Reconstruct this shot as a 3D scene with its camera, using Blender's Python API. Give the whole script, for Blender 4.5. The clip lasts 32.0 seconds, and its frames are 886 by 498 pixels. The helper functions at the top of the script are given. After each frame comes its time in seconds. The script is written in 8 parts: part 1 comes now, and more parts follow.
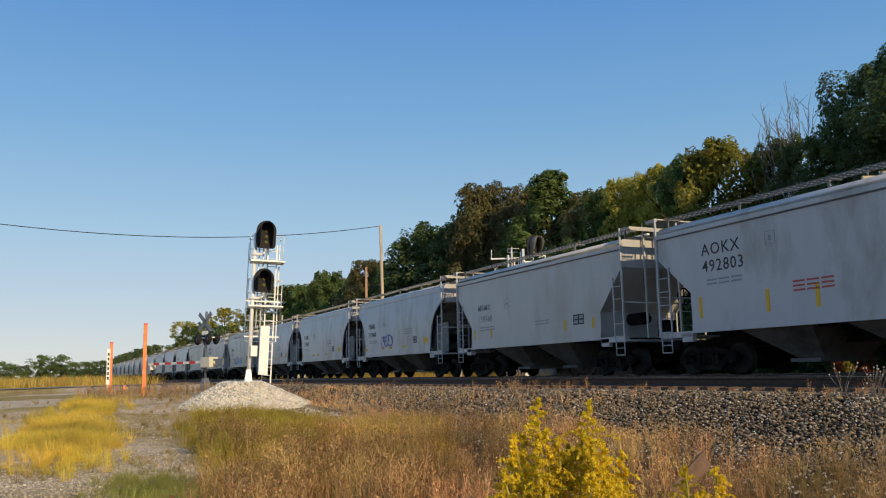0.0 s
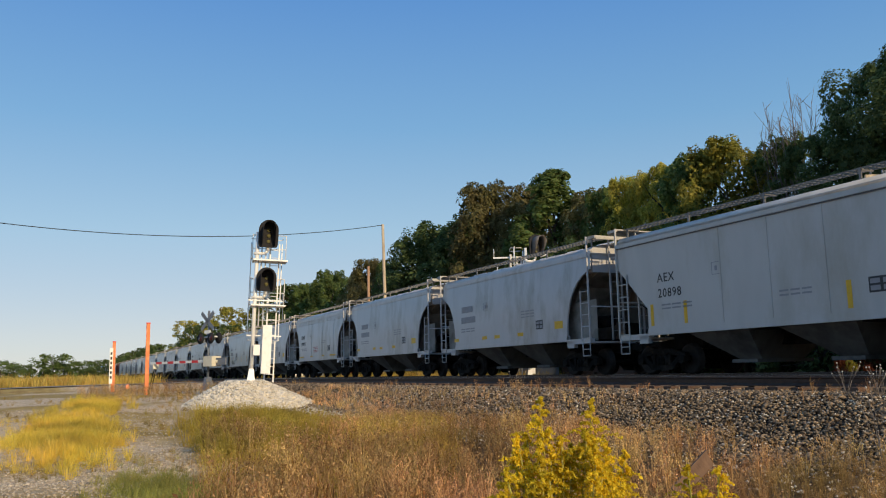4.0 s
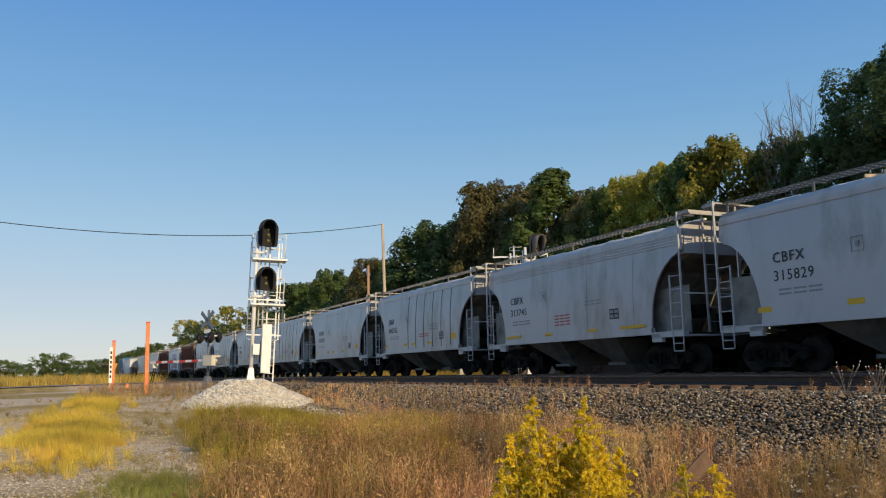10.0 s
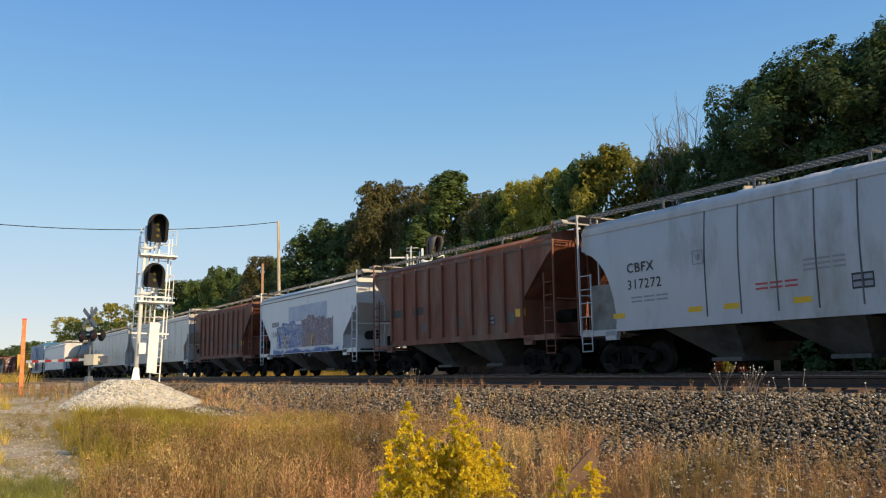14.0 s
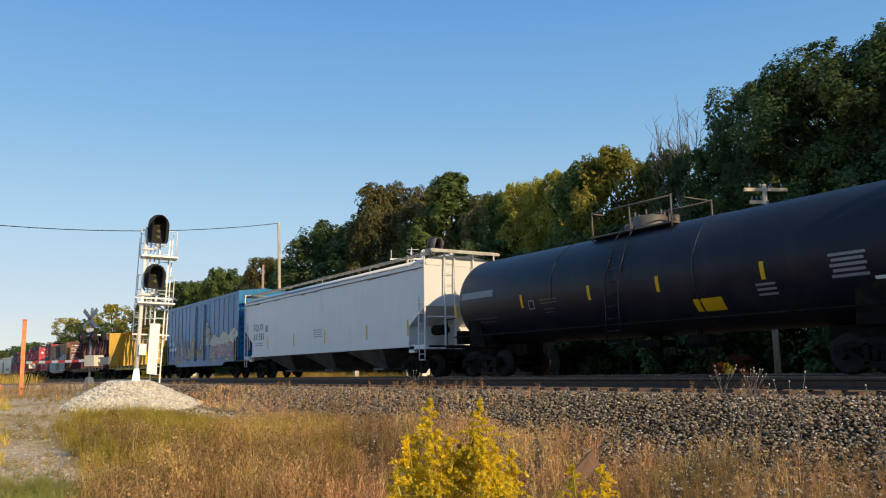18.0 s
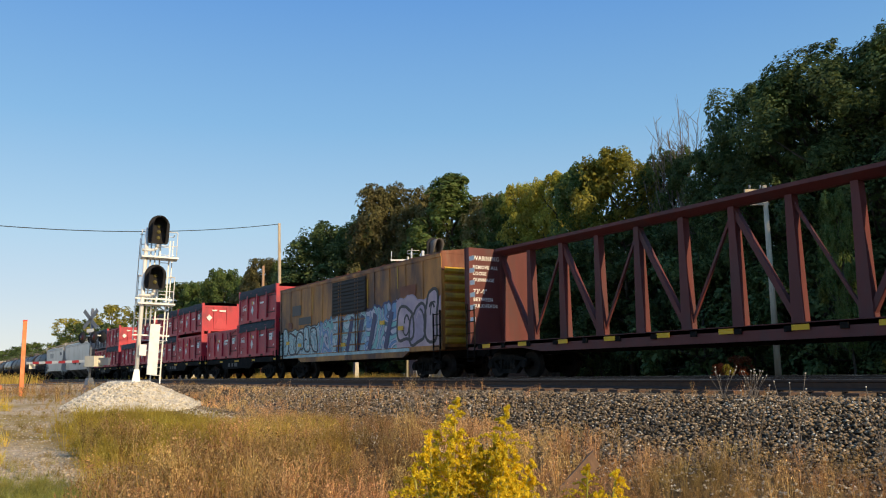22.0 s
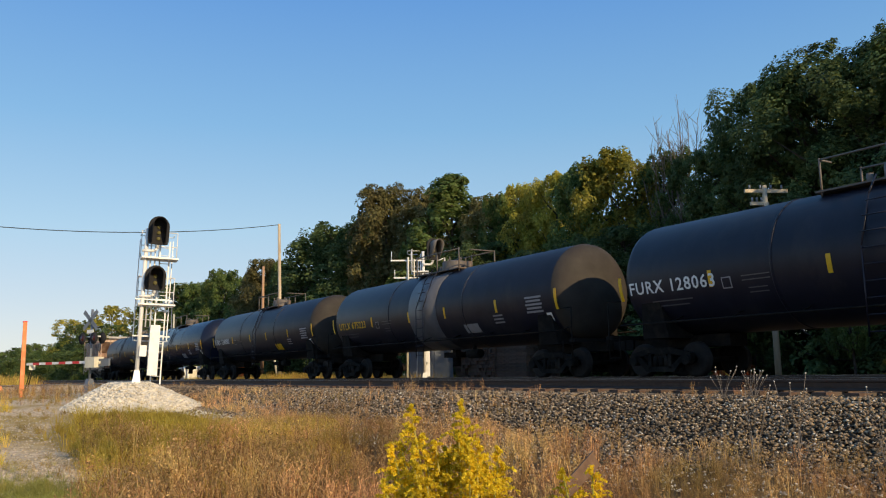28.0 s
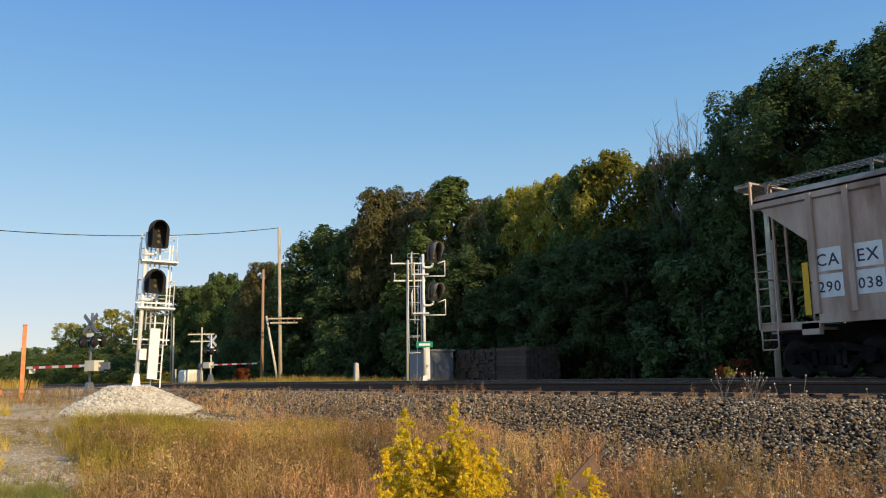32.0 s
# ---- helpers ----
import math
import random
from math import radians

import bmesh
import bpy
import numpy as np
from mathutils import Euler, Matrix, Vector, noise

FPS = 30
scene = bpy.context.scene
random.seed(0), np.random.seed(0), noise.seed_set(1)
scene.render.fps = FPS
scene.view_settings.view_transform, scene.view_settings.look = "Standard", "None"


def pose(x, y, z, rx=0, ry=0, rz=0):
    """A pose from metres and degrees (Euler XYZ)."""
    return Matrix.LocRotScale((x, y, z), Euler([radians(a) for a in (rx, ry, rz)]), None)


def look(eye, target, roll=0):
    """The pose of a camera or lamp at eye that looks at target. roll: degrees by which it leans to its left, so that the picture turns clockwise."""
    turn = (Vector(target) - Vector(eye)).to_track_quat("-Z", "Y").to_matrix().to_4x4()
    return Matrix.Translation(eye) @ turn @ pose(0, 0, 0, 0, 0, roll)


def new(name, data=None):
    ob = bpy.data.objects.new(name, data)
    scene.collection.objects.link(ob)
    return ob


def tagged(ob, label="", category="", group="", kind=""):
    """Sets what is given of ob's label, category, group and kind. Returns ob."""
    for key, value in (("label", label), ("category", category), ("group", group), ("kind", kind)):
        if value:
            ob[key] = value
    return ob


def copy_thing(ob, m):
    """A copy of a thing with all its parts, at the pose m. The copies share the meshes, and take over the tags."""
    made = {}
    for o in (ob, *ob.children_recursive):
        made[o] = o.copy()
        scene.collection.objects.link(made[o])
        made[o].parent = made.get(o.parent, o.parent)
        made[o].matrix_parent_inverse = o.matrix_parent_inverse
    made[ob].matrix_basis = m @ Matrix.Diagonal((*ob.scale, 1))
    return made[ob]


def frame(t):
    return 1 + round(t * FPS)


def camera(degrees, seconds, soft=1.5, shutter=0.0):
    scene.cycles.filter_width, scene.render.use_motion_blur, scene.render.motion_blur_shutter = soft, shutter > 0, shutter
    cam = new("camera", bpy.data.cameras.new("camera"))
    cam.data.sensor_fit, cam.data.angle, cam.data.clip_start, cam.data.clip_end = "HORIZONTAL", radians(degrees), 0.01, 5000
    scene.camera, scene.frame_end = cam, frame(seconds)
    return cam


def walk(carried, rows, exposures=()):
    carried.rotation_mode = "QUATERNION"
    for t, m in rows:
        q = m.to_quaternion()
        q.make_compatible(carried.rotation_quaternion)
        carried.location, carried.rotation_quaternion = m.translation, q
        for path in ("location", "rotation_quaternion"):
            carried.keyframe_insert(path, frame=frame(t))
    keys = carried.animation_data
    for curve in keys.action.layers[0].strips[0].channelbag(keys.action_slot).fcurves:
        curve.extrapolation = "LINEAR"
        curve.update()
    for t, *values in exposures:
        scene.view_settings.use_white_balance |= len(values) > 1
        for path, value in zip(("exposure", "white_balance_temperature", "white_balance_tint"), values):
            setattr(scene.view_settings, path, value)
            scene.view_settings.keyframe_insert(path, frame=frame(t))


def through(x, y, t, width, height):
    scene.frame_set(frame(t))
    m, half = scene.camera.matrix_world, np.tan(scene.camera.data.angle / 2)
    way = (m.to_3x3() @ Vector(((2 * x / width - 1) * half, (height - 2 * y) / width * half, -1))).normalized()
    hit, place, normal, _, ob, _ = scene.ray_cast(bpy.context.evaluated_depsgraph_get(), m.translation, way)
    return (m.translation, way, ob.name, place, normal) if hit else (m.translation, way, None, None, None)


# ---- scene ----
# Camera: it stands by the track on a low verge, and turns once to its right.
EYE = (0.0, 0.0, 1.6)
cam = camera(56.7, 32.0, 1.1)
PATH = [
    (0, 154.57, 8.54, -1.26), (1, 154.58, 8.54, -1.25), (1.5, 154.64, 8.55, -1.26), (2, 154.64, 8.55, -1.25),
    (2.5, 154.7, 8.56, -1.2), (3, 154.75, 8.54, -1.23), (3.5, 154.74, 8.49, -1.26), (5.5, 154.73, 8.47, -1.25),
    (6, 154.74, 8.54, -1.25), (6.5, 154.77, 8.51, -1.22), (7, 154.72, 8.47, -1.2), (8, 154.73, 8.45, -1.22),
    (9, 154.72, 8.45, -1.22), (10, 154.72, 8.43, -1.25), (10.5, 154.67, 8.46, -1.19), (11, 152.64, 8.31, -0.74),
    (11.5, 147.83, 8.25, -1.07), (12, 147.41, 8.31, -1.01), (12.5, 147.45, 8.3, -0.94), (13, 147.48, 8.38, -0.9),
    (13.5, 147.49, 8.37, -0.97), (14, 147.48, 8.31, -1.1), (14.5, 147.5, 8.4, -1.01), (16.5, 147.52, 8.43, -0.96),
    (17, 147.52, 8.47, -1), (18, 147.51, 8.42, -1.01), (18.5, 147.52, 8.45, -1.03), (19, 147.49, 8.51, -1.03),
    (20, 147.52, 8.53, -1), (21, 147.51, 8.5, -0.99), (22, 147.53, 8.49, -0.94), (22.5, 147.52, 8.54, -1.02),
    (23, 147.52, 8.55, -0.99), (24, 147.53, 8.54, -0.95), (25, 147.52, 8.54, -0.96), (25.5, 147.52, 8.47, -0.99),
    (27.5, 147.53, 8.52, -1.02), (28, 147.53, 8.52, -1.02), (28.5, 147.52, 8.52, -1), (29, 147.52, 8.58, -1),
    (29.5, 147.51, 8.64, -1.02), (30, 147.5, 8.63, -0.98), (30.5, 147.51, 8.63, -1.02), (31, 147.53, 8.72, -1),
    (31.5, 147.52, 8.74, -1.05), (32, 147.52, 8.72, -1.12),
]

def aim(yaw, pitch, roll):
    a, b = radians(yaw), radians(pitch)
    ahead = (math.cos(a) * math.cos(b), math.sin(a) * math.cos(b), math.sin(b))
    return look(EYE, [e + d for e, d in zip(EYE, ahead)], roll)


walk(cam, [(t, aim(y, p, r)) for t, y, p, r in PATH], [(0, -0.22, 6950, 10), (10.5, -0.22, 6950, 10), (11.8, 0.0, 7150, 10), (32, 0.0, 7150, 10)])

# Light: a clear evening, with a low sun almost along the track.
SUN_EL, SUN_AZ = 23.0, 8.0
world = bpy.data.worlds.new("evening_sky")
scene.world = world
world.use_nodes = True
wn = world.node_tree
sky = wn.nodes.new("ShaderNodeTexSky")
sky.sky_type, sky.sun_disc = "NISHITA", False
sky.sun_elevation, sky.sun_rotation = radians(SUN_EL), radians(90 - SUN_AZ)
sky.altitude, sky.air_density, sky.dust_density, sky.ozone_density = 100, 0.75, 0.25, 1.8
# evening haze: pale near the horizon, deep blue above, the same all round
rise = wn.nodes.new("ShaderNodeTexGradient")
rise.texture_mapping.mapping_x, rise.texture_mapping.mapping_z = "Z", "X"
haze = wn.nodes.new("ShaderNodeValToRGB")
HAZE = [(0.0, (2.9, 2.95, 3.3)), (0.05, (2.75, 2.95, 3.4)), (0.17, (1.9, 3.05, 4.1)), (0.29, (1.02, 2.42, 4.2)), (0.43, (0.54, 1.75, 4.15)), (1.0, (0.62, 1.75, 3.7))]
for k, (at, colour) in enumerate(HAZE):
    stop = haze.color_ramp.elements[k] if k < 2 else haze.color_ramp.elements.new(at)
    stop.position, stop.color = at, (*colour, 1)
even = wn.nodes.new("ShaderNodeMix")
even.data_type = "RGBA"
even.inputs[0].default_value = 0.8
wn.links.new(rise.outputs[0], haze.inputs[0])
wn.links.new(sky.outputs[0], even.inputs[6])
wn.links.new(haze.outputs[0], even.inputs[7])
wn.links.new(even.outputs[2], wn.nodes["Background"].inputs[0])
wn.nodes["Background"].inputs[1].default_value = 0.195
sun = new("sun", bpy.data.lights.new("sun", "SUN"))
sun.data.energy, sun.data.angle, sun.data.color = 4.6, radians(0.6), (1.0, 0.80, 0.52)
a, b = radians(SUN_AZ), radians(SUN_EL)
sun.matrix_world = look((0, 0, 60), (-math.cos(a) * math.cos(b), -math.sin(a) * math.cos(b), 60 - math.sin(b)))
scene.view_settings.exposure = 0.0


# Materials.
def material(name, base, rough=0.6, metal=0.0, vary=0.15, scale=3.0, stain=None, amount=0.0, stain_scale=0.8, bump=0.0,
             bump_scale=60.0, streak=1.0, island=0.0, objects=0.0, coat=0.0, spec=None):
    """A procedural surface: base colour, fine grain, a larger stain, bump, and a shift from piece to piece."""
    m = bpy.data.materials.new(name)
    m.use_nodes = True
    nt = m.node_tree
    n, link = nt.nodes, nt.links.new
    bsdf = n["Principled BSDF"]
    bsdf.inputs["Roughness"].default_value, bsdf.inputs["Metallic"].default_value = rough, metal
    if coat:
        bsdf.inputs["Coat Weight"].default_value = coat
    if spec is not None:
        bsdf.inputs["Specular IOR Level"].default_value = spec
    co = n.new("ShaderNodeTexCoord")
    mp = n.new("ShaderNodeMapping")
    mp.inputs["Scale"].default_value = (1, 1, 1 / streak)
    link(co.outputs["Object"], mp.inputs[0])
    fine = n.new("ShaderNodeTexNoise")
    fine.inputs["Scale"].default_value, fine.inputs["Detail"].default_value = scale, 6
    link(mp.outputs[0], fine.inputs[0])
    hsv = n.new("ShaderNodeHueSaturation")
    hsv.inputs["Color"].default_value = (*base, 1)
    rng = n.new("ShaderNodeMapRange")
    rng.inputs[1].default_value, rng.inputs[2].default_value = 0.3, 0.7
    rng.inputs[3].default_value, rng.inputs[4].default_value = 1 - vary, 1 + vary
    link(fine.outputs[0], rng.inputs[0])
    value = rng.outputs[0]
    if island or objects:
        pick = n.new("ShaderNodeNewGeometry").outputs["Random Per Island"] if island else n.new("ShaderNodeObjectInfo").outputs["Random"]
        r2 = n.new("ShaderNodeMapRange")
        k = island or objects
        r2.inputs[3].default_value, r2.inputs[4].default_value = 1 - k, 1 + k
        link(pick, r2.inputs[0])
        mul = n.new("ShaderNodeMath")
        mul.operation = "MULTIPLY"
        link(value, mul.inputs[0]), link(r2.outputs[0], mul.inputs[1])
        value = mul.outputs[0]
    link(value, hsv.inputs["Value"])
    colour = hsv.outputs[0]
    if stain:
        big = n.new("ShaderNodeTexNoise")
        big.inputs["Scale"].default_value, big.inputs["Detail"].default_value, big.inputs["Roughness"].default_value = stain_scale, 8, 0.65
        link(mp.outputs[0], big.inputs[0])
        edge = n.new("ShaderNodeMapRange")
        edge.inputs[1].default_value, edge.inputs[2].default_value = 0.62 - amount * 0.35, 0.82 - amount * 0.35
        link(big.outputs[0], edge.inputs[0])
        mix = n.new("ShaderNodeMix")
        mix.data_type = "RGBA"
        mix.inputs[7].default_value = (*stain, 1)
        link(edge.outputs[0], mix.inputs[0]), link(colour, mix.inputs[6])
        colour = mix.outputs[2]
    link(colour, bsdf.inputs["Base Color"])
    if bump:
        bn = n.new("ShaderNodeTexNoise")
        bn.inputs["Scale"].default_value, bn.inputs["Detail"].default_value = bump_scale, 4
        link(co.outputs["Object"], bn.inputs[0])
        bp = n.new("ShaderNodeBump")
        bp.inputs["Strength"].default_value, bp.inputs["Distance"].default_value = bump, 0.02
        link(bn.outputs[0], bp.inputs["Height"]), link(bp.outputs[0], bsdf.inputs["Normal"])
    return m


def leafy(name, base, base2, rough=0.65, through=0.42, patches=0.0, tints=(0.48, 0.515)):
    """Leaves and grass: colour differs from leaf to leaf, and some light passes through."""
    m = bpy.data.materials.new(name)
    m.use_nodes = True
    nt = m.node_tree
    n, link = nt.nodes, nt.links.new
    bsdf = n["Principled BSDF"]
    bsdf.inputs["Roughness"].default_value = rough
    bsdf.inputs["Specular IOR Level"].default_value = 0.2
    geo, info = n.new("ShaderNodeNewGeometry"), n.new("ShaderNodeObjectInfo")
    ramp = n.new("ShaderNodeMix")
    ramp.data_type = "RGBA"
    ramp.inputs[6].default_value, ramp.inputs[7].default_value = (*base, 1), (*base2, 1)
    link(geo.outputs["Random Per Island"], ramp.inputs[0])
    hsv = n.new("ShaderNodeHueSaturation")
    r2 = n.new("ShaderNodeMapRange")
    r2.inputs[3].default_value, r2.inputs[4].default_value = 0.75, 1.25
    link(info.outputs["Random"], r2.inputs[0]), link(r2.outputs[0], hsv.inputs["Value"])
    link(ramp.outputs[2], hsv.inputs["Color"])
    if patches:
        patch, r3, both = n.new("ShaderNodeTexNoise"), n.new("ShaderNodeMapRange"), n.new("ShaderNodeMath")
        patch.inputs["Scale"].default_value, patch.inputs["Detail"].default_value = 0.55, 5
        r3.inputs[1].default_value, r3.inputs[2].default_value = 0.36, 0.64
        r3.inputs[3].default_value, r3.inputs[4].default_value = 1 - patches, 1 + patches
        both.operation = "MULTIPLY"
        link(geo.outputs["Position"], patch.inputs[0]), link(patch.outputs[0], r3.inputs[0])
        link(r2.outputs[0], both.inputs[0]), link(r3.outputs[0], both.inputs[1]), link(both.outputs[0], hsv.inputs["Value"])
        tint, r4 = n.new("ShaderNodeMapRange"), n.new("ShaderNodeTexNoise")
        r4.inputs["Scale"].default_value = 0.9
        tint.inputs[1].default_value, tint.inputs[2].default_value = 0.35, 0.65
        tint.inputs[3].default_value, tint.inputs[4].default_value = tints
        link(geo.outputs["Position"], r4.inputs[0]), link(r4.outputs[0], tint.inputs[0]), link(tint.outputs[0], hsv.inputs["Hue"])
    link(hsv.outputs[0], bsdf.inputs["Base Color"])
    thin = n.new("ShaderNodeBsdfTranslucent")
    link(hsv.outputs[0], thin.inputs[0])
    mix = n.new("ShaderNodeMixShader")
    mix.inputs[0].default_value = through
    link(bsdf.outputs[0], mix.inputs[1]), link(thin.outputs[0], mix.inputs[2])
    link(mix.outputs[0], n["Material Output"].inputs[0])
    return m


M = {
    "grey_paint": material("grey_car_paint", (0.445, 0.435, 0.44), 0.30, vary=0.05, scale=2.0, stain=(0.26, 0.235, 0.20), amount=0.30, stain_scale=0.7, streak=3, bump=0.03, bump_scale=8),
    "pale_paint": material("pale_car_paint", (0.45, 0.44, 0.425), 0.30, vary=0.05, scale=2.0, stain=(0.35, 0.32, 0.27), amount=0.28, stain_scale=0.6, streak=3, bump=0.03, bump_scale=8),
    "white_paint": material("white_car_paint", (0.66, 0.66, 0.66), 0.34, vary=0.03, scale=2.0, stain=(0.55, 0.45, 0.34), amount=0.06, stain_scale=0.8, streak=3, bump=0.02, bump_scale=8),
    "brown_paint": material("rusty_brown_car_paint", (0.20, 0.066, 0.036), 0.7, vary=0.3, scale=2.5, stain=(0.21, 0.15, 0.105), amount=0.36, stain_scale=0.9, streak=4, bump=0.1, bump_scale=20),
    "beige_paint": material("weathered_beige_car_paint", (0.55, 0.41, 0.32), 0.6, vary=0.15, scale=2.0, stain=(0.27, 0.15, 0.10), amount=0.6, stain_scale=0.7, streak=4, bump=0.05, bump_scale=15),
    "blue_paint": material("blue_boxcar_paint", (0.007, 0.165, 0.37), 0.34, spec=0.3, vary=0.12, scale=2.0, stain=(0.03, 0.10, 0.19), amount=0.4, stain_scale=0.9, streak=4, bump=0.05, bump_scale=15),
    "yellow_paint": material("yellow_car_paint", (0.55, 0.32, 0.025), 0.55, vary=0.12, scale=2.0, stain=(0.25, 0.14, 0.05), amount=0.35, stain_scale=1.2, streak=3, bump=0.05, bump_scale=15),
    "maroon_paint": material("maroon_car_paint", (0.115, 0.022, 0.020), 0.6, vary=0.15, scale=2.0, stain=(0.08, 0.03, 0.03), amount=0.4, stain_scale=1.2, streak=3, bump=0.05, bump_scale=15),
    "orange_paint": material("rusted_orange_boxcar_paint", (0.48, 0.195, 0.036), 0.55, vary=0.25, scale=2.5, stain=(0.085, 0.034, 0.022), amount=0.58, stain_scale=0.55, streak=3, bump=0.08, bump_scale=15),
    "red_paint": material("red_container_paint", (0.56, 0.026, 0.050), 0.5, vary=0.12, scale=1.5, stain=(0.26, 0.02, 0.04), amount=0.4, stain_scale=0.8, streak=2, bump=0.05, bump_scale=12),
    "bin_grime": material("grimy_dark_red_steel", (0.12, 0.014, 0.022), 0.7, vary=0.3, scale=5.0),
    "slate_paint": material("slate_blue_container_paint", (0.045, 0.065, 0.105), 0.5, vary=0.12, scale=1.5, stain=(0.03, 0.035, 0.05), amount=0.4, stain_scale=0.8, streak=2, bump=0.05, bump_scale=12),
    "tank_black": material("matt_black_tank_paint", (0.011, 0.012, 0.022), 0.42, spec=0.26, vary=0.2, scale=2.0, stain=(0.034, 0.030, 0.034), amount=0.3, stain_scale=0.6, streak=2, bump=0.03, bump_scale=10),
    "tank_gloss": material("glossy_black_tank_paint", (0.009, 0.012, 0.028), 0.27, spec=0.32, vary=0.1, scale=2.0, bump=0.02, bump_scale=5),
    "rail_worn": material("worn_grimy_rail_steel", (0.12, 0.105, 0.09), 0.6, vary=0.3, scale=4.0, stain=(0.10, 0.06, 0.04), amount=0.4, stain_scale=2.0),
    "tank_dust": material("dust_on_black_tank_head", (0.042, 0.036, 0.030), 0.7, spec=0.2, vary=0.25, scale=2.0, stain=(0.04, 0.032, 0.028), amount=0.4, stain_scale=0.8, bump=0.03, bump_scale=10),
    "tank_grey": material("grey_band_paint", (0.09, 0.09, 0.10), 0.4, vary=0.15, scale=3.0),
    "black_iron": material("dirty_black_iron", (0.011, 0.010, 0.0095), 0.9, spec=0.1, vary=0.3, scale=6.0, stain=(0.028, 0.022, 0.017), amount=0.35, stain_scale=2.5, bump=0.15, bump_scale=40),
    "truck_iron": material("dusty_truck_iron", (0.011, 0.010, 0.009), 0.85, spec=0.08, vary=0.3, scale=6.0, stain=(0.035, 0.028, 0.022), amount=0.35, stain_scale=2.5, bump=0.15, bump_scale=40),
    "wheel_steel": material("worn_wheel_steel", (0.022, 0.018, 0.016), 0.7, 0.2, spec=0.2, vary=0.25, scale=8.0),
    # dusty chute grey, darkened well below the car paint to hold under-car shade
    "chute_shaded_grey": material("dusty_shaded_chute_grey", (0.115, 0.108, 0.10), 0.65, vary=0.15, scale=3.0, stain=(0.05, 0.045, 0.04), amount=0.45, stain_scale=1.2, bump=0.05),
    "grimy_shaded_end": material("grimy_shaded_plate_paint", (0.235, 0.22, 0.195), 0.7, vary=0.15, scale=3.0, stain=(0.11, 0.098, 0.082), amount=0.5, stain_scale=1.1, bump=0.05),
    "galvanised": material("galvanised_grating", (0.17, 0.165, 0.16), 0.5, 0.4, vary=0.12, scale=5.0),
    "platform_steel": material("pale_platform_steel", (0.42, 0.40, 0.36), 0.55, vary=0.15, scale=5.0, stain=(0.28, 0.22, 0.15), amount=0.3, stain_scale=2.0),
    "tarp": material("black_tarpaulin", (0.018, 0.018, 0.020), 0.75, vary=0.3, scale=4.0, bump=0.4, bump_scale=14),
    "yellow_mark": material("yellow_reflector", (0.72, 0.40, 0.01), 0.45, vary=0.08, scale=9.0),
    "white_mark": material("white_lettering", (0.75, 0.75, 0.73), 0.5, vary=0.08, scale=6.0),
    "dark_mark": material("black_lettering", (0.02, 0.02, 0.025), 0.5, vary=0.1, scale=6.0),
    "navy_mark": material("navy_lettering", (0.03, 0.035, 0.075), 0.5, vary=0.1, scale=6.0),
    "red_mark": material("red_lettering", (0.45, 0.06, 0.06), 0.5, vary=0.1, scale=6.0),
    "faint_mark": material("faded_lettering", (0.24, 0.24, 0.26), 0.5, vary=0.1, scale=6.0),
    "rail_steel": material("rusty_rail_steel", (0.055, 0.030, 0.020), 0.65, 0.2, vary=0.25, scale=9.0, bump=0.1),
    "rail_head": material("polished_rail_head", (0.35, 0.34, 0.33), 0.28, 0.9, vary=0.1, scale=9.0),
    "tie_wood": material("creosoted_tie_wood", (0.085, 0.048, 0.032), 0.85, vary=0.3, scale=9.0, stain=(0.10, 0.075, 0.055), amount=0.4, stain_scale=4.0, objects=0.3, bump=0.5, bump_scale=30),
    "signal_white": material("aluminium_signal_paint", (0.78, 0.77, 0.74), 0.45, 0.1, vary=0.06, scale=5.0, stain=(0.55, 0.50, 0.44), amount=0.15, stain_scale=2.0),
    "signal_black": material("black_signal_paint", (0.030, 0.030, 0.033), 0.85, spec=0.1, vary=0.15, scale=6.0),
    "lens_glass": material("signal_lens_glass", (0.13, 0.12, 0.05), 0.15, vary=0.1, scale=20.0, coat=0.5),
    "hood_grey": material("weathered_grey_hood_paint", (0.15, 0.135, 0.125), 0.75, vary=0.15, scale=6.0),
    "cream_paint": material("cream_sheet_metal", (0.62, 0.58, 0.46), 0.5, vary=0.08, scale=3.0, stain=(0.45, 0.40, 0.30), amount=0.2, stain_scale=1.5),
    "steel_grey": material("grey_sheet_metal", (0.17, 0.19, 0.22), 0.45, 0.3, vary=0.08, scale=3.0, stain=(0.22, 0.22, 0.22), amount=0.2, stain_scale=1.5),
    "orange_post": material("faded_orange_plastic", (0.75, 0.20, 0.06), 0.55, vary=0.1, scale=4.0, stain=(0.75, 0.36, 0.16), amount=0.35, stain_scale=2.0),
    "pole_wood": material("weathered_pole_wood", (0.52, 0.43, 0.31), 0.85, vary=0.2, scale=5.0, stain=(0.33, 0.25, 0.17), amount=0.4, stain_scale=1.5, streak=8, bump=0.4, bump_scale=25),
    "brown_pole": material("brown_creosoted_pole", (0.42, 0.25, 0.15), 0.85, vary=0.2, scale=5.0, stain=(0.20, 0.12, 0.08), amount=0.4, stain_scale=1.5, streak=8, bump=0.4, bump_scale=25),
    "bark": material("grey_brown_bark", (0.075, 0.058, 0.042), 0.9, vary=0.3, scale=7.0, stain=(0.13, 0.11, 0.09), amount=0.3, stain_scale=3.0, streak=4, bump=0.7, bump_scale=25),
    "pale_bark": material("pale_dry_twigs", (0.17, 0.14, 0.115), 0.9, vary=0.2, scale=7.0),
    "leaf_dark": leafy("dark_green_leaves", (0.060, 0.101, 0.038), (0.150, 0.186, 0.066), patches=0.25, tints=(0.495, 0.515)),
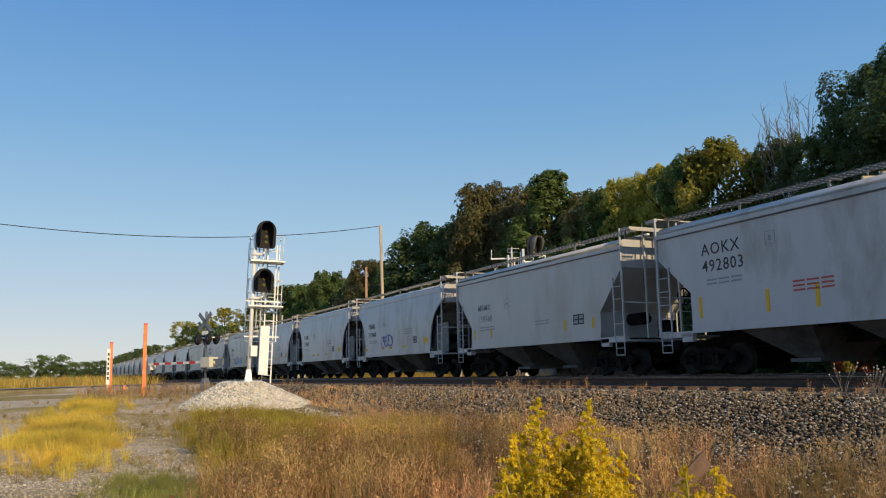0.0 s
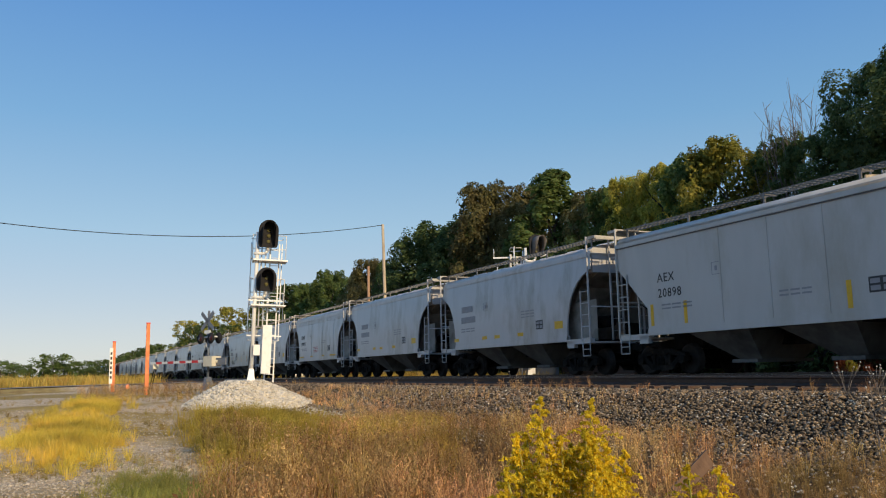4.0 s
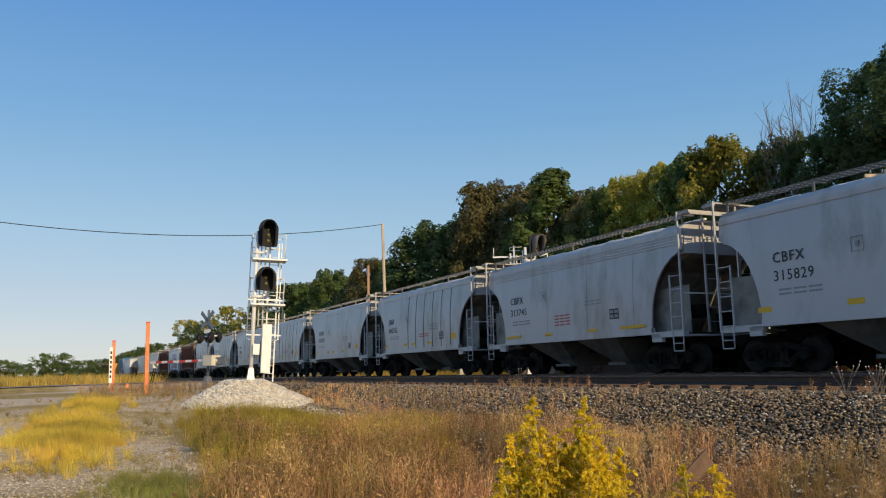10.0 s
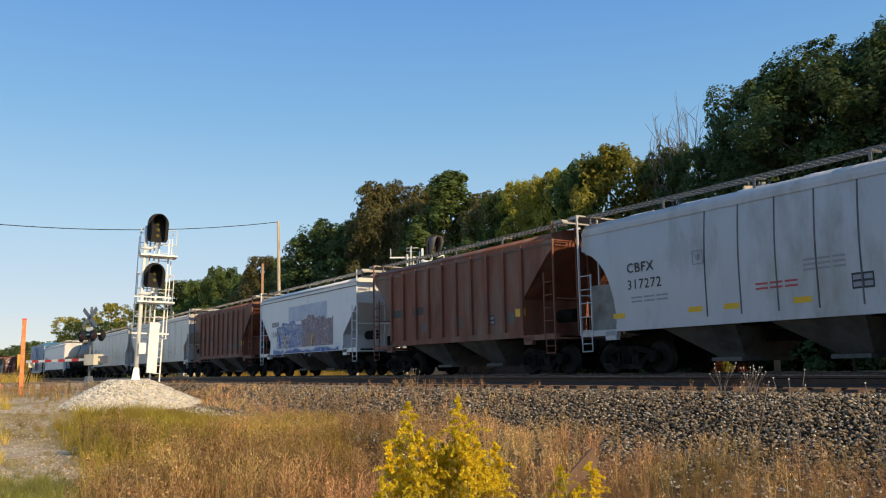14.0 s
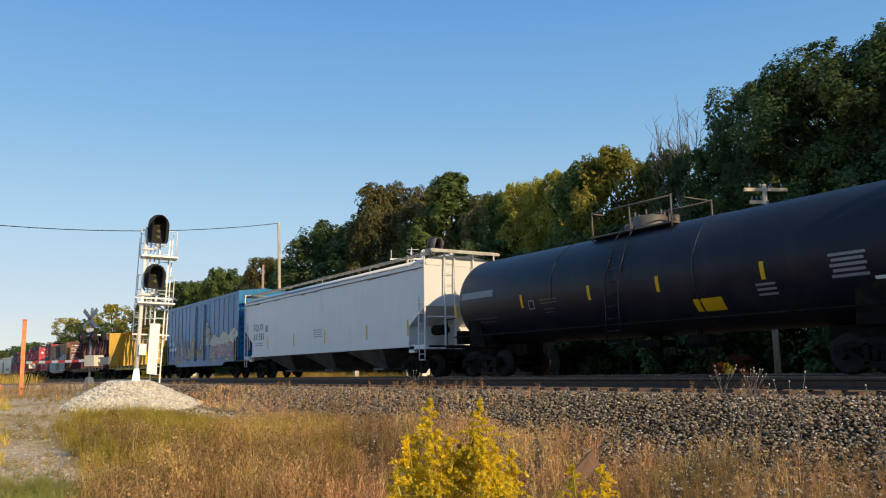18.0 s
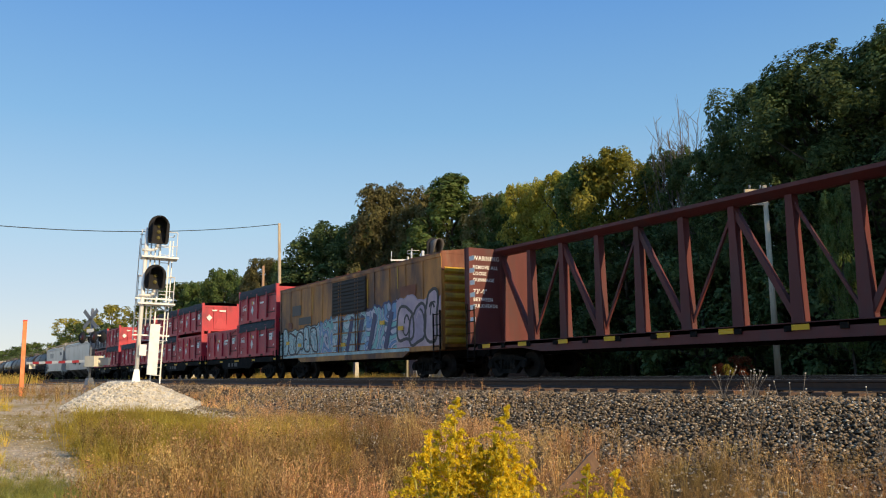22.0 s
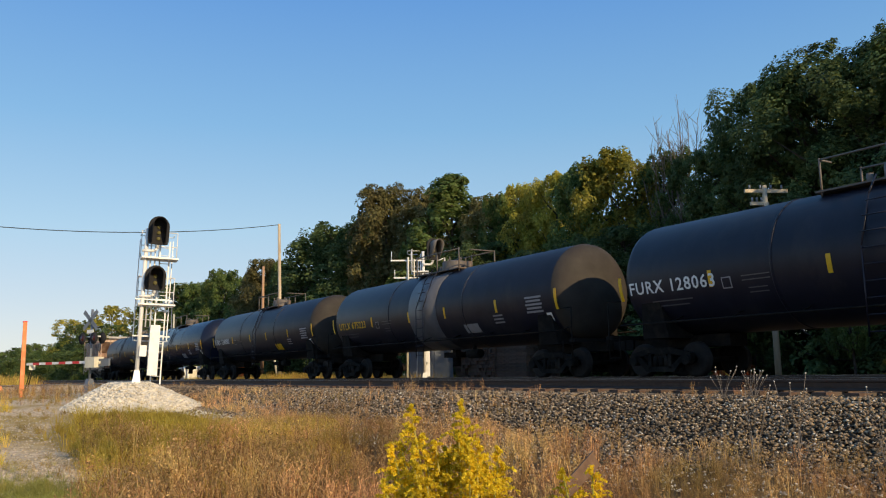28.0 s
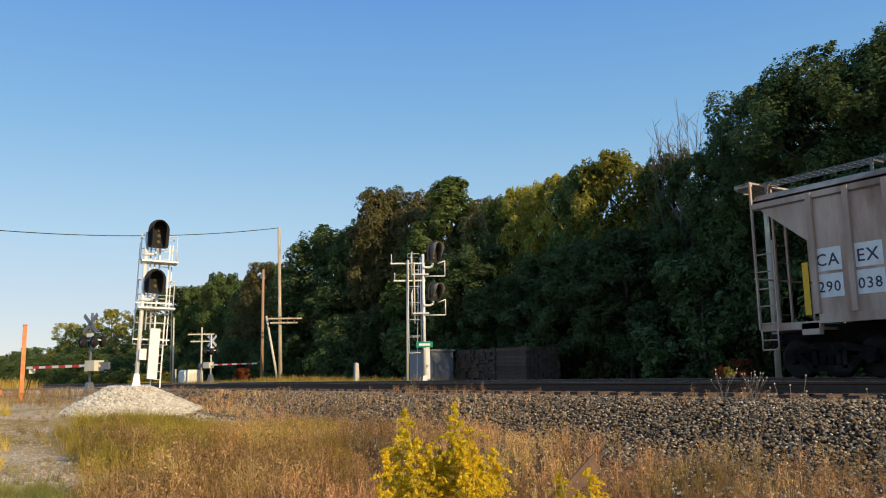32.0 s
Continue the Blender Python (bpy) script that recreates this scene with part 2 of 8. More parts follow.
    "leaf_green": leafy("green_leaves", (0.080, 0.135, 0.035), (0.190, 0.225, 0.070), patches=0.25, tints=(0.495, 0.515)),
    "leaf_yellow": leafy("yellowing_leaves", (0.22, 0.215, 0.040), (0.46, 0.375, 0.07), patches=0.25, tints=(0.495, 0.515)),
    "leaf_russet": leafy("russet_autumn_leaves", (0.115, 0.108, 0.042), (0.24, 0.195, 0.080), patches=0.25, tints=(0.495, 0.515)),
    "leaf_red": leafy("red_sumac_leaves", (0.22, 0.035, 0.025), (0.36, 0.13, 0.04)),
    "weed_brown": leafy("dry_brown_weeds", (0.22, 0.105, 0.036), (0.98, 0.64, 0.27), 0.8, patches=0.5),
    "weed_gold": leafy("golden_grass", (0.38, 0.26, 0.045), (0.55, 0.40, 0.11), 0.8, patches=0.4),
    "weed_dark": leafy("dark_brown_weeds", (0.15, 0.07, 0.027), (0.72, 0.44, 0.18), 0.8, patches=0.4),
    "weed_yellow": leafy("yellow_green_grass", (0.52, 0.385, 0.050), (0.74, 0.56, 0.11), 0.8, patches=0.3, tints=(0.488, 0.505)),
    "weed_green": leafy("green_weeds", (0.26, 0.265, 0.060), (0.50, 0.46, 0.12), 0.7, patches=0.3),
    "goldenrod": leafy("goldenrod_flowers", (0.66, 0.48, 0.025), (0.88, 0.68, 0.06), 0.8),
    "gravel_stone": material("grey_ballast_stone", (0.185, 0.132, 0.081), 0.85, vary=0.3, scale=30.0, island=0.95, bump=0.3, bump_scale=50),
    "verge_stone": material("pale_verge_gravel", (0.42, 0.35, 0.26), 0.9, vary=0.2, scale=25.0, island=0.4, bump=0.3, bump_scale=50),
    "pile_stone": material("pale_limestone_rubble", (0.62, 0.56, 0.46), 0.9, vary=0.15, scale=25.0, island=0.22, bump=0.3, bump_scale=50),
    "asphalt": material("worn_grey_asphalt", (0.27, 0.25, 0.215), 0.9, vary=0.2, scale=14.0, stain=(0.36, 0.32, 0.26), amount=0.4, stain_scale=0.6, bump=0.3, bump_scale=60),
    "concrete": material("pale_concrete", (0.50, 0.47, 0.41), 0.85, vary=0.12, scale=8.0),
    "red_stripe": material("red_gate_stripe", (0.60, 0.03, 0.03), 0.45, vary=0.05),
    "green_sign": material("green_sign_sheet", (0.01, 0.22, 0.13), 0.45, vary=0.05),
    "wire_black": material("black_cable", (0.02, 0.02, 0.02), 0.6, vary=0.1),
}
red_lamp = material("dull_red_lens", (0.045, 0.008, 0.008), 0.25)
# The ground: gravel, bare earth and dry grass, by place.


class Build:
    """Collects faces for one mesh."""

    def __init__(self):
        self.v, self.f, self.s = [], [], []

    def add(self, verts, faces, smooth=False):
        k = len(self.v)
        self.v += [tuple(p) for p in verts]
        self.f += [tuple(k + i for i in f) for f in faces]
        self.s += [smooth] * len(faces)
        return self

    def box(self, x0, y0, z0, x1, y1, z1):
        v = [(x, y, z) for z in (z0, z1) for x, y in ((x0, y0), (x1, y0), (x1, y1), (x0, y1))]
        return self.add(v, [(3, 2, 1, 0), (4, 5, 6, 7), (0, 1, 5, 4), (1, 2, 6, 5), (2, 3, 7, 6), (3, 0, 4, 7)])

    def beam(self, p, q, w, h=None):
        """A square bar from p to q."""
        p, q, h = Vector(p), Vector(q), h or w
        d = (q - p).normalized()
        up = Vector((0, 0, 1)) if abs(d.z) < 0.9 else Vector((1, 0, 0))
        s = d.cross(up).normalized()
        u = s.cross(d).normalized()
        v = [e + s * a * w / 2 + u * b * h / 2 for e in (p, q) for a, b in ((-1, -1), (1, -1), (1, 1), (-1, 1))]
        return self.add(v, [(3, 2, 1, 0), (4, 5, 6, 7), (0, 1, 5, 4), (1, 2, 6, 5), (2, 3, 7, 6), (3, 0, 4, 7)])

    def rod(self, p, q, r, n=6, r2=None, caps=True):
        p, q = Vector(p), Vector(q)
        d = (q - p).normalized()
        s = d.cross(Vector((0, 0, 1)) if abs(d.z) < 0.9 else Vector((1, 0, 0))).normalized()
        u = s.cross(d)
        ring = [(math.cos(2 * math.pi * i / n), math.sin(2 * math.pi * i / n)) for i in range(n)]
        v = [e + (s * a + u * b) * rr for e, rr in ((p, r), (q, r if r2 is None else r2)) for a, b in ring]
        self.add(v, [(i, (i + 1) % n, n + (i + 1) % n, n + i) for i in range(n)], True)
        if caps:
            k = len(self.v) - 2 * n
            self.f += [tuple(k + i for i in range(n - 1, -1, -1)), tuple(k + n + i for i in range(n))]
            self.s += [False, False]
        return self

    def path(self, points, r, n=6):
        for p, q in zip(points, points[1:]):
            self.rod(p, q, r, n)
        return self

    def extrude(self, profile, y0, y1, smooth=False):
        """A profile of x, z drawn out along y."""
        n = len(profile)
        v = [(x, y, z) for y in (y0, y1) for x, z in profile]
        self.add(v, [tuple(range(n)), tuple(range(2 * n - 1, n - 1, -1))])
        k = len(self.v) - 2 * n
        self.f += [(k + i, k + n + i, k + n + (i + 1) % n, k + (i + 1) % n) for i in range(n)]
        self.s += [smooth] * n
        return self

    def along(self, profile, x0, x1, smooth=False, closed=True):
        """A profile of y, z drawn out along x."""
        n = len(profile)
        v = [(x, y, z) for x in (x0, x1) for y, z in profile]
        self.add(v, [(i, (i + 1) % n, n + (i + 1) % n, n + i) for i in range(n)], smooth)
        if closed:
            k = len(self.v) - 2 * n
            self.f += [tuple(range(k + n - 1, k - 1, -1)), tuple(range(k + n, k + 2 * n))]
            self.s += [False, False]
        return self

    def spin(self, profile, n=20, axis="x", centre=(0, 0, 0)):
        """A profile of (along, radius) turned round an axis."""
        cx, cy, cz = centre
        v = []
        for a, r in profile:
            for i in range(n):
                c, s = r * math.cos(2 * math.pi * i / n), r * math.sin(2 * math.pi * i / n)
                v.append((cx + a, cy + c, cz + s) if axis == "x" else (cx + c, cy + a, cz + s) if axis == "y" else (cx + c, cy + s, cz + a))
        m = len(profile)
        self.add(v, [(j * n + i, j * n + (i + 1) % n, (j + 1) * n + (i + 1) % n, (j + 1) * n + i) for j in range(m - 1) for i in range(n)], True)
        return self

    def hull(self, bottom, top):
        """Two four-cornered rings joined."""
        return self.add([*bottom, *top], [(3, 2, 1, 0), (4, 5, 6, 7), (0, 1, 5, 4), (1, 2, 6, 5), (2, 3, 7, 6), (3, 0, 4, 7)])

    def mesh(self, name, mat):
        me = bpy.data.meshes.new(name)
        me.from_pydata(self.v, [], self.f)
        me.polygons.foreach_set("use_smooth", self.s)
        bm = bmesh.new()
        bm.from_mesh(me)
        bmesh.ops.recalc_face_normals(bm, faces=bm.faces)
        bm.to_mesh(me)
        bm.free()
        me.materials.append(M[mat] if isinstance(mat, str) else mat)
        return me


def part(name, b, mat=None, parent=None, label="", at=None):
    """One mesh under a thing or a part; b is a Build or a ready mesh."""
    ob = new(name, b.mesh(name, mat) if isinstance(b, Build) else b)
    if parent:
        ob.parent = parent
    if at is not None:
        ob.matrix_basis = at if isinstance(at, Matrix) else Matrix.Translation(at)
    if label:
        ob["label"] = label
    return ob


def thing(name, m, label, category, group=""):
    ob = new(name)
    ob.empty_display_size = 0.3
    ob.matrix_basis = m if isinstance(m, Matrix) else Matrix.Translation(m)
    return tagged(ob, label, category, group)


def quick(name, verts, faces, mat, smooth=False):
    """A mesh from arrays, for many small pieces."""
    me = bpy.data.meshes.new(name)
    verts, faces = np.asarray(verts, np.float32).reshape(-1, 3), np.asarray(faces, np.int32)
    k = faces.shape[1]
    me.vertices.add(len(verts)), me.loops.add(faces.size), me.polygons.add(len(faces))
    me.vertices.foreach_set("co", verts.ravel())
    me.loops.foreach_set("vertex_index", faces.ravel())
    me.polygons.foreach_set("loop_start", np.arange(0, faces.size, k, dtype=np.int32))
    if smooth:
        me.polygons.foreach_set("use_smooth", np.ones(len(faces), bool))
    me.update(calc_edges=True)
    me.validate()
    me.materials.append(M[mat] if isinstance(mat, str) else mat)
    return me


letters = {}


def lettering(text, size, mat, bold=0.0):
    """Words in the built-in font as a mesh, in the x-z plane, reading along +x as seen from -y."""
    key = (text, size, mat, bold)
    if key not in letters:
        cu = bpy.data.curves.new("letters", "FONT")
        cu.body, cu.size, cu.offset, cu.extrude, cu.space_line, cu.space_character, cu.resolution_u = text, size, bold, 0.002, 1.05, 1.12, 2
        ob = new("letters", cu)
        me = bpy.data.meshes.new_from_object(ob.evaluated_get(bpy.context.evaluated_depsgraph_get()))
        bpy.data.objects.remove(ob)
        me.transform(Matrix.Rotation(radians(90), 4, "X"))
        me.materials.clear()
        me.materials.append(M[mat])
        letters[key] = me
    return letters[key]


# ---- lie of the land ----
RAIL = 1.38
NEAR_TRACK, FAR_TRACK = 12.9, 17.2


def smooth(a, b, x):
    t = np.clip((x - a) / (b - a), 0, 1)
    return t * t * (3 - 2 * t)


ROAD_X = -56.5


def land(x, y):
    """Height of the ground."""
    x, y = np.asarray(x, float), np.asarray(y, float)
    base = 0.05 + 0.85 * smooth(-12, -45, x) * smooth(-60, 5, y) + 0.16 * np.sin(x * 0.31 + 1.3) * np.sin(y * 0.27) * smooth(-40, -10, x)
    base = base + 0.10 * np.sin(x * 0.9) * np.cos(y * 0.8 + 0.5) * smooth(40, 5, np.hypot(x, y))
    bank = np.maximum(base, 0.35)
    up = smooth(8.6, 11.2, y) * (1 - smooth(19.2, 21.5, y))
    z = base + (bank - base) * smooth(5, 9, y)
    far = smooth(19, 22, y)
    z = z * (1 - far) + 1.02 * far
    z = z + (1.09 + 0.06 * smooth(11.6, 12.0, y) - z) * up + 2.6 * smooth(34, 48, y)
    road = (1 - smooth(3.4, 5.2, np.abs(x - ROAD_X))) * smooth(-25, 7, y)
    return z + (1.22 - z) * road * (1 - up * 0.2)


def ground_material():
    m = bpy.data.materials.new("earth_gravel_and_dry_grass")
    m.use_nodes = True
    nt = m.node_tree
    n, link = nt.nodes, nt.links.new
    bsdf = n["Principled BSDF"]
    bsdf.inputs["Roughness"].default_value = 0.95
    bsdf.inputs["Specular IOR Level"].default_value = 0.15
    pos = n.new("ShaderNodeNewGeometry").outputs["Position"]

    def noisy(scale, lo, hi, detail=6):
        t, r = n.new("ShaderNodeTexNoise"), n.new("ShaderNodeMapRange")
        t.inputs["Scale"].default_value, t.inputs["Detail"].default_value = scale, detail
        r.inputs[1].default_value, r.inputs[2].default_value = lo, hi
        link(pos, t.inputs[0]), link(t.outputs[0], r.inputs[0])
        return r.outputs[0]

    def mixed(f, c1, c2):
        x = n.new("ShaderNodeMix")
        x.data_type = "RGBA"
        link(f, x.inputs[0])
        for k, c in ((6, c1), (7, c2)):
            if isinstance(c, tuple):
                x.inputs[k].default_value = (*c, 1)
            else:
                link(c, x.inputs[k])
        return x.outputs[2]
    gravel = mixed(noisy(9, 0.35, 0.65), (0.42, 0.31, 0.20), (0.70, 0.55, 0.38))
    grass = mixed(noisy(2.5, 0.35, 0.65), (0.30, 0.20, 0.075), (0.42, 0.30, 0.11))
    both = mixed(noisy(0.22, 0.47, 0.56), gravel, grass)
    sep = n.new("ShaderNodeSeparateXYZ")
    link(pos, sep.inputs[0])

    def band(socket, a, b):
        r = n.new("ShaderNodeMapRange")
        r.inputs[1].default_value, r.inputs[2].default_value = a, b
        link(socket, r.inputs[0])
        return r.outputs[0]
    field = mixed(band(sep.outputs[0], -60, -75), both, grass)
    # ballast bed kept near-black: the shade in the gaps between stones, as colour
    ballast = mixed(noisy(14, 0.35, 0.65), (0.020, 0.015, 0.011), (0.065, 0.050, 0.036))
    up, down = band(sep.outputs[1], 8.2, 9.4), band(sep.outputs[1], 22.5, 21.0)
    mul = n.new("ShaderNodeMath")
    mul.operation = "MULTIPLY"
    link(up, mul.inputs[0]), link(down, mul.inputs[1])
    # leaf litter under the wood, darkened so its colour holds the trees' shade
    shaded_litter = mixed(noisy(3, 0.35, 0.65), (0.030, 0.024, 0.014), (0.065, 0.050, 0.028))
    lean = n.new("ShaderNodeMath")
    lean.operation, lean.inputs[1].default_value = "MULTIPLY_ADD", 0.19
    link(sep.outputs[0], lean.inputs[0]), link(sep.outputs[1], lean.inputs[2])
    thatch = mixed(noisy(5, 0.35, 0.65), (0.085, 0.050, 0.024), (0.22, 0.14, 0.065))
    field = mixed(band(lean.outputs[0], 0.2, 1.2), field, thatch)
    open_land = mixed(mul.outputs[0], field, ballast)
    link(mixed(band(sep.outputs[1], 27.5, 29.0), open_land, shaded_litter), bsdf.inputs["Base Color"])
    bn, bp = n.new("ShaderNodeTexNoise"), n.new("ShaderNodeBump")
    bn.inputs["Scale"].default_value, bn.inputs["Detail"].default_value = 18, 6
    bp.inputs["Strength"].default_value, bp.inputs["Distance"].default_value = 0.6, 0.06
    link(pos, bn.inputs[0]), link(bn.outputs[0], bp.inputs["Height"]), link(bp.outputs[0], bsdf.inputs["Normal"])
    return m


def spread(lo, hi, near, step, grow=1.13):
    """Grid lines from lo to hi, fine about near."""
    out, s, p = [near], step, near
    while p < hi:
        p, s = p + s, s * (grow if p > near + 12 else 1)
        out.append(min(p, hi))
    s, p = step, near
    while p > lo:
        p, s = p - s, s * (grow if p < near - 45 else 1)
        out.insert(0, max(p, lo))
    return np.array(out)


def make_ground():
    xs, ys = spread(-2500, 1200, -2.0, 0.5), spread(-1500, 1500, 9.0, 0.35)
    gx, gy = np.meshgrid(xs, ys)
    gz = land(gx, gy)
    w, h = len(xs), len(ys)
    i = (np.arange(h - 1)[:, None] * w + np.arange(w - 1)).ravel()
    me = quick("ground", np.stack([gx, gy, gz], -1), np.stack([i, i + 1, i + w + 1, i + w], 1), ground_material(), True)
    tagged(new("ground", me), "flat ground of gravel, bare earth and dry grass", "ground", kind="structure")


make_ground()


def make_tracks():
    """Two tracks: rails as long parts, the ties near the camera as parts of their own."""
    head = [(-0.036, 0.0), (0.036, 0.0), (0.038, -0.035), (0.012, -0.05), (0.010, -0.13), (0.075, -0.165), (0.075, -0.18), (-0.075, -0.18), (-0.075, -0.165), (-0.010, -0.13), (-0.012, -0.05), (-0.038, -0.035)]
    tie = Build().box(-0.115, -1.3, -0.09, 0.115, 1.3, 0.09).mesh("tie", "tie_wood")
    plate = Build().box(-0.1, -0.17, 0, 0.1, 0.17, 0.015).mesh("tie_plate", "rail_steel")
    rng = random.Random(4)
    for y, word in ((NEAR_TRACK, "rusty empty"), (FAR_TRACK, "busy")):
        t = thing("railway_track", (0, y, RAIL), f"{word} railway track on wooden ties in ballast", "railway track", "tracks")
        t["kind"] = "structure"
        for s in (-0.755, 0.755):
            part("rail", Build().along([(s + a, b) for a, b in head], -900, 250), "rail_steel", t)
            part("rail_head", Build().box(-900, s - 0.03, 0.0, 250, s + 0.03, 0.002), "rail_head", t, "worn bright rail head")
        rest = Build()
        for k in range(-220, 40):
            x = k * 0.55
            if -58 < x < 4 and not (abs(x - ROAD_X) < 4.0):
                part("tie", tie, None, t, at=pose(x + rng.uniform(-0.03, 0.03), rng.uniform(-0.04, 0.04), -0.275 + rng.uniform(-0.01, 0.01), 0, 0, rng.uniform(-1.2, 1.2)))
            elif abs(x - ROAD_X) > 4:
                rest.box(x - 0.115, -1.3, -0.36, x + 0.115, 1.3, -0.18)
        o = part("far_ties", rest, "tie_wood", t)
        o["kind"] = "stuff"


make_tracks()

# ---- railway cars: x runs forward, z = 0 on the rail head, the camera sees the side at -y ----
protos = {}


def truck_meshes():
    if "truck" in protos:
        return protos["truck"]
    f = Build()
    for s in (-1, 1):
        y0, y1 = sorted((s * 0.98, s * 1.13))
        f.extrude([(-1.02, 0.58), (-0.70, 0.66), (-0.30, 0.74), (0.30, 0.74), (0.70, 0.66), (1.02, 0.58), (1.02, 0.40), (0.80, 0.36), (0.74, 0.52), (0.32, 0.58), (-0.32, 0.58), (-0.74, 0.52), (-0.80, 0.36), (-1.02, 0.40)], y0, y1)
        f.extrude([(-0.82, 0.46), (-0.70, 0.52), (-0.36, 0.26), (0.36, 0.26), (0.70, 0.52), (0.82, 0.46), (0.46, 0.13), (-0.46, 0.13)], y0, y1)
        for x in (-0.34, 0.34):
            f.box(x - 0.05, y0, 0.2, x + 0.05, y1, 0.62)
        for x in (-0.18, 0.0, 0.18):
            f.rod((x, s * 1.055, 0.26), (x, s * 1.055, 0.52), 0.075, 8)
        for x in (-0.885, 0.885):
            f.rod((x, s * 0.95, 0.42), (x, s * 1.19, 0.42), 0.13, 10)
    f.box(-0.2, -1.1, 0.48, 0.2, 1.1, 0.72)
    w = Build().spin([(-0.07, 0.09), (-0.07, 0.33), (-0.075, 0.36), (-0.075, 0.425), (0.05, 0.42), (0.055, 0.455), (0.075, 0.455), (0.075, 0.35), (0.03, 0.31), (0.03, 0.1)], 24, "y")
    a = Build().rod((0, -0.72, 0), (0, 0.72, 0), 0.08, 10)
    protos["truck"] = f.mesh("truck", "truck_iron"), w.mesh("wheel", "wheel_steel"), a.mesh("axle", "black_iron")
    return protos["truck"]


def add_truck(car, x):
    frame_me, wheel_me, axle_me = truck_meshes()
    t = part("truck", frame_me, None, car, at=(x, 0, 0))
    for dx in (-0.885, 0.885):
        part("axle", axle_me, None, t, at=(dx, 0, 0.42))
        for s in (-1, 1):
            part("wheel", wheel_me, None, t, at=pose(dx, s * 0.755, 0.42, 0, 0, 0 if s < 0 else 180))


def add_ends(car, L, mat="black_iron", sill_z=1.0):
    """Couplers, centre sill and air hoses."""
    if "coupler" not in protos:
        c = Build().box(-0.55, -0.09, 0.78, 0.12, 0.09, 1.0).box(0.05, -0.17, 0.74, 0.33, 0.15, 1.02)
        c.path([(-0.2, 0.35, 0.9), (0.1, 0.4, 0.7), (0.3, 0.3, 0.5), (0.42, 0.1, 0.55)], 0.03, 6)
        protos["coupler"] = c.mesh("coupler", "black_iron")
    part("coupler", protos["coupler"], None, car, at=(L / 2 - 0.33, 0, 0))
    part("coupler", protos["coupler"], None, car, at=pose(-L / 2 + 0.33, 0, 0, 0, 0, 180))
    part("centre_sill", Build().box(-L / 2 + 0.6, -0.18, 0.72, L / 2 - 0.6, 0.18, sill_z), mat, car)


def ladder_mesh(h, z0, z1, w=0.46, step=0.38, tall=None):
    b = Build()
    b.beam((0, 0, z0), (0, 0, h), 0.055, 0.04)
    b.beam((-w, 0, z0), (-w, 0, z1), 0.04, 0.03)
    z = z0 + 0.12
    while z < z1:
        b.rod((0, 0, z), (-w, 0, z), 0.017, 5)
        z += step
    b.path([(-0.03, 0, z0), (-0.03, 0, z0 - 0.45), (-w + 0.03, 0, z0 - 0.45), (-w + 0.03, 0, z0)], 0.02, 5)
    b.rod((-0.03, 0, z0 - 0.24), (-w + 0.03, 0, z0 - 0.24), 0.016, 5)
    return b


def arc_cut(h, a=1.35, z0=1.3, z1=3.35, n=9):
    return [(h - a * math.cos(math.pi / 2 * i / n), z0 + (z1 - z0) * math.sin(math.pi / 2 * i / n)) for i in range(n + 1)]


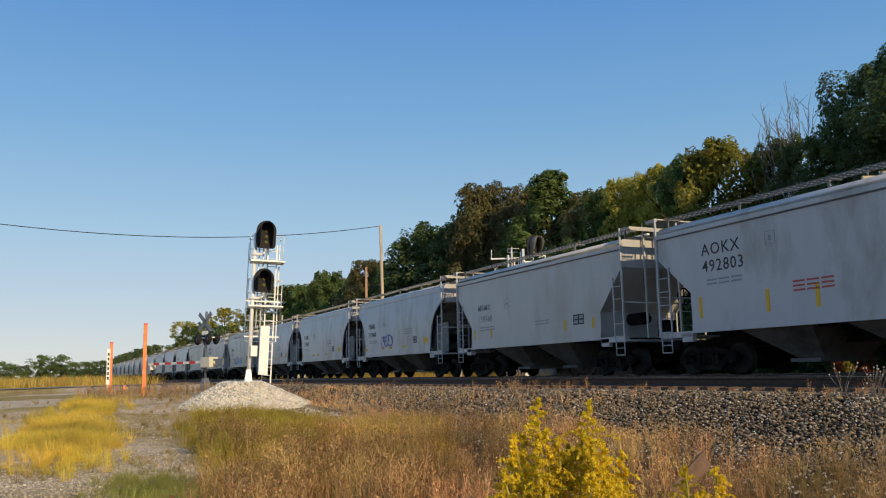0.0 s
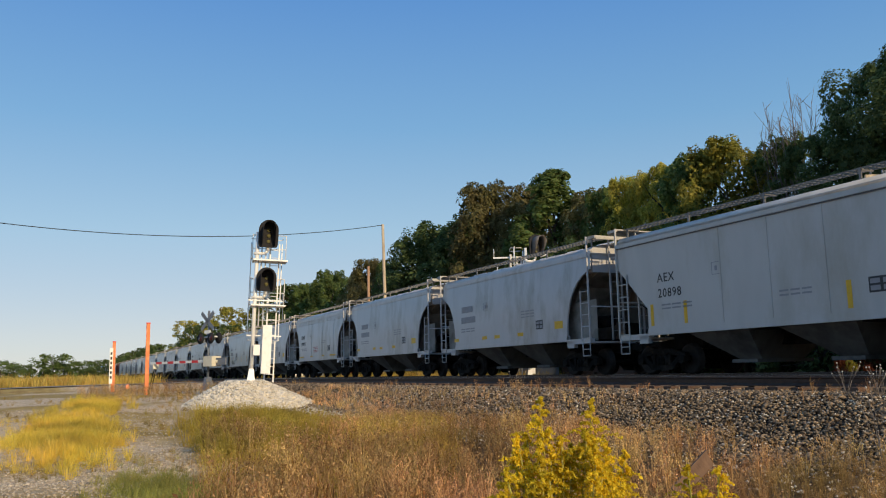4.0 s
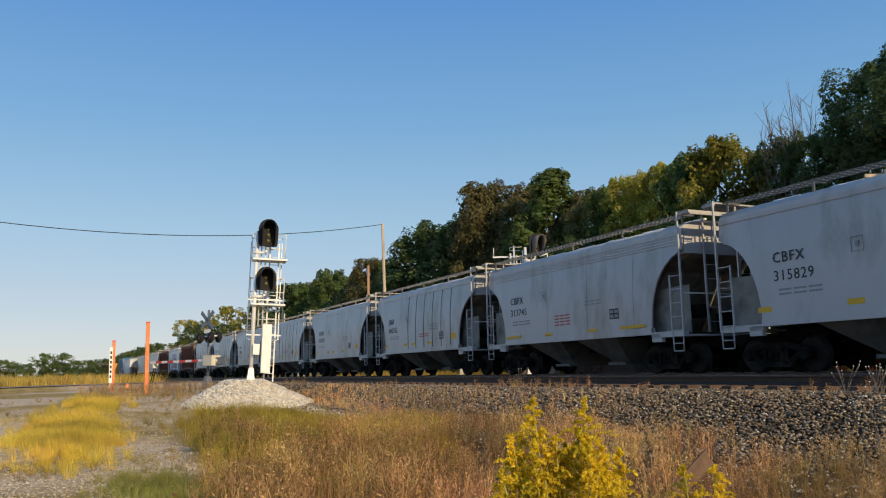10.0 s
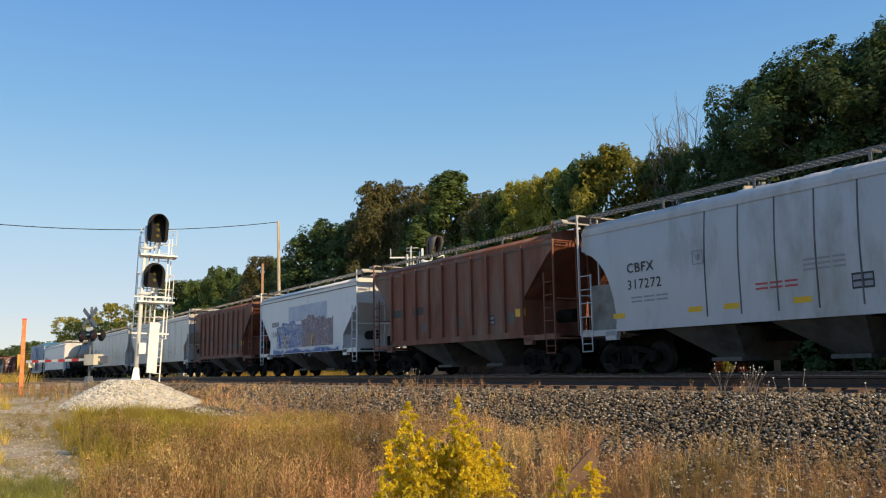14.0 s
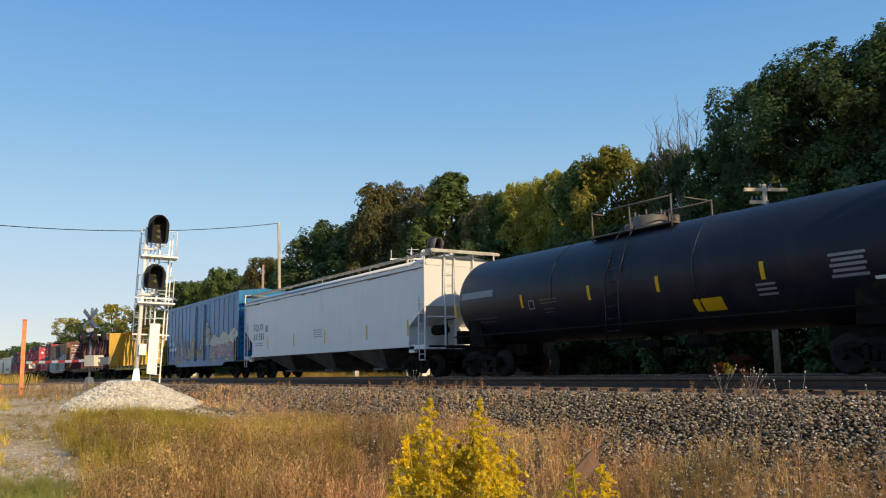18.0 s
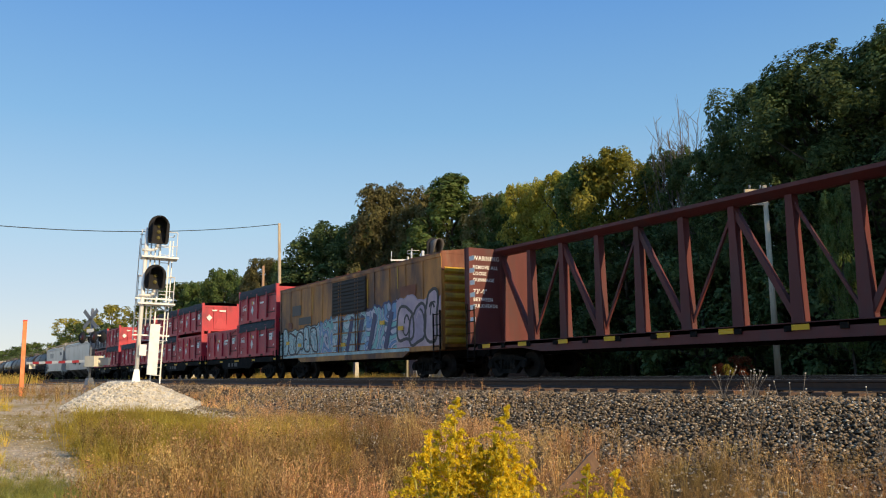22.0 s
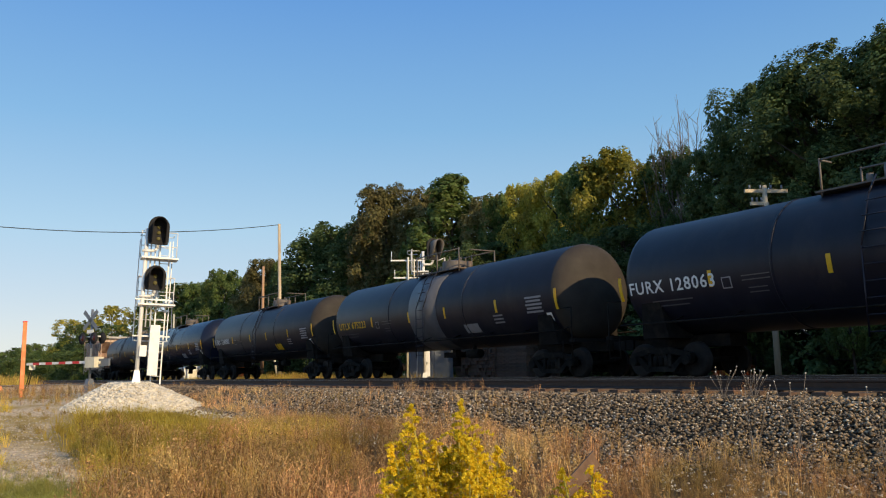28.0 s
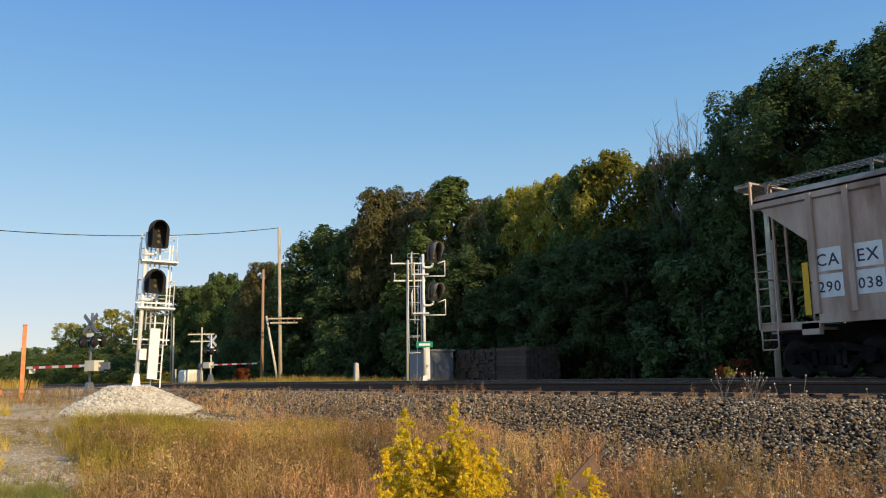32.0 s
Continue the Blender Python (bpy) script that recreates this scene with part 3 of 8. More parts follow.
def hopper(key, m, L, paint, cut, bays, eave=4.05, ribs=0, seams=0, round_roof=True, walk_z=None, sill=(1.12, 1.32), ridges=0):
    """A covered hopper car: shell with cut-away ends, chutes, trucks, ladders and roof walks."""
    if key in protos:
        return copy_thing(protos[key], m)
    car = thing("hopper_car", m, "covered hopper railway car", "railway car", "freight train")
    h = L / 2 - (0.8 if L < 14 else 0.65)
    W = 1.56
    ends = arc_cut(h) if cut == "arc" else cut(h)
    right = list(ends)
    top_in = 0.15 if cut == "arc" else 0.0
    if cut == "arc":
        # bulging side sheets: strips from the sill to the eave, leaning in above
        levels = [sill[0] + 0.05, 1.3] + list(np.linspace(1.6, eave, 13))
        rows_ = []
        for z in levels:
            half = float(np.interp(z, [p[1] for p in right], [p[0] for p in right])) if z > right[0][1] else right[0][0]
            y = W - top_in * max(0.0, (z - 2.3) / (eave - 2.3)) ** 1.7
            rows_.append((min(half, h), y, z))
    else:
        rows_ = [(half, W, z) for half, z in right] + [(h, W, eave)]
    k = len(rows_)
    for s in (-1, 1):
        v = [(sx * a, s * (y - d), z) for a, y, z in rows_ for sx, d in ((-1, 0), (1, 0), (1, 0.05), (-1, 0.05))]
        sh = Build().add(v, [(4 * i + j, 4 * i + j + 1, 4 * i + 5 + j, 4 * i + 4 + j) for i in range(k - 1) for j in (0, 2)], True)
        sh.add(v, [(4 * i + 1, 4 * i + 2, 4 * i + 6, 4 * i + 5) for i in range(k - 1)] + [(4 * i + 3, 4 * i, 4 * i + 4, 4 * i + 7) for i in range(k - 1)] + [(3, 2, 1, 0), (4 * k - 4, 4 * k - 3, 4 * k - 2, 4 * k - 1)])
        part("side_sheet", sh, paint, car)
    # the body behind the sheets: the slope sheet under the end overhang, then an upright wall
    if cut == "arc":
        part("end_box", Build().extrude([(h - 0.02, eave - 0.02), (h - 0.02, 3.34), (h - 1.7, 3.34), (1.7 - h, 3.34), (0.02 - h, 3.34), (0.02 - h, eave - 0.02)], -W + top_in + 0.06, W - top_in - 0.06), paint, car)
        # slope body and end plates: grime plus the recess's shade, both in the colour
        slope = [(h - 0.03, 3.34), (h - 1.15, 2.95), (h - 2.3, sill[0] + 0.02)]
        part("shell", Build().extrude(slope + [(-x, z) for x, z in slope[::-1]], -1.1, 1.1), "grimy_shaded_end", car, "sloping hopper body behind the side sheets")
        for e in (-1, 1):
            for s in (-1, 1):
                y0, y1 = sorted((s * (W - 0.34), s * (W - 0.32)))
                part("gusset_plate", Build().extrude([(e * (h - 1.9), sill[0]), (e * (h - 1.9), 2.42), (e * (h - 0.05), 2.46), (e * (h - 0.05), sill[0])], y0, y1), "grimy_shaded_end", car, "grimy flat end plate, darkened for the shade inside the arch")
    else:
        body = [(h - 0.02, eave - 0.02)] + [(x - 0.06, z) for x, z in right[::-1]]
        part("shell", Build().extrude(body + [(-x, z) for x, z in body[::-1]], -W + 0.06, W - 0.06), paint, car)
    ridge = eave + 0.30
    n = 8
    Wt = W - top_in
    roof = [(Wt * math.cos(math.pi * i / n), eave - 0.02 + (ridge - eave) * math.sin(math.pi * i / n) ** 0.8) for i in range(n + 1)]
    part("roof", Build().along(roof + [(-Wt, eave - 0.12), (Wt, eave - 0.12)], -h, h, True), paint, car)
    part("roof_rail", Build().box(-h, -Wt - 0.05, eave - 0.20, h, -Wt + 0.03, eave - 0.08).box(-h, Wt - 0.03, eave - 0.20, h, Wt + 0.05, eave - 0.08), paint, car)
    # dark strips that paint in the shade line beneath the roof overhang
    part("eave_seam", Build().box(-h + 0.02, -Wt - 0.022, eave - 0.235, h - 0.02, -Wt + 0.02, eave - 0.202).box(-h + 0.02, Wt - 0.02, eave - 0.235, h - 0.02, Wt + 0.022, eave - 0.202), "tank_grey", car, "dark strip painted as the shade line under the roof edge")
    inner = min(x for x, z in right)
    for s in (-1, 1):
        sb = Build()
        y0, y1 = sorted((s * (W - 0.12), s * (W + 0.025)))
        sb.box(-inner, y0, sill[0], inner, y1, sill[1])
        for e in (-1, 1):
            x0, x1 = sorted((e * inner, e * (h + 0.05)))
            sb.box(x0, y0, sill[0] - 0.10, x1, y1, sill[0] + 0.06)
            sb.box(x0 + 0.02 if e > 0 else x1 - 0.42, y0, sill[0] - 0.22, (x0 + 0.42) if e > 0 else x1 - 0.02, y1, sill[0] + 0.02)
        part("side_sill", sb, paint, car)
    for e in (-1, 1):
        x0, x1 = sorted((e * (h - 1.1), e * (h + 0.05)))
        part("end_sill", Build().box(x0, -W + 0.12, sill[0] - 0.10, x1, W - 0.12, sill[0] - 0.04), paint, car)
    if ribs:
        rib = Build().box(-0.06, -0.085, sill[1], 0.06, 0, eave - 0.10).mesh("side_rib", paint)
        for i in range(ribs):
            x = -inner + 2 * inner * i / (ribs - 1)
            part("side_rib", rib, None, car, at=(x, -W, 0))
            part("side_rib", rib, None, car, at=pose(x, W, 0, 0, 0, 180))
    if seams:
        for i in range(seams):
            x = -inner + 3.0 + (2 * inner - 3.8) * i / max(1, seams - 1)
            seam = Build().box(x - 0.016, -W - 0.012, sill[1], x + 0.016, -W, 2.3 if top_in else eave - 0.2)
            for za, zb in zip(np.linspace(2.3, eave - 0.2, 6), np.linspace(2.3, eave - 0.2, 6)[1:]) if top_in else ():
                ya, yb = (W - top_in * ((q - 2.3) / (eave - 2.3)) ** 1.7 for q in (za, zb))
                seam.hull([(x - 0.016, -ya - 0.012, za), (x + 0.016, -ya - 0.012, za), (x + 0.016, -ya, za), (x - 0.016, -ya, za)], [(x - 0.016, -yb - 0.012, zb), (x + 0.016, -yb - 0.012, zb), (x + 0.016, -yb, zb), (x - 0.016, -yb, zb)])
            part("seam", seam, "chute_shaded_grey" if key == "lined" else paint, car)
    for i in range(ridges):
        z = eave - 0.27 - 0.085 * i
        y = W - top_in * ((z - 2.3) / (eave - 2.3)) ** 1.7
        part("side_ridge", Build().along([(-y + 0.02, z - 0.03), (-y - 0.022, z - 0.012), (-y - 0.022, z + 0.012), (-y + 0.02, z + 0.03)], -h + 0.03, h - 0.03), paint, car)
    # chutes
    dark = Build().box(-inner + 0.5, -W + 0.3, sill[0] - 0.02, inner - 0.5, W - 0.3, sill[0] + 0.1)
    part("underframe", dark, "black_iron", car)
    span = 2 * (h - 2.55) / bays
    for i in range(bays):
        c = -(h - 2.55) + span * (i + 0.5)
        b0, b1, t0, t1 = c - 0.10, c + 0.62, c - span * 0.40, c + span * 0.30
        ch = Build().hull([(b0, -0.75, 0.36), (b1, -0.75, 0.36), (b1, 0.75, 0.36), (b0, 0.75, 0.36)], [(t0, -W + 0.08, sill[0]), (t1, -W + 0.08, sill[0]), (t1, W - 0.08, sill[0]), (t0, W - 0.08, sill[0])])
        ch.box(b0 - 0.08, -1.0, 0.28, b1 + 0.08, 1.0, 0.37)
        # the chute's colour carries the shade under the car besides its dust
        part("hopper_chute", ch, "chute_shaded_grey", car, "dusty discharge chute, coloured darker for the shade under the car")
    # roof walks, hatches
    wz = walk_z or ridge + 0.10
    for s in (-1, 1):
        g = Build()
        for k in range(4):
            y = s * (0.82 + 0.14 * k)
            w = 0.012 if k in (0, 3) else 0.005
            g.box(-h, y - w, wz + 0.01, h, y + w, wz + 0.035)
        x = -h
        while x <= h:
            g.box(x - 0.006, min(s * 0.80, s * 1.26), wz + 0.014, x + 0.006, max(s * 0.80, s * 1.26), wz + 0.030)
            x += 0.20
        k = 5
        for i in range(k):
            x = -h + 0.15 + (2 * h - 0.3) * i / (k - 1)
            g.box(x - 0.03, s * 1.24 - 0.02, eave + 0.02, x + 0.03, s * 1.24 + 0.02, wz + 0.04)
            g.box(x - 0.03, min(s * 0.82, s * 1.24), wz - 0.03, x + 0.03, max(s * 0.82, s * 1.24), wz)
        part("roof_walk", g, "galvanised", car, "galvanised grating walkway")
    if "hatch" not in protos:
        protos["hatch"] = Build().spin([(0, 0.40), (0.12, 0.40), (0.15, 0.36), (0.19, 0.10), (0.19, 0.0)], 14, "z").box(-0.45, -0.05, 0.17, 0.45, 0.05, 0.22).mesh("hatch", "white_paint")
    k = max(4, int((2 * h - 2) / 1.35))
    for i in range(k):
        part("hatch", protos["hatch"], None, car, at=(-h + 1.0 + (2 * h - 2.0) * i / (k - 1), 0, ridge - 0.06))
    # ladders on the corners, crossover platforms
    lad = ladder_mesh(wz + 0.04, sill[0] - 0.05, 2.75 if cut == "arc" else 3.0).mesh("ladder", paint)
    for e in (-1, 1):
        for s in (-1, 1):
            mx = pose(e * (h + 0.02), s * (W + 0.03), 0) if e > 0 else pose(e * (h + 0.02), s * (W + 0.03), 0, 0, 0, 180)
            part("ladder", lad, None, car, at=mx)
        endl = Build()
        for y in (-0.75, -0.3, 0.55):
            endl.beam((0, y, sill[0]), (0, y, wz), 0.05, 0.05)
        z = sill[0] + 0.3
        while z < wz:
            endl.rod((0, -0.75, z), (0, -0.3, z), 0.011, 5)
            z += 0.4
        endl.rod((0, -W, 2.2), (0, W, 2.2), 0.022, 5)
        part("end_ladder", endl, paint, car, at=(e * (h + 0.10), 0, 0))
        p = Build()
        for j in range(3):
            p.box(e * (h + 0.07 + 0.14 * j) - 0.055, -W, wz, e * (h + 0.07 + 0.14 * j) + 0.055, W, wz + 0.04)
        p.box(min(e * (h + 0.01), e * (h + 0.46)), -W, wz - 0.05, max(e * (h + 0.01), e * (h + 0.46)), -W + 0.05, wz + 0.03)
        p.box(e * (h + 0.44) - 0.025, -W + 0.05, wz - 0.09, e * (h + 0.44) + 0.025, W, wz - 0.003)
        part("crossover_platform", p, "platform_steel", car, "weathered pale end platform")
        part("bolster", Build().hull([(e * h - 0.9 * e, -0.4, 0.75), (e * h - 2.2 * e, -0.4, 0.75), (e * h - 2.2 * e, 0.4, 0.75), (e * h - 0.9 * e, 0.4, 0.75)], [(e * h - 0.7 * e, -0.5, 1.15), (e * h - 2.4 * e, -0.5, 1.15), (e * h - 2.4 * e, 0.5, 1.15), (e * h - 0.7 * e, 0.5, 1.15)]), "black_iron", car)
        add_truck(car, e * (L / 2 - 2.05))
    part("brake_wheel", Build().spin([(-0.02, 0.26), (0.02, 0.28), (0.02, 0.24), (-0.02, 0.24), (-0.02, 0.26)], 14, "x").beam((0, -0.25, 0), (0, 0.25, 0), 0.03).beam((0, 0, -0.25), (0, 0, 0.25), 0.03), "black_iron", car, at=(h + 0.25, 0.6, 2.4))
    tank = Build().rod((h - 0.95, -0.55, 1.75), (h - 0.2, -0.55, 1.75), 0.2, 10)
    part("brake_valve", Build().box(h - 0.6, 0.2, 1.2, h - 0.2, 0.6, 1.7), "black_iron", car)
    part("brake_gear", tank, "black_iron", car, "brake cylinder")
    add_ends(car, L)
    protos[key] = car
    return car


sill_top = 1.2


def tank_car(key, m, L, paint, r=1.5, band=False):
    if key in protos:
        return copy_thing(protos[key], m)
    car = thing("tank_car", m, "black railway tank car", "railway car", "freight train")
    h, zc = L / 2 - 1.0, 1.05 + r
    head = [(h - 0.62 + 0.62 * math.sin(a), r * math.cos(a)) for a in np.linspace(0, math.pi / 2, 8)]
    prof = [(-x, q) for x, q in head[::-1]] + head
    part("tank_shell", Build().spin(prof, 40, "x", (0, 0, zc)), paint, car)
    part("tank_head", Build().spin([(x + 0.004, q + 0.004) for x, q in head], 40, "x", (0, 0, zc)), "tank_dust" if paint == "tank_black" else paint, car, "dusty domed tank end")
    for x in (-h * 0.33, h * 0.33):
        part("weld_band", Build().spin([(x - 0.03, r), (x - 0.03, r + 0.012), (x + 0.03, r + 0.012), (x + 0.03, r)], 40, "x", (0, 0, zc)), paint, car)
    if band:
        part("grey_band", Build().spin([(-1.0, r + 0.002), (-1.0, r + 0.014), (0.95, r + 0.014), (0.95, r + 0.002)], 40, "x", (0, 0, zc)), "tank_grey", car, "grey painted band round the tank")
    off = L < 17.3 and L > 17.0
    dx = 1.5 if off else 0.0
    near, far = ((-0.1, 0.55, 1.2), (-0.1, 1.2, 2.6)) if off else ((-1.5, 0.0, 1.5), (-1.5, 0.0, 1.5))
    dome = Build().spin([(0, 0.48), (0.38, 0.48), (0.42, 0.44), (0.46, 0.2), (0.48, 0)], 18, "z", (dx, 0, zc + r - 0.06))
    for k in range(6):
        a = k * math.pi / 3
        dome.rod((dx + 0.42 * math.cos(a), 0.42 * math.sin(a), zc + r + 0.3), (dx + 0.42 * math.cos(a), 0.42 * math.sin(a), zc + r + 0.5), 0.03, 6)
    dome.rod((dx + 0.85, 0.1, zc + r - 0.05), (dx + 0.85, 0.1, zc + r + 0.28), 0.10, 8).rod((dx - 0.8, -0.1, zc + r - 0.05), (dx - 0.8, -0.1, zc + r + 0.25), 0.08, 8)
    part("manway_dome", dome, "rail_worn", car, "bolted manway with valves")
    rail = Build()
    for s in (-1, 1):
        rail.box(far[0] - 0.15, s * 0.65 - 0.18, zc + r - 0.10, far[2], s * 0.65 + 0.18, zc + r - 0.06)
        for x in near if s < 0 else far:
            rail.rod((x, s * 0.8, zc + r - 0.2), (x, s * 0.8, zc + r + 0.66), 0.026, 5)
        rail.rod((near[0], s * 0.8, zc + r + 0.62), (near[2] if s < 0 else far[2], s * 0.8, zc + r + 0.62), 0.024, 5)
    rail.rod((near[0], -0.8, zc + r + 0.62), (near[0], -0.35, zc + r + 0.62), 0.024, 5).rod((far[2], 0.8, zc + r + 0.62), (far[2], -0.3, zc + r + 0.62), 0.024, 5)
    part("top_platform", rail, "rail_worn", car, "platform with handrails round the manway")
    for s in (-1, 1):
        b = Build()
        for x in (-0.25, 0.25):
            b.path([(x, s * 1.62, 0.75), (x, s * (r + 0.12), zc), (x, s * (r * 0.72 + 0.12), zc + r * 0.72), (x, s * 0.85, zc + r + 0.02)], 0.02, 5)
        for k in range(9):
            z = 0.85 + 0.33 * k
            y = 1.62 if z < zc else (r + 0.12) * math.sqrt(max(0.1, 1 - ((z - zc) / (r + 0.12)) ** 2))
            b.rod((-0.25, s * max(y, 0.9), z), (0.25, s * max(y, 0.9), z), 0.016, 5)
        part("side_ladder", b, paint, car)
        rl = Build().rod((-h + 0.2, s * 1.5, 1.35), (h - 0.2, s * 1.5, 1.35), 0.025, 5)
        for k in range(9):
            x = -h + 0.2 + (2 * h - 0.4) * k / 8
            rl.rod((x, s * 1.5, 1.35), (x, s * 1.1, 1.5), 0.018, 5)
        part("handrail", rl, "black_iron", car)
    for e in (-1, 1):
        x0 = e * (L / 2 - 2.15)
        sd = Build()
        sd.hull([(x0 - 0.45, -1.2, 0.98), (x0 + 0.45, -1.2, 0.98), (x0 + 0.45, 1.2, 0.98), (x0 - 0.45, 1.2, 0.98)], [(x0 - 0.3, -1.35, zc - 0.62), (x0 + 0.3, -1.35, zc - 0.62), (x0 + 0.3, 1.35, zc - 0.62), (x0 - 0.3, 1.35, zc - 0.62)])
        part("stub_sill", Build().box(min(x0 - e * 1.6, e * (L / 2 - 0.55)), -0.32, 0.74, max(x0 - e * 1.6, e * (L / 2 - 0.55)), 0.32, 1.05), "black_iron", car)
        part("end_beam", Build().box(e * (L / 2 - 0.75) - 0.12, -1.5, 1.0, e * (L / 2 - 0.75) + 0.12, 1.5, 1.1), "black_iron", car)
        part("saddle", sd, "black_iron", car)
        for s in (-1, 1):
            lb = Build()
            xx = e * (L / 2 - 0.75)
            lb.path([(xx, s * 1.5, 0.5), (xx, s * 1.5, 2.0), (xx - e * 0.5, s * 1.5, 2.0)], 0.02, 5)
            lb.path([(xx - e * 0.4, s * 1.5, 1.05), (xx - e * 0.4, s * 1.5, 0.5), (xx, s * 1.5, 0.5)], 0.02, 5)
            part("corner_grab", lb, "black_iron", car)
        add_truck(car, x0)
    valve = Build().rod((0, 0, 0.42), (0, 0, 1.1), 0.16, 10).box(-0.4, -0.3, 0.75, 0.4, 0.3, 0.95)
    part("brake_cylinder", Build().rod((1.6, -0.5, 0.85), (2.3, -0.5, 0.85), 0.16, 10).box(1.9, -0.55, 0.95, 2.0, -0.45, 1.15), "black_iron", car)
    part("bottom_valve", valve, "black_iron", car)
    for e in (-1, 1):
        part("coupler_set", Build().box(min(e * (L / 2 - 0.9), e * (L / 2 - 0.2)), -0.09, 0.78, max(e * (L / 2 - 0.9), e * (L / 2 - 0.2)), 0.09, 1.0).box(min(e * (L / 2 - 0.3), e * (L / 2 - 0.02)), -0.16, 0.74, max(e * (L / 2 - 0.3), e * (L / 2 - 0.02)), 0.15, 1.02), "black_iron", car)
    protos[key] = car
    return car


def boxcar(m, L, paint, eave, label, doors, ribs, roof_paint, end_paint=None):
    car = thing("boxcar", m, label, "railway car", "freight train")
    h, W, z0 = L / 2 - 0.65, 1.53, 0.92
    part("body", Build().box(-h, -W, z0 + 0.16, h, W, eave), paint, car)
    part("roof", Build().along([(-W - 0.04, eave), (-W - 0.04, eave + 0.05), (0, eave + 0.22), (W + 0.04, eave + 0.05), (W + 0.04, eave)], -h - 0.03, h + 0.03), roof_paint, car)
    rr = Build()
    k = 14
    for i in range(k + 1):
        x = -h + 2 * h * i / k
        rr.beam((x, -W, eave + 0.06), (x, 0, eave + 0.24), 0.05, 0.05).beam((x, 0, eave + 0.24), (x, W, eave + 0.06), 0.05, 0.05)
    part("roof_ribs", rr, roof_paint, car)
    sl = Build()
    for s in (-1, 1):
        y0, y1 = sorted((s * (W - 0.1), s * (W + 0.03)))
        sl.extrude([(-h, z0 + 0.06), (-h, z0 + 0.24), (h, z0 + 0.24), (h, z0 + 0.06), (h - 2.4, z0 + 0.06), (h - 2.8, z0 - 0.14), (-h + 2.8, z0 - 0.14), (-h + 2.4, z0 + 0.06)], y0, y1)
        sl.box(-h, min(s * W, s * (W + 0.035)), eave - 0.12, h, max(s * W, s * (W + 0.035)), eave)
    part("side_sill", sl, paint, car)
    d0, d1 = doors
    for x in np.linspace(-h + 0.05, h - 0.05, ribs):
        if not (d0 - 0.12 < x < d1 + 0.12):
            part("side_post", Build().extrude([(x - 0.07, z0 + 0.24), (x - 0.07, eave - 0.12), (x + 0.07, eave - 0.12), (x + 0.07, z0 + 0.24)], -W - 0.022, -W), paint, car)
    n = 2
    for i in range(n):
        a, b = d0 + (d1 - d0) * i / n + 0.03, d0 + (d1 - d0) * (i + 1) / n - 0.03
        d = part("door", Build().box(a, -W - 0.020, z0 + 0.2, b, -W, eave - 0.2), paint, car, "sliding side door")
        fr = Build()
        for k in range(6):
            z = z0 + 0.5 + (eave - z0 - 0.9) * k / 5
            fr.box(a + 0.06, -W - 0.045, z - 0.03, b - 0.06, -W - 0.020, z + 0.03)
        part("door_ribs", fr, paint, d)
        part("lock_bar", Build().rod((a + (b - a) * 0.42, -W - 0.06, z0 + 0.2), (a + (b - a) * 0.42, -W - 0.06, eave - 0.25), 0.025, 6).rod((a + (b - a) * 0.58, -W - 0.06, z0 + 0.2), (a + (b - a) * 0.58, -W - 0.06, eave - 0.25), 0.025, 6), paint, d)
    for e in (-1, 1):
        k = 9
        for i in range(k):
            z = z0 + 0.4 + (eave - z0 - 1.0) * i / (k - 1)
            part("end_corrugation", Build().extrude([(e * h, z - 0.13), (e * (h + 0.085), z - 0.05), (e * (h + 0.085), z + 0.05), (e * h, z + 0.13)], -W + 0.12, W - 0.12), end_paint or paint, car)
        part("end_sheet", Build().box(min(e * h, e * (h + 0.02)), -W, eave - 0.62, max(e * h, e * (h + 0.02)), W, eave + 0.02), roof_paint, car)
        for s in (-1, 1):
            part("corner_ladder", ladder_mesh(2.4, 1.0, 2.3), "black_iron", car, at=pose(e * (h - 0.05), s * (W + 0.07), 0) if e > 0 else pose(e * (h - 0.05), s * (W + 0.07), 0, 0, 0, 180))
        add_truck(car, e * (L / 2 - 2.4))
    add_ends(car, L)
    return car


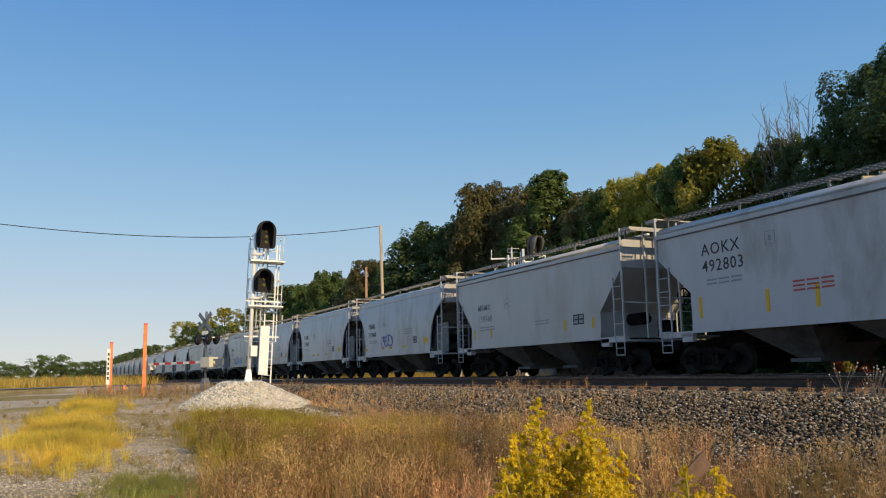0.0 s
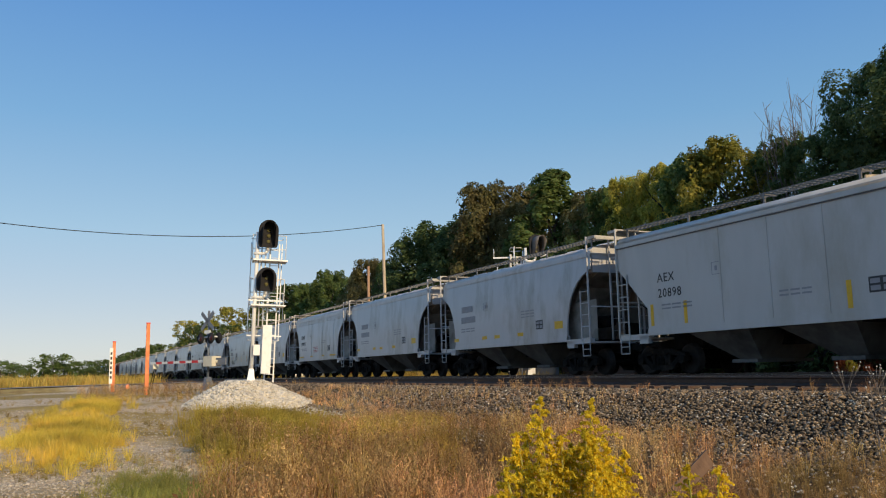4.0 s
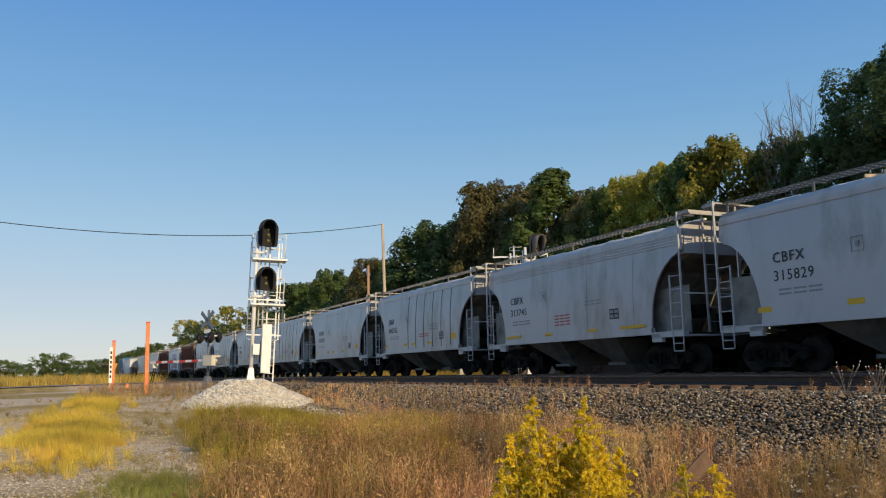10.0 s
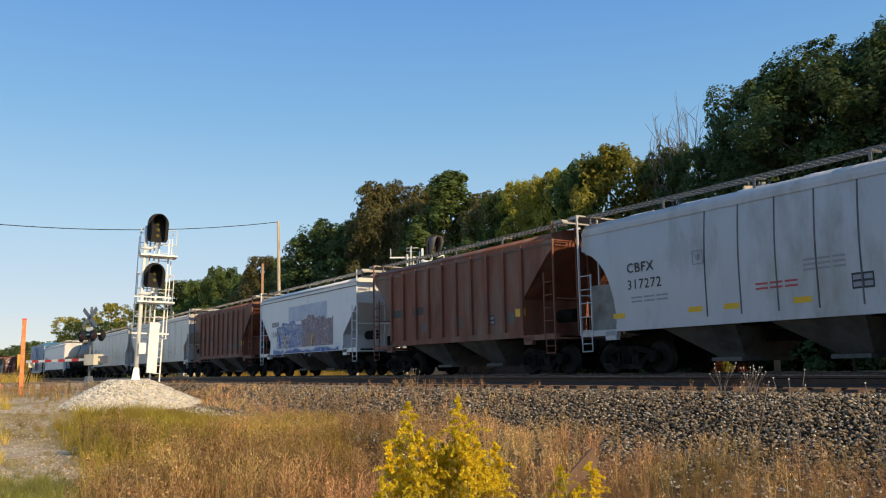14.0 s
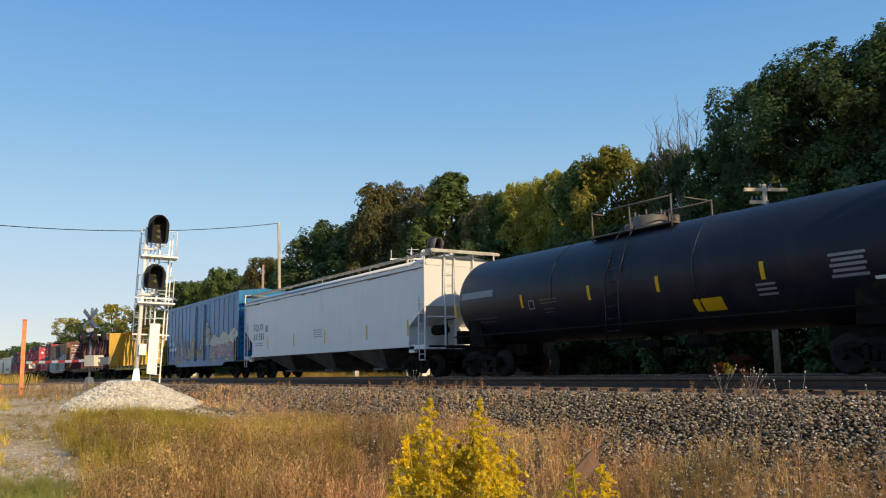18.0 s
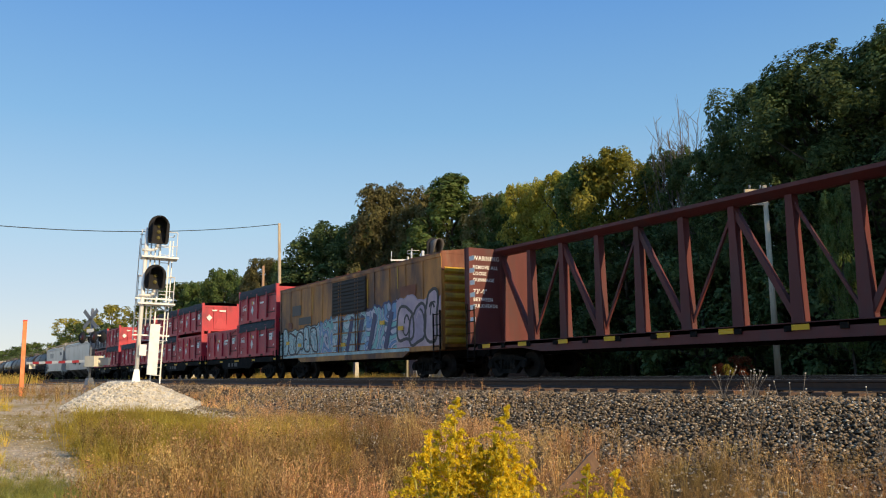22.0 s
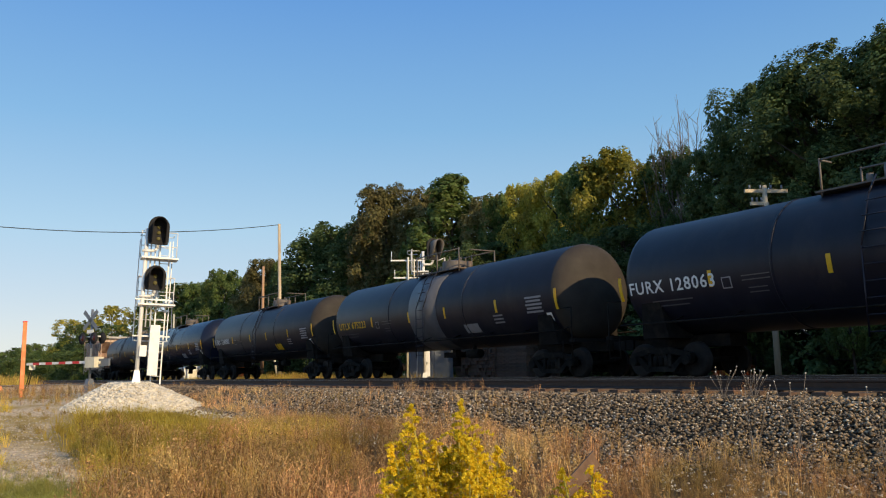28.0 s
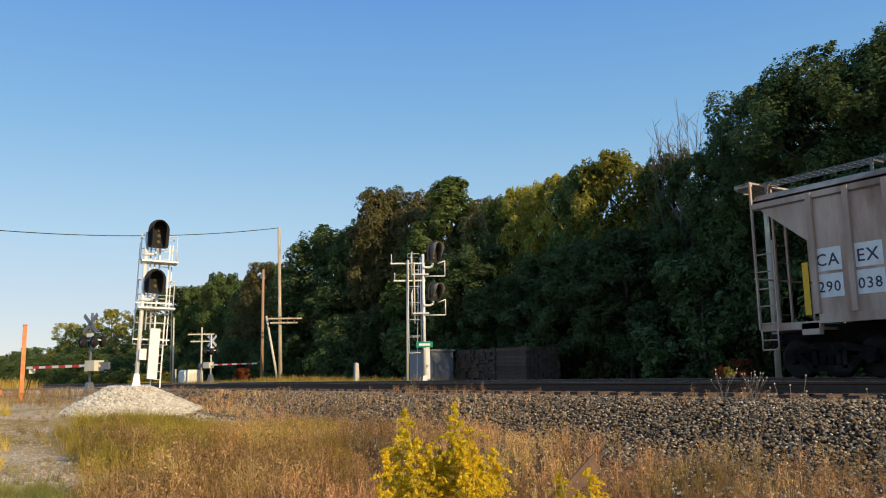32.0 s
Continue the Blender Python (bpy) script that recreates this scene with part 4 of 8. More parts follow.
def centrebeam(m, L, paint, label):
    """A centrebeam flat car, empty."""
    car = thing("centrebeam_car", m, label, "railway car", "freight train")
    h, W, top = L / 2 - 0.7, 1.4, 4.45
    d = Build().box(-h, -W, 1.02, h, W, 1.12)
    for s in (-1, 1):
        y0, y1 = sorted((s * (W - 0.12), s * W))
        d.extrude([(-h, 0.92), (-h, 1.14), (h, 1.14), (h, 0.92), (h - 3, 0.92), (h - 4, 0.78), (-h + 4, 0.78), (-h + 3, 0.92)], y0, y1)
    part("deck", d, paint, car)
    for e in (-1, 1):
        x0, x1 = sorted((e * h, e * (h - 0.22)))
        bk = part("bulkhead", Build().extrude([(x0, 1.1), (x0, top), (x1, top), (x1, 1.1)], -W, W), paint, car, "tall end bulkhead")
        fl = Build()
        for y in (-W + 0.06, -0.5, 0.5, W - 0.06):
            fl.box(e * h - 0.03 + e * 0.03, y - 0.06, 1.1, e * h + 0.06 + e * 0.03, y + 0.06, top)
        for z in (1.6, 2.3, 3.0, 3.7, 4.35):
            fl.box(e * h, -W + 0.1, z - 0.05, e * h + 0.07 * e, W - 0.1, z + 0.05)
        part("bulkhead_ribs", fl, paint, bk)
        part("corner_ladder", ladder_mesh(2.5, 1.0, 2.4), "black_iron", car, at=pose(e * (h - 0.05), -W - 0.03, 0) if e > 0 else pose(e * (h - 0.05), -W - 0.03, 0, 0, 0, 180))
        add_truck(car, e * (L / 2 - 2.6))
    part("top_chord", Build().along([(-0.32, top), (0.32, top), (0.32, top - 0.1), (0.1, top - 0.24), (-0.1, top - 0.24), (-0.32, top - 0.1)], -h + 0.2, h - 0.2), paint, car)
    n = 14
    xs = np.linspace(-h + 0.25, h - 0.25, n + 1)
    for i, x in enumerate(xs):
        part("truss_post", Build().extrude([(x - 0.17, 1.1), (x - 0.09, top - 0.2), (x + 0.09, top - 0.2), (x + 0.17, 1.1)], -0.12, 0.12), paint, car)
    for i in range(n):
        a, b = (xs[i], xs[i + 1]) if i < n / 2 else (xs[i + 1], xs[i])
        if i % 2 == 0:
            part("truss_brace", Build().beam((a, 0, top - 0.25), (b, 0, 1.15), 0.16, 0.14), paint, car)
        else:
            part("tie_rod", Build().beam((b, 0, top - 0.3), (a, 0, 1.15), 0.07, 0.07), paint, car)
    w = Build()
    for i in range(18):
        x = -h + 0.8 + (2 * h - 1.6) * i / 17
        w.box(x - 0.09, -W - 0.05, 0.95, x + 0.09, -W, 1.08)
    part("winches", w, "black_iron", car, "row of cable winches")
    add_ends(car, L)
    return car


def flat_car(key, m, L):
    if key in protos:
        return copy_thing(protos[key], m)
    car = thing("flat_car", m, "black container flat car under red bins", "railway car", "freight train")
    h, W = L / 2 - 0.35, 1.3
    b = Build().box(-h, -0.35, 0.62, h, 0.35, 1.1)
    for x in np.linspace(-h + 0.1, h - 0.1, 9):
        b.box(x - 0.12, -W, 0.98, x + 0.12, W, 1.2)
    part("deck_frame", b, "black_iron", car)
    part("side_beam", Build().extrude([(-h, 0.9), (-h, 1.16), (h, 1.16), (h, 0.9), (h - 3.6, 0.9), (h - 4.1, 0.6), (-h + 4.1, 0.6), (-h + 3.6, 0.9)], -W - 0.02, -W + 0.1), "black_iron", car)
    part("side_beam", Build().extrude([(-h, 0.9), (-h, 1.16), (h, 1.16), (h, 0.9), (h - 3.6, 0.9), (h - 4.1, 0.6), (-h + 4.1, 0.6), (-h + 3.6, 0.9)], W - 0.1, W + 0.02), "black_iron", car)
    for x in (-h + 0.3, -2.9, -0.15, 0.15, 2.9, h - 0.3):
        part("yellow_marker", Build().box(x - 0.22, -W - 0.035, 0.98, x + 0.22, -W - 0.02, 1.08), "yellow_mark", car)
    for e in (-1, 1):
        for s in (-1, 1):
            part("corner_step", ladder_mesh(1.5, 1.0, 1.45), "black_iron", car, at=pose(e * h, s * (W + 0.04), 0) if e > 0 else pose(e * h, s * (W + 0.04), 0, 0, 0, 180))
        add_truck(car, e * (L / 2 - 2.0))
    part("brake_gear", Build().rod((-1.6, -0.7, 0.75), (-0.9, -0.7, 0.75), 0.18, 10).box(0.6, -0.9, 0.6, 1.3, -0.4, 0.95), "black_iron", car)
    add_ends(car, L)
    protos[key] = car
    return car


def bin_container(key, m, paint, tarp, label):
    """A short open-topped waste container; the tarp covers it."""
    if key in protos:
        return tagged(copy_thing(protos[key], m), label)
    c = thing("waste_container", m, label, "container", "containers on the train")
    h, W, H = 3.03, 1.24, 1.80
    part("floor_plate", Build().box(-h + 0.07, -W + 0.07, 0.12, h - 0.07, W - 0.07, 0.24), paint, c)
    for s in (-1, 1):
        part("side_wall", Build().box(-h, min(s * W, s * (W - 0.07)), 0.12, h, max(s * W, s * (W - 0.07)), H - 0.1), paint, c)
        part("end_wall", Build().box(min(s * h, s * (h - 0.07)), -W + 0.07, 0.12, max(s * h, s * (h - 0.07)), W - 0.07, H - 0.1), paint, c)
    fr = Build()
    for sx in (-1, 1):
        for sy in (-1, 1):
            x0, x1 = sorted((sx * (h + 0.02), sx * (h - 0.14)))
            y0, y1 = sorted((sy * (W + 0.03), sy * (W - 0.12)))
            fr.box(x0, y0, 0, x1, y1, H + 0.02)
            fr.box(x0 - 0.01, y0 - 0.01, H + 0.02, x1 + 0.01, y1 + 0.01, H + 0.14)
        fr.box(min(sx * (h + 0.03), sx * h), -W, H - 0.16, max(sx * (h + 0.03), sx * h), W, H - 0.02)
        fr.box(min(sx * (h + 0.03), sx * h), -W, 0.05, max(sx * (h + 0.03), sx * h), W, 0.2)
        for y in (-0.45, 0.45):
            fr.box(min(sx * (h + 0.06), sx * h), y - 0.06, 0.2, max(sx * (h + 0.06), sx * h), y + 0.06, H - 0.1)
    for s in (-1, 1):
        fr.box(-h, min(s * W, s * (W + 0.04)), H - 0.2, h, max(s * W, s * (W + 0.04)), H - 0.06)
        fr.box(-h, min(s * W, s * (W + 0.04)), 0.04, h, max(s * W, s * (W + 0.04)), 0.2)
    part("frame", fr, paint, c)
    for x in (-1.5, 0.1, 1.6):
        part("side_rib", Build().extrude([(x - 0.11, 0.2), (x - 0.07, H - 0.2), (x + 0.07, H - 0.2), (x + 0.11, 0.2)], -W - 0.075, -W), paint, c)
    part("hatch_frame", Build().box(1.72, -W - 0.035, 0.42, 2.92, -W, 0.48).box(1.72, -W - 0.035, 1.33, 2.92, -W, 1.39).rod((1.8, -W - 0.05, 0.45), (1.95, -W - 0.05, 1.36), 0.022, 5).rod((1.75, -W - 0.05, 1.42), (2.75, -W - 0.06, 1.62), 0.018, 5), "bin_grime", c, "grimy dark red hatch frame")
    for x in (-0.95, 0.95):
        part("fork_pocket", Build().box(x - 0.17, -W - 0.045, 0.05, x + 0.17, -W - 0.03, 0.15), "black_iron", c)
    part("latch_bar", Build().rod((-h + 0.35, -W - 0.06, 0.5), (-h + 0.35, -W - 0.06, 1.45), 0.03, 6).rod((-h + 0.35, -W - 0.06, 1.3), (-h + 0.9, -W - 0.06, 1.45), 0.02, 5).rod((-h + 0.35, -W - 0.06, 0.6), (-h + 0.9, -W - 0.06, 0.55), 0.02, 5), paint, c)
    part("end_plate", Build().hull([(h + 0.01, -0.5, 0.2), (h + 0.07, -0.5, 0.2), (h + 0.07, 0.5, 0.2), (h + 0.01, 0.5, 0.2)], [(h + 0.01, -0.25, 0.85), (h + 0.05, -0.25, 0.85), (h + 0.05, 0.25, 0.85), (h + 0.01, 0.25, 0.85)]), paint, c)
    if tarp:
        t = Build()
        rng = random.Random(7)
        k = 16
        ring = []
        for i in range(k + 1):
            x = -h + 0.15 + (2 * h - 0.3) * i / k
            s = 0.03 * math.sin(i * 1.9) + rng.uniform(-0.02, 0.02)
            ring.append([(x, -W - 0.075, H - 0.34 + rng.uniform(-0.02, 0.02)), (x, -W - 0.02, H + 0.12 + s), (x, -0.6, H + 0.22 + s), (x, 0.6, H + 0.22 + s), (x, W + 0.02, H + 0.12 + s), (x, W + 0.075, H - 0.34)])
        t.add([p for r in ring for p in r], [(i * 6 + j, i * 6 + j + 1, i * 6 + 7 + j, i * 6 + 6 + j) for i in range(k) for j in range(5)], True)
        part("tarpaulin", t, "tarp", c, "black tarpaulin pulled over the top")
    part("hazard_diamond", Build().extrude([(-0.72, 0.48), (-0.53, 0.74), (-0.72, 1.0), (-0.91, 0.74)], -W - 0.03, -W - 0.012), "white_mark", c, "white hazard diamond")
    part("hazard_diamond", Build().add([(h + 0.075, -0.8 + a, 0.95 + b) for a, b in ((0, -0.22), (0.2, 0), (0, 0.22), (-0.2, 0))], [(0, 1, 2, 3)]).add([(h + 0.07, -0.8 + a, 0.95 + b) for a, b in ((0, -0.22), (0.2, 0), (0, 0.22), (-0.2, 0))], [(3, 2, 1, 0)]), "white_mark", c, "white hazard diamond")
    for y, z, w in ((0.1, 1.42, 0.22), (-0.45, 1.45, 0.16)):
        part("label_plate", Build().box(h + 0.066, y - w, z - 0.05, h + 0.074, y + w, z + 0.05), "white_mark", c)
    protos[key] = c
    return c


# ---- the train: each car from its rear coupling to its front coupling at the start ----
SPEED = 22.0


def chamfered(a, zk, zt):
    return lambda h: [(h - a, sill_top), (h - a, zk), (h, zt)]


def spot(rear, front, z=0.0):
    return pose((rear + front) / 2, FAR_TRACK, RAIL + z)


train = []
SMALL = [-6.4, -19.3, -32.4, -45.2, -57.9, -70.5, -83.6, -96.4, -109.3, -122.2, -134.8, -147.1, -160.2, -173.2, -185.9, -198.6,
         -211.4, -224.2, -237.0, -249.7, -262.4, -275.2, -288.2, -300.8, -313.7, -325.7]
# style, first line, second line of each small car, in order; empty where it cannot be read
CARS = [("aokx", "AOKX", "492803"), ("angle", "MRMX", "130760"), ("cbfx", "CBFX", "315860"), ("cbfx", "CBFX", "315835"), ("cbfx", "CBFX", "315846"), ("plain", "CRDX", "20714"), ("aokx", "AOKX", "493716"),
        ("plain", "AEX", "20898"), ("cbfx", "", ""), ("cbfx", "", ""), ("ridged", "CBFX", "313821"), ("cbfx", "CBFX", "315847"), ("tall", "TILX", "329750"), ("ridged", "CBFX", "313782"), ("panel", "HWCX", "14448"),
        ("cbfx", "CBFX", "315880"), ("ridged", "CBFX", "313672"), ("cbfx", "CBFX", "315829"), ("ridged", "CBFX", "313745"), ("lined", "JAIX", "860352"), ("cbfx", "", ""), ("lined", "CBFX", "317170"),
        ("lined", "CBFX", "317306"), ("lined", "CBFX", "317240"), ("lined", "CBFX", "317272")]
LABELS = {"ridged": "light grey covered hopper car with ridged upper sides", "tall": "light grey covered hopper car with black scrawls and orange reflectors", "panel": "streaked light grey covered hopper car with vertical orange reflectors", "aokx": "light grey covered hopper car with straight-cut ends", "angle": "dusty grey covered hopper car with angled ends", "cbfx": "light grey covered hopper car with arched end openings",
          "plain": "pale grey covered hopper car with straight side sill", "lined": "grey covered hopper car with welded side seams"}


def small_hopper(style, m, L=12.9):
    if style == "ridged":
        return hopper("ridged", m, L, "grey_paint", "arc", 2, seams=3, ridges=3)
    if style == "cbfx":
        return hopper("cbfx", m, L, "grey_paint", "arc", 2)
    if style == "tall":
        return hopper("tall", m, L, "pale_paint", "arc", 2)
    if style == "panel":
        return hopper("panel", m, L, "pale_paint", "arc", 2, seams=7)
    if style == "lined":
        return hopper("lined", m, L, "grey_paint", "arc", 2, seams=6)
    if style == "aokx":
        return hopper("aokx", m, L, "grey_paint", chamfered(1.25, 2.2, 3.25), 2)
    if style == "plain":
        return hopper("plain", m, L, "pale_paint", chamfered(1.3, 1.9, 3.2), 2, seams=4)
    return hopper("angle", m, L, "pale_paint", chamfered(1.2, 2.0, 3.3), 2)


for (front, rear), (style, mark, number) in zip(zip(SMALL, SMALL[1:]), CARS):
    c = tagged(small_hopper(style, spot(rear, front)), LABELS[style])
    train.append((c, style, mark, number, front - rear))

brown = hopper("brown", spot(-338.6, -325.7), 12.9, "brown_paint", chamfered(1.5, 2.3, 3.8), 2, ribs=10)
tagged(brown, "rusty brown ribbed covered hopper car with grey ends")
tagged_white = hopper("tagged_white", spot(-351.8, -338.6), 13.2, "white_paint", chamfered(1.4, 1.8, 3.1), 2)
tagged(tagged_white, "white covered hopper car sprayed with blue and red graffiti")
brown_two = tagged(hopper("brown", spot(-364.4, -351.8), 12.9, "brown_paint", None, 2), "rusty brown ribbed covered hopper car")
tilx_a = hopper("tilx", spot(-384.0, -364.4), 19.4, "pale_paint", chamfered(1.2, 2.2, 3.0), 3, eave=4.2, seams=8)
tagged(tilx_a, "long pale grey three-bay covered hopper car")
tilx_b = tagged(hopper("tilx", spot(-403.0, -384.0), 19.4, "pale_paint", None, 3), "long pale grey three-bay covered hopper car")
tank_a = tank_car("tank", spot(-421.2, -403.0), 18.2, "tank_black")
equx = hopper("equx", spot(-442.3, -421.2), 21.1, "white_paint", chamfered(1.2, 1.9, 2.6), 3, eave=4.25)
tagged(equx, "long white covered hopper car with rust along its roof")
blue_box = boxcar(spot(-459.7, -442.3), 17.4, "blue_paint", 5.0, "blue high-cube boxcar with graffiti along its side", (-1.5, 2.4), 18, "blue_paint")
yellow_beam = centrebeam(spot(-483.2, -459.7), 23.5, "yellow_paint", "empty yellow centrebeam lumber car")
maroon_beam = centrebeam(spot(-508.1, -483.2), 24.9, "maroon_paint", "empty maroon centrebeam lumber car with white lettering")
orange_box = boxcar(spot(-525.0, -508.1), 16.9, "orange_paint", 4.45, "rusted orange boxcar covered with teal graffiti", (-1.4, 1.9), 13, "brown_paint", "yellow_paint")
FLATS = [-525.0, -538.7, -552.3, -565.9, -579.4]
flats = [flat_car("flat", spot(b, a), 13.6) for a, b in zip(FLATS, FLATS[1:])]
BINS = [(0, 1, 0, "t"), (0, 0, 0, "o"), (0, 1, 1, "t"), (1, 0, 0, "t"), (1, 1, 0, "o"), (1, 0, 1, "t"), (1, 1, 1, "t"), (2, 0, 0, "t"), (2, 1, 0, "o"), (2, 1, 1, "t"),
        (3, 0, 0, "o"), (3, 1, 0, "t"), (3, 0, 1, "s"), (3, 1, 1, "o")]
bins = []
for f, forward, level, look_ in BINS:
    x = (FLATS[f] + FLATS[f + 1]) / 2 + (3.12 if forward else -3.12)
    m = pose(x, FAR_TRACK, RAIL + 1.20 + level * 1.92)
    label = {"t": "red steel waste container under a black tarpaulin", "o": "red steel open-topped waste container", "s": "slate-blue steel waste container under a dark cover"}[look_]
    bins.append(bin_container("bin_" + look_, m, "slate_paint" if look_ == "s" else "red_paint", look_ != "o", label))
BIN_SIDE = -1.24
grey_long = hopper("grey_long", spot(-598.7, -579.4), 19.3, "grey_paint", chamfered(1.5, 1.7, 3.2), 3, eave=4.15)
tagged(grey_long, "long light grey covered hopper car with black scrawls")
grey_patch = hopper("grey_patch", spot(-616.3, -598.7), 17.6, "grey_paint", chamfered(1.3, 1.9, 3.1), 3, eave=4.1)
tagged(grey_patch, "light grey covered hopper car with faded blue lettering")
TANKS = [-616.3, -633.4, -651.0, -669.3, -687.5, -704.6]
tanks = [tank_car("tank_first", spot(-633.4, -616.3), 16.6, "tank_black"), tank_car("tank_band", spot(-651.0, -633.4), 18.1, "tank_black", band=True), tank_car("tank", spot(-669.3, -651.0), 18.2, "tank_black"),
         tank_car("tank_gloss", spot(-687.5, -669.3), 18.2, "tank_gloss"), tank_car("tank_last", spot(-704.6, -687.5), 17.1, "tank_black")]
for t, text in zip(tanks, ("matt black tank car with white lettering", "black tank car with a grey painted band", "weathered matt black tank car", "glossy black tank car with white lettering", "black tank car with a dusty top")):
    tagged(t, text)
last_car = hopper("last", spot(-716.35, -704.6), 11.75, "beige_paint", chamfered(1.4, 2.75, 3.85), 2, eave=3.95, ribs=10)
tagged(last_car, "weathered beige ribbed covered hopper car, last of the train")
MOVING = [c[0] for c in train] + [brown, tagged_white, brown_two, tilx_a, tilx_b, tank_a, equx, blue_box, yellow_beam, maroon_beam, orange_box] + flats + bins + [grey_long, grey_patch] + tanks + [last_car]

# ---- woods ----


def unit(v):
    return v / np.maximum(np.linalg.norm(v, axis=-1, keepdims=True), 1e-6)


def leaf_cards(rng, centre, spread_, axis, n, size):
    """Leaves on the outer side of small tufts: each leans outward and up, with a tip that droops."""
    d = unit(rng.normal(size=(len(centre), n, 3)) + axis[:, None] * 0.65 + np.array([0, 0, 0.25]))
    p = centre[:, None] + d * spread_[:, None, None] * (0.55 + 0.6 * rng.random((len(centre), n, 1)) ** 0.7)
    up = unit(d * 0.8 + axis[:, None] * 0.5 + np.array([0, 0, 0.55]) + rng.normal(0, 0.42, d.shape)).reshape(-1, 3)
    p = p.reshape(-1, 3)
    b = unit(np.cross(up, rng.normal(size=up.shape)))
    c = np.cross(up, b)
    s = size * (0.6 + 0.8 * rng.random((len(p), 1)))
    return np.stack([p - b * s, p - c * s * 0.6, p + b * s - up * s * 0.35, p + c * s * 0.6], 1).reshape(-1, 3)


def broadleaf(key, seed, leaf, height=13.0, width=3.6, low=0.22, lobes=26, each=40, size=0.11, label="", tip=0.0, m=None, name="tree", lump=1.0):
    """A tree: tapered trunk, limbs, and a crown of lobes; each lobe has coarse inner leaves and tufts of fine ones round them."""
    rng = np.random.default_rng(seed)
    t = thing(name, m, label, "tree", "woods along the track")
    w = Build()
    lean = rng.normal(0, 0.25, 2)
    w.rod((0, 0, -0.3), (lean[0] * 0.5, lean[1] * 0.5, height * 0.45), height * 0.016, 9, height * 0.010)
    w.rod((lean[0] * 0.5, lean[1] * 0.5, height * 0.45), (lean[0], lean[1], height * 0.92), height * 0.010, 7, height * 0.002)
    part("trunk", w, "bark", t)
    lm, cards = Build(), []
    for i in range(lobes):
        f = low + (1 - low) * (i + 0.5 + rng.uniform(-0.4, 0.4)) / lobes
        g = (f - low) / (1 - low)
        if tip:
            env = width * min(1.0, 1.3 * (1 - g) ** 0.85 + 0.05)
            big = height * (0.042 + 0.045 * (1 - g)) * rng.uniform(0.8, 1.15)
        else:
            env = width * math.sqrt(max(0.04, 1 - ((g - 0.38) / 0.66) ** 2))
            big = height * rng.uniform(0.052, 0.096) * (1.0 if g < 0.75 else 0.85)
        big *= lump
        a = i * 2.4 + rng.uniform(-0.5, 0.5)
        k = max(0.0, env - big * 0.5) * (1.0 if i % 3 else 0.35)
        c = np.array([math.cos(a) * k + lean[0] * f, math.sin(a) * k + lean[1] * f, min(height * f, height - big * 1.45)])
        squash = np.array([1, 1, rng.uniform(0.8, 1.0) if not tip else 1.2])
        cards.append(leaf_cards(rng, c[None], np.array([big * 0.45]), np.array([[0, 0, 0.3]]), 22, big * 0.22))
        d = unit(rng.normal(size=(9, 3)) + np.array([math.cos(a), math.sin(a), 0.55]) * 0.55)
        cards.append(leaf_cards(rng, c + d * big * 0.72 * squash, big * rng.uniform(0.30, 0.52, 9), d, each, size))
        if i % 2 == 0:
            z0 = max(height * 0.15, c[2] - 0.6 * k - 0.5)
            mid = (c[0] * 0.5, c[1] * 0.5, (z0 + c[2]) / 2 - 0.1)
            lm.rod((lean[0] * f, lean[1] * f, z0), mid, 0.0054 * height, 5, 0.004 * height).rod(mid, c, 0.004 * height, 5, 0.0012 * height)
    part("branchwork", lm, "bark", t)
    v = np.concatenate(cards)
    part("crown", quick("crown", v, np.arange(len(v)).reshape(-1, 4), leaf), None, t)
    protos[key] = t
    return t


def bare_tree(key, seed, height, m):
    rng = random.Random(seed)
    t = thing("tree", m, "bare grey tree with thin upright twigs", "tree", "woods along the track")
    part("trunk", Build().rod((0, 0, -0.3), (0.1, 0, height * 0.5), 0.14, 8, 0.08), "pale_bark", t)
    b = Build()
    for i in range(26):
        a, z = rng.random() * 6.28, height * rng.uniform(0.25, 0.6)
        k = rng.uniform(0.5, 1.7)
        mid = (math.cos(a) * k * 0.6, math.sin(a) * k * 0.6, z + height * 0.12)
        tip = (math.cos(a) * k, math.sin(a) * k, min(height, z + height * rng.uniform(0.25, 0.45)))
        b.rod((0.05, 0, z), mid, 0.035, 5, 0.026).rod(mid, tip, 0.026, 5, 0.008)
        for j in range(9):
            f = rng.uniform(0.2, 0.95)
            p = [m_ + (q - m_) * f for m_, q in zip(mid, tip)]
            b.rod(p, (p[0] + rng.uniform(-0.5, 0.5), p[1] + rng.uniform(-0.5, 0.5), p[2] + rng.uniform(0.4, 1.1)), 0.014, 4, 0.006)
    part("branchwork", b, "pale_bark", t)
    protos[key] = t
    return t


def stretched(x, y, z, turn, wide, tall):
    return pose(x, y, z, 0, 0, turn) @ Matrix.Diagonal((wide, wide, tall, 1))


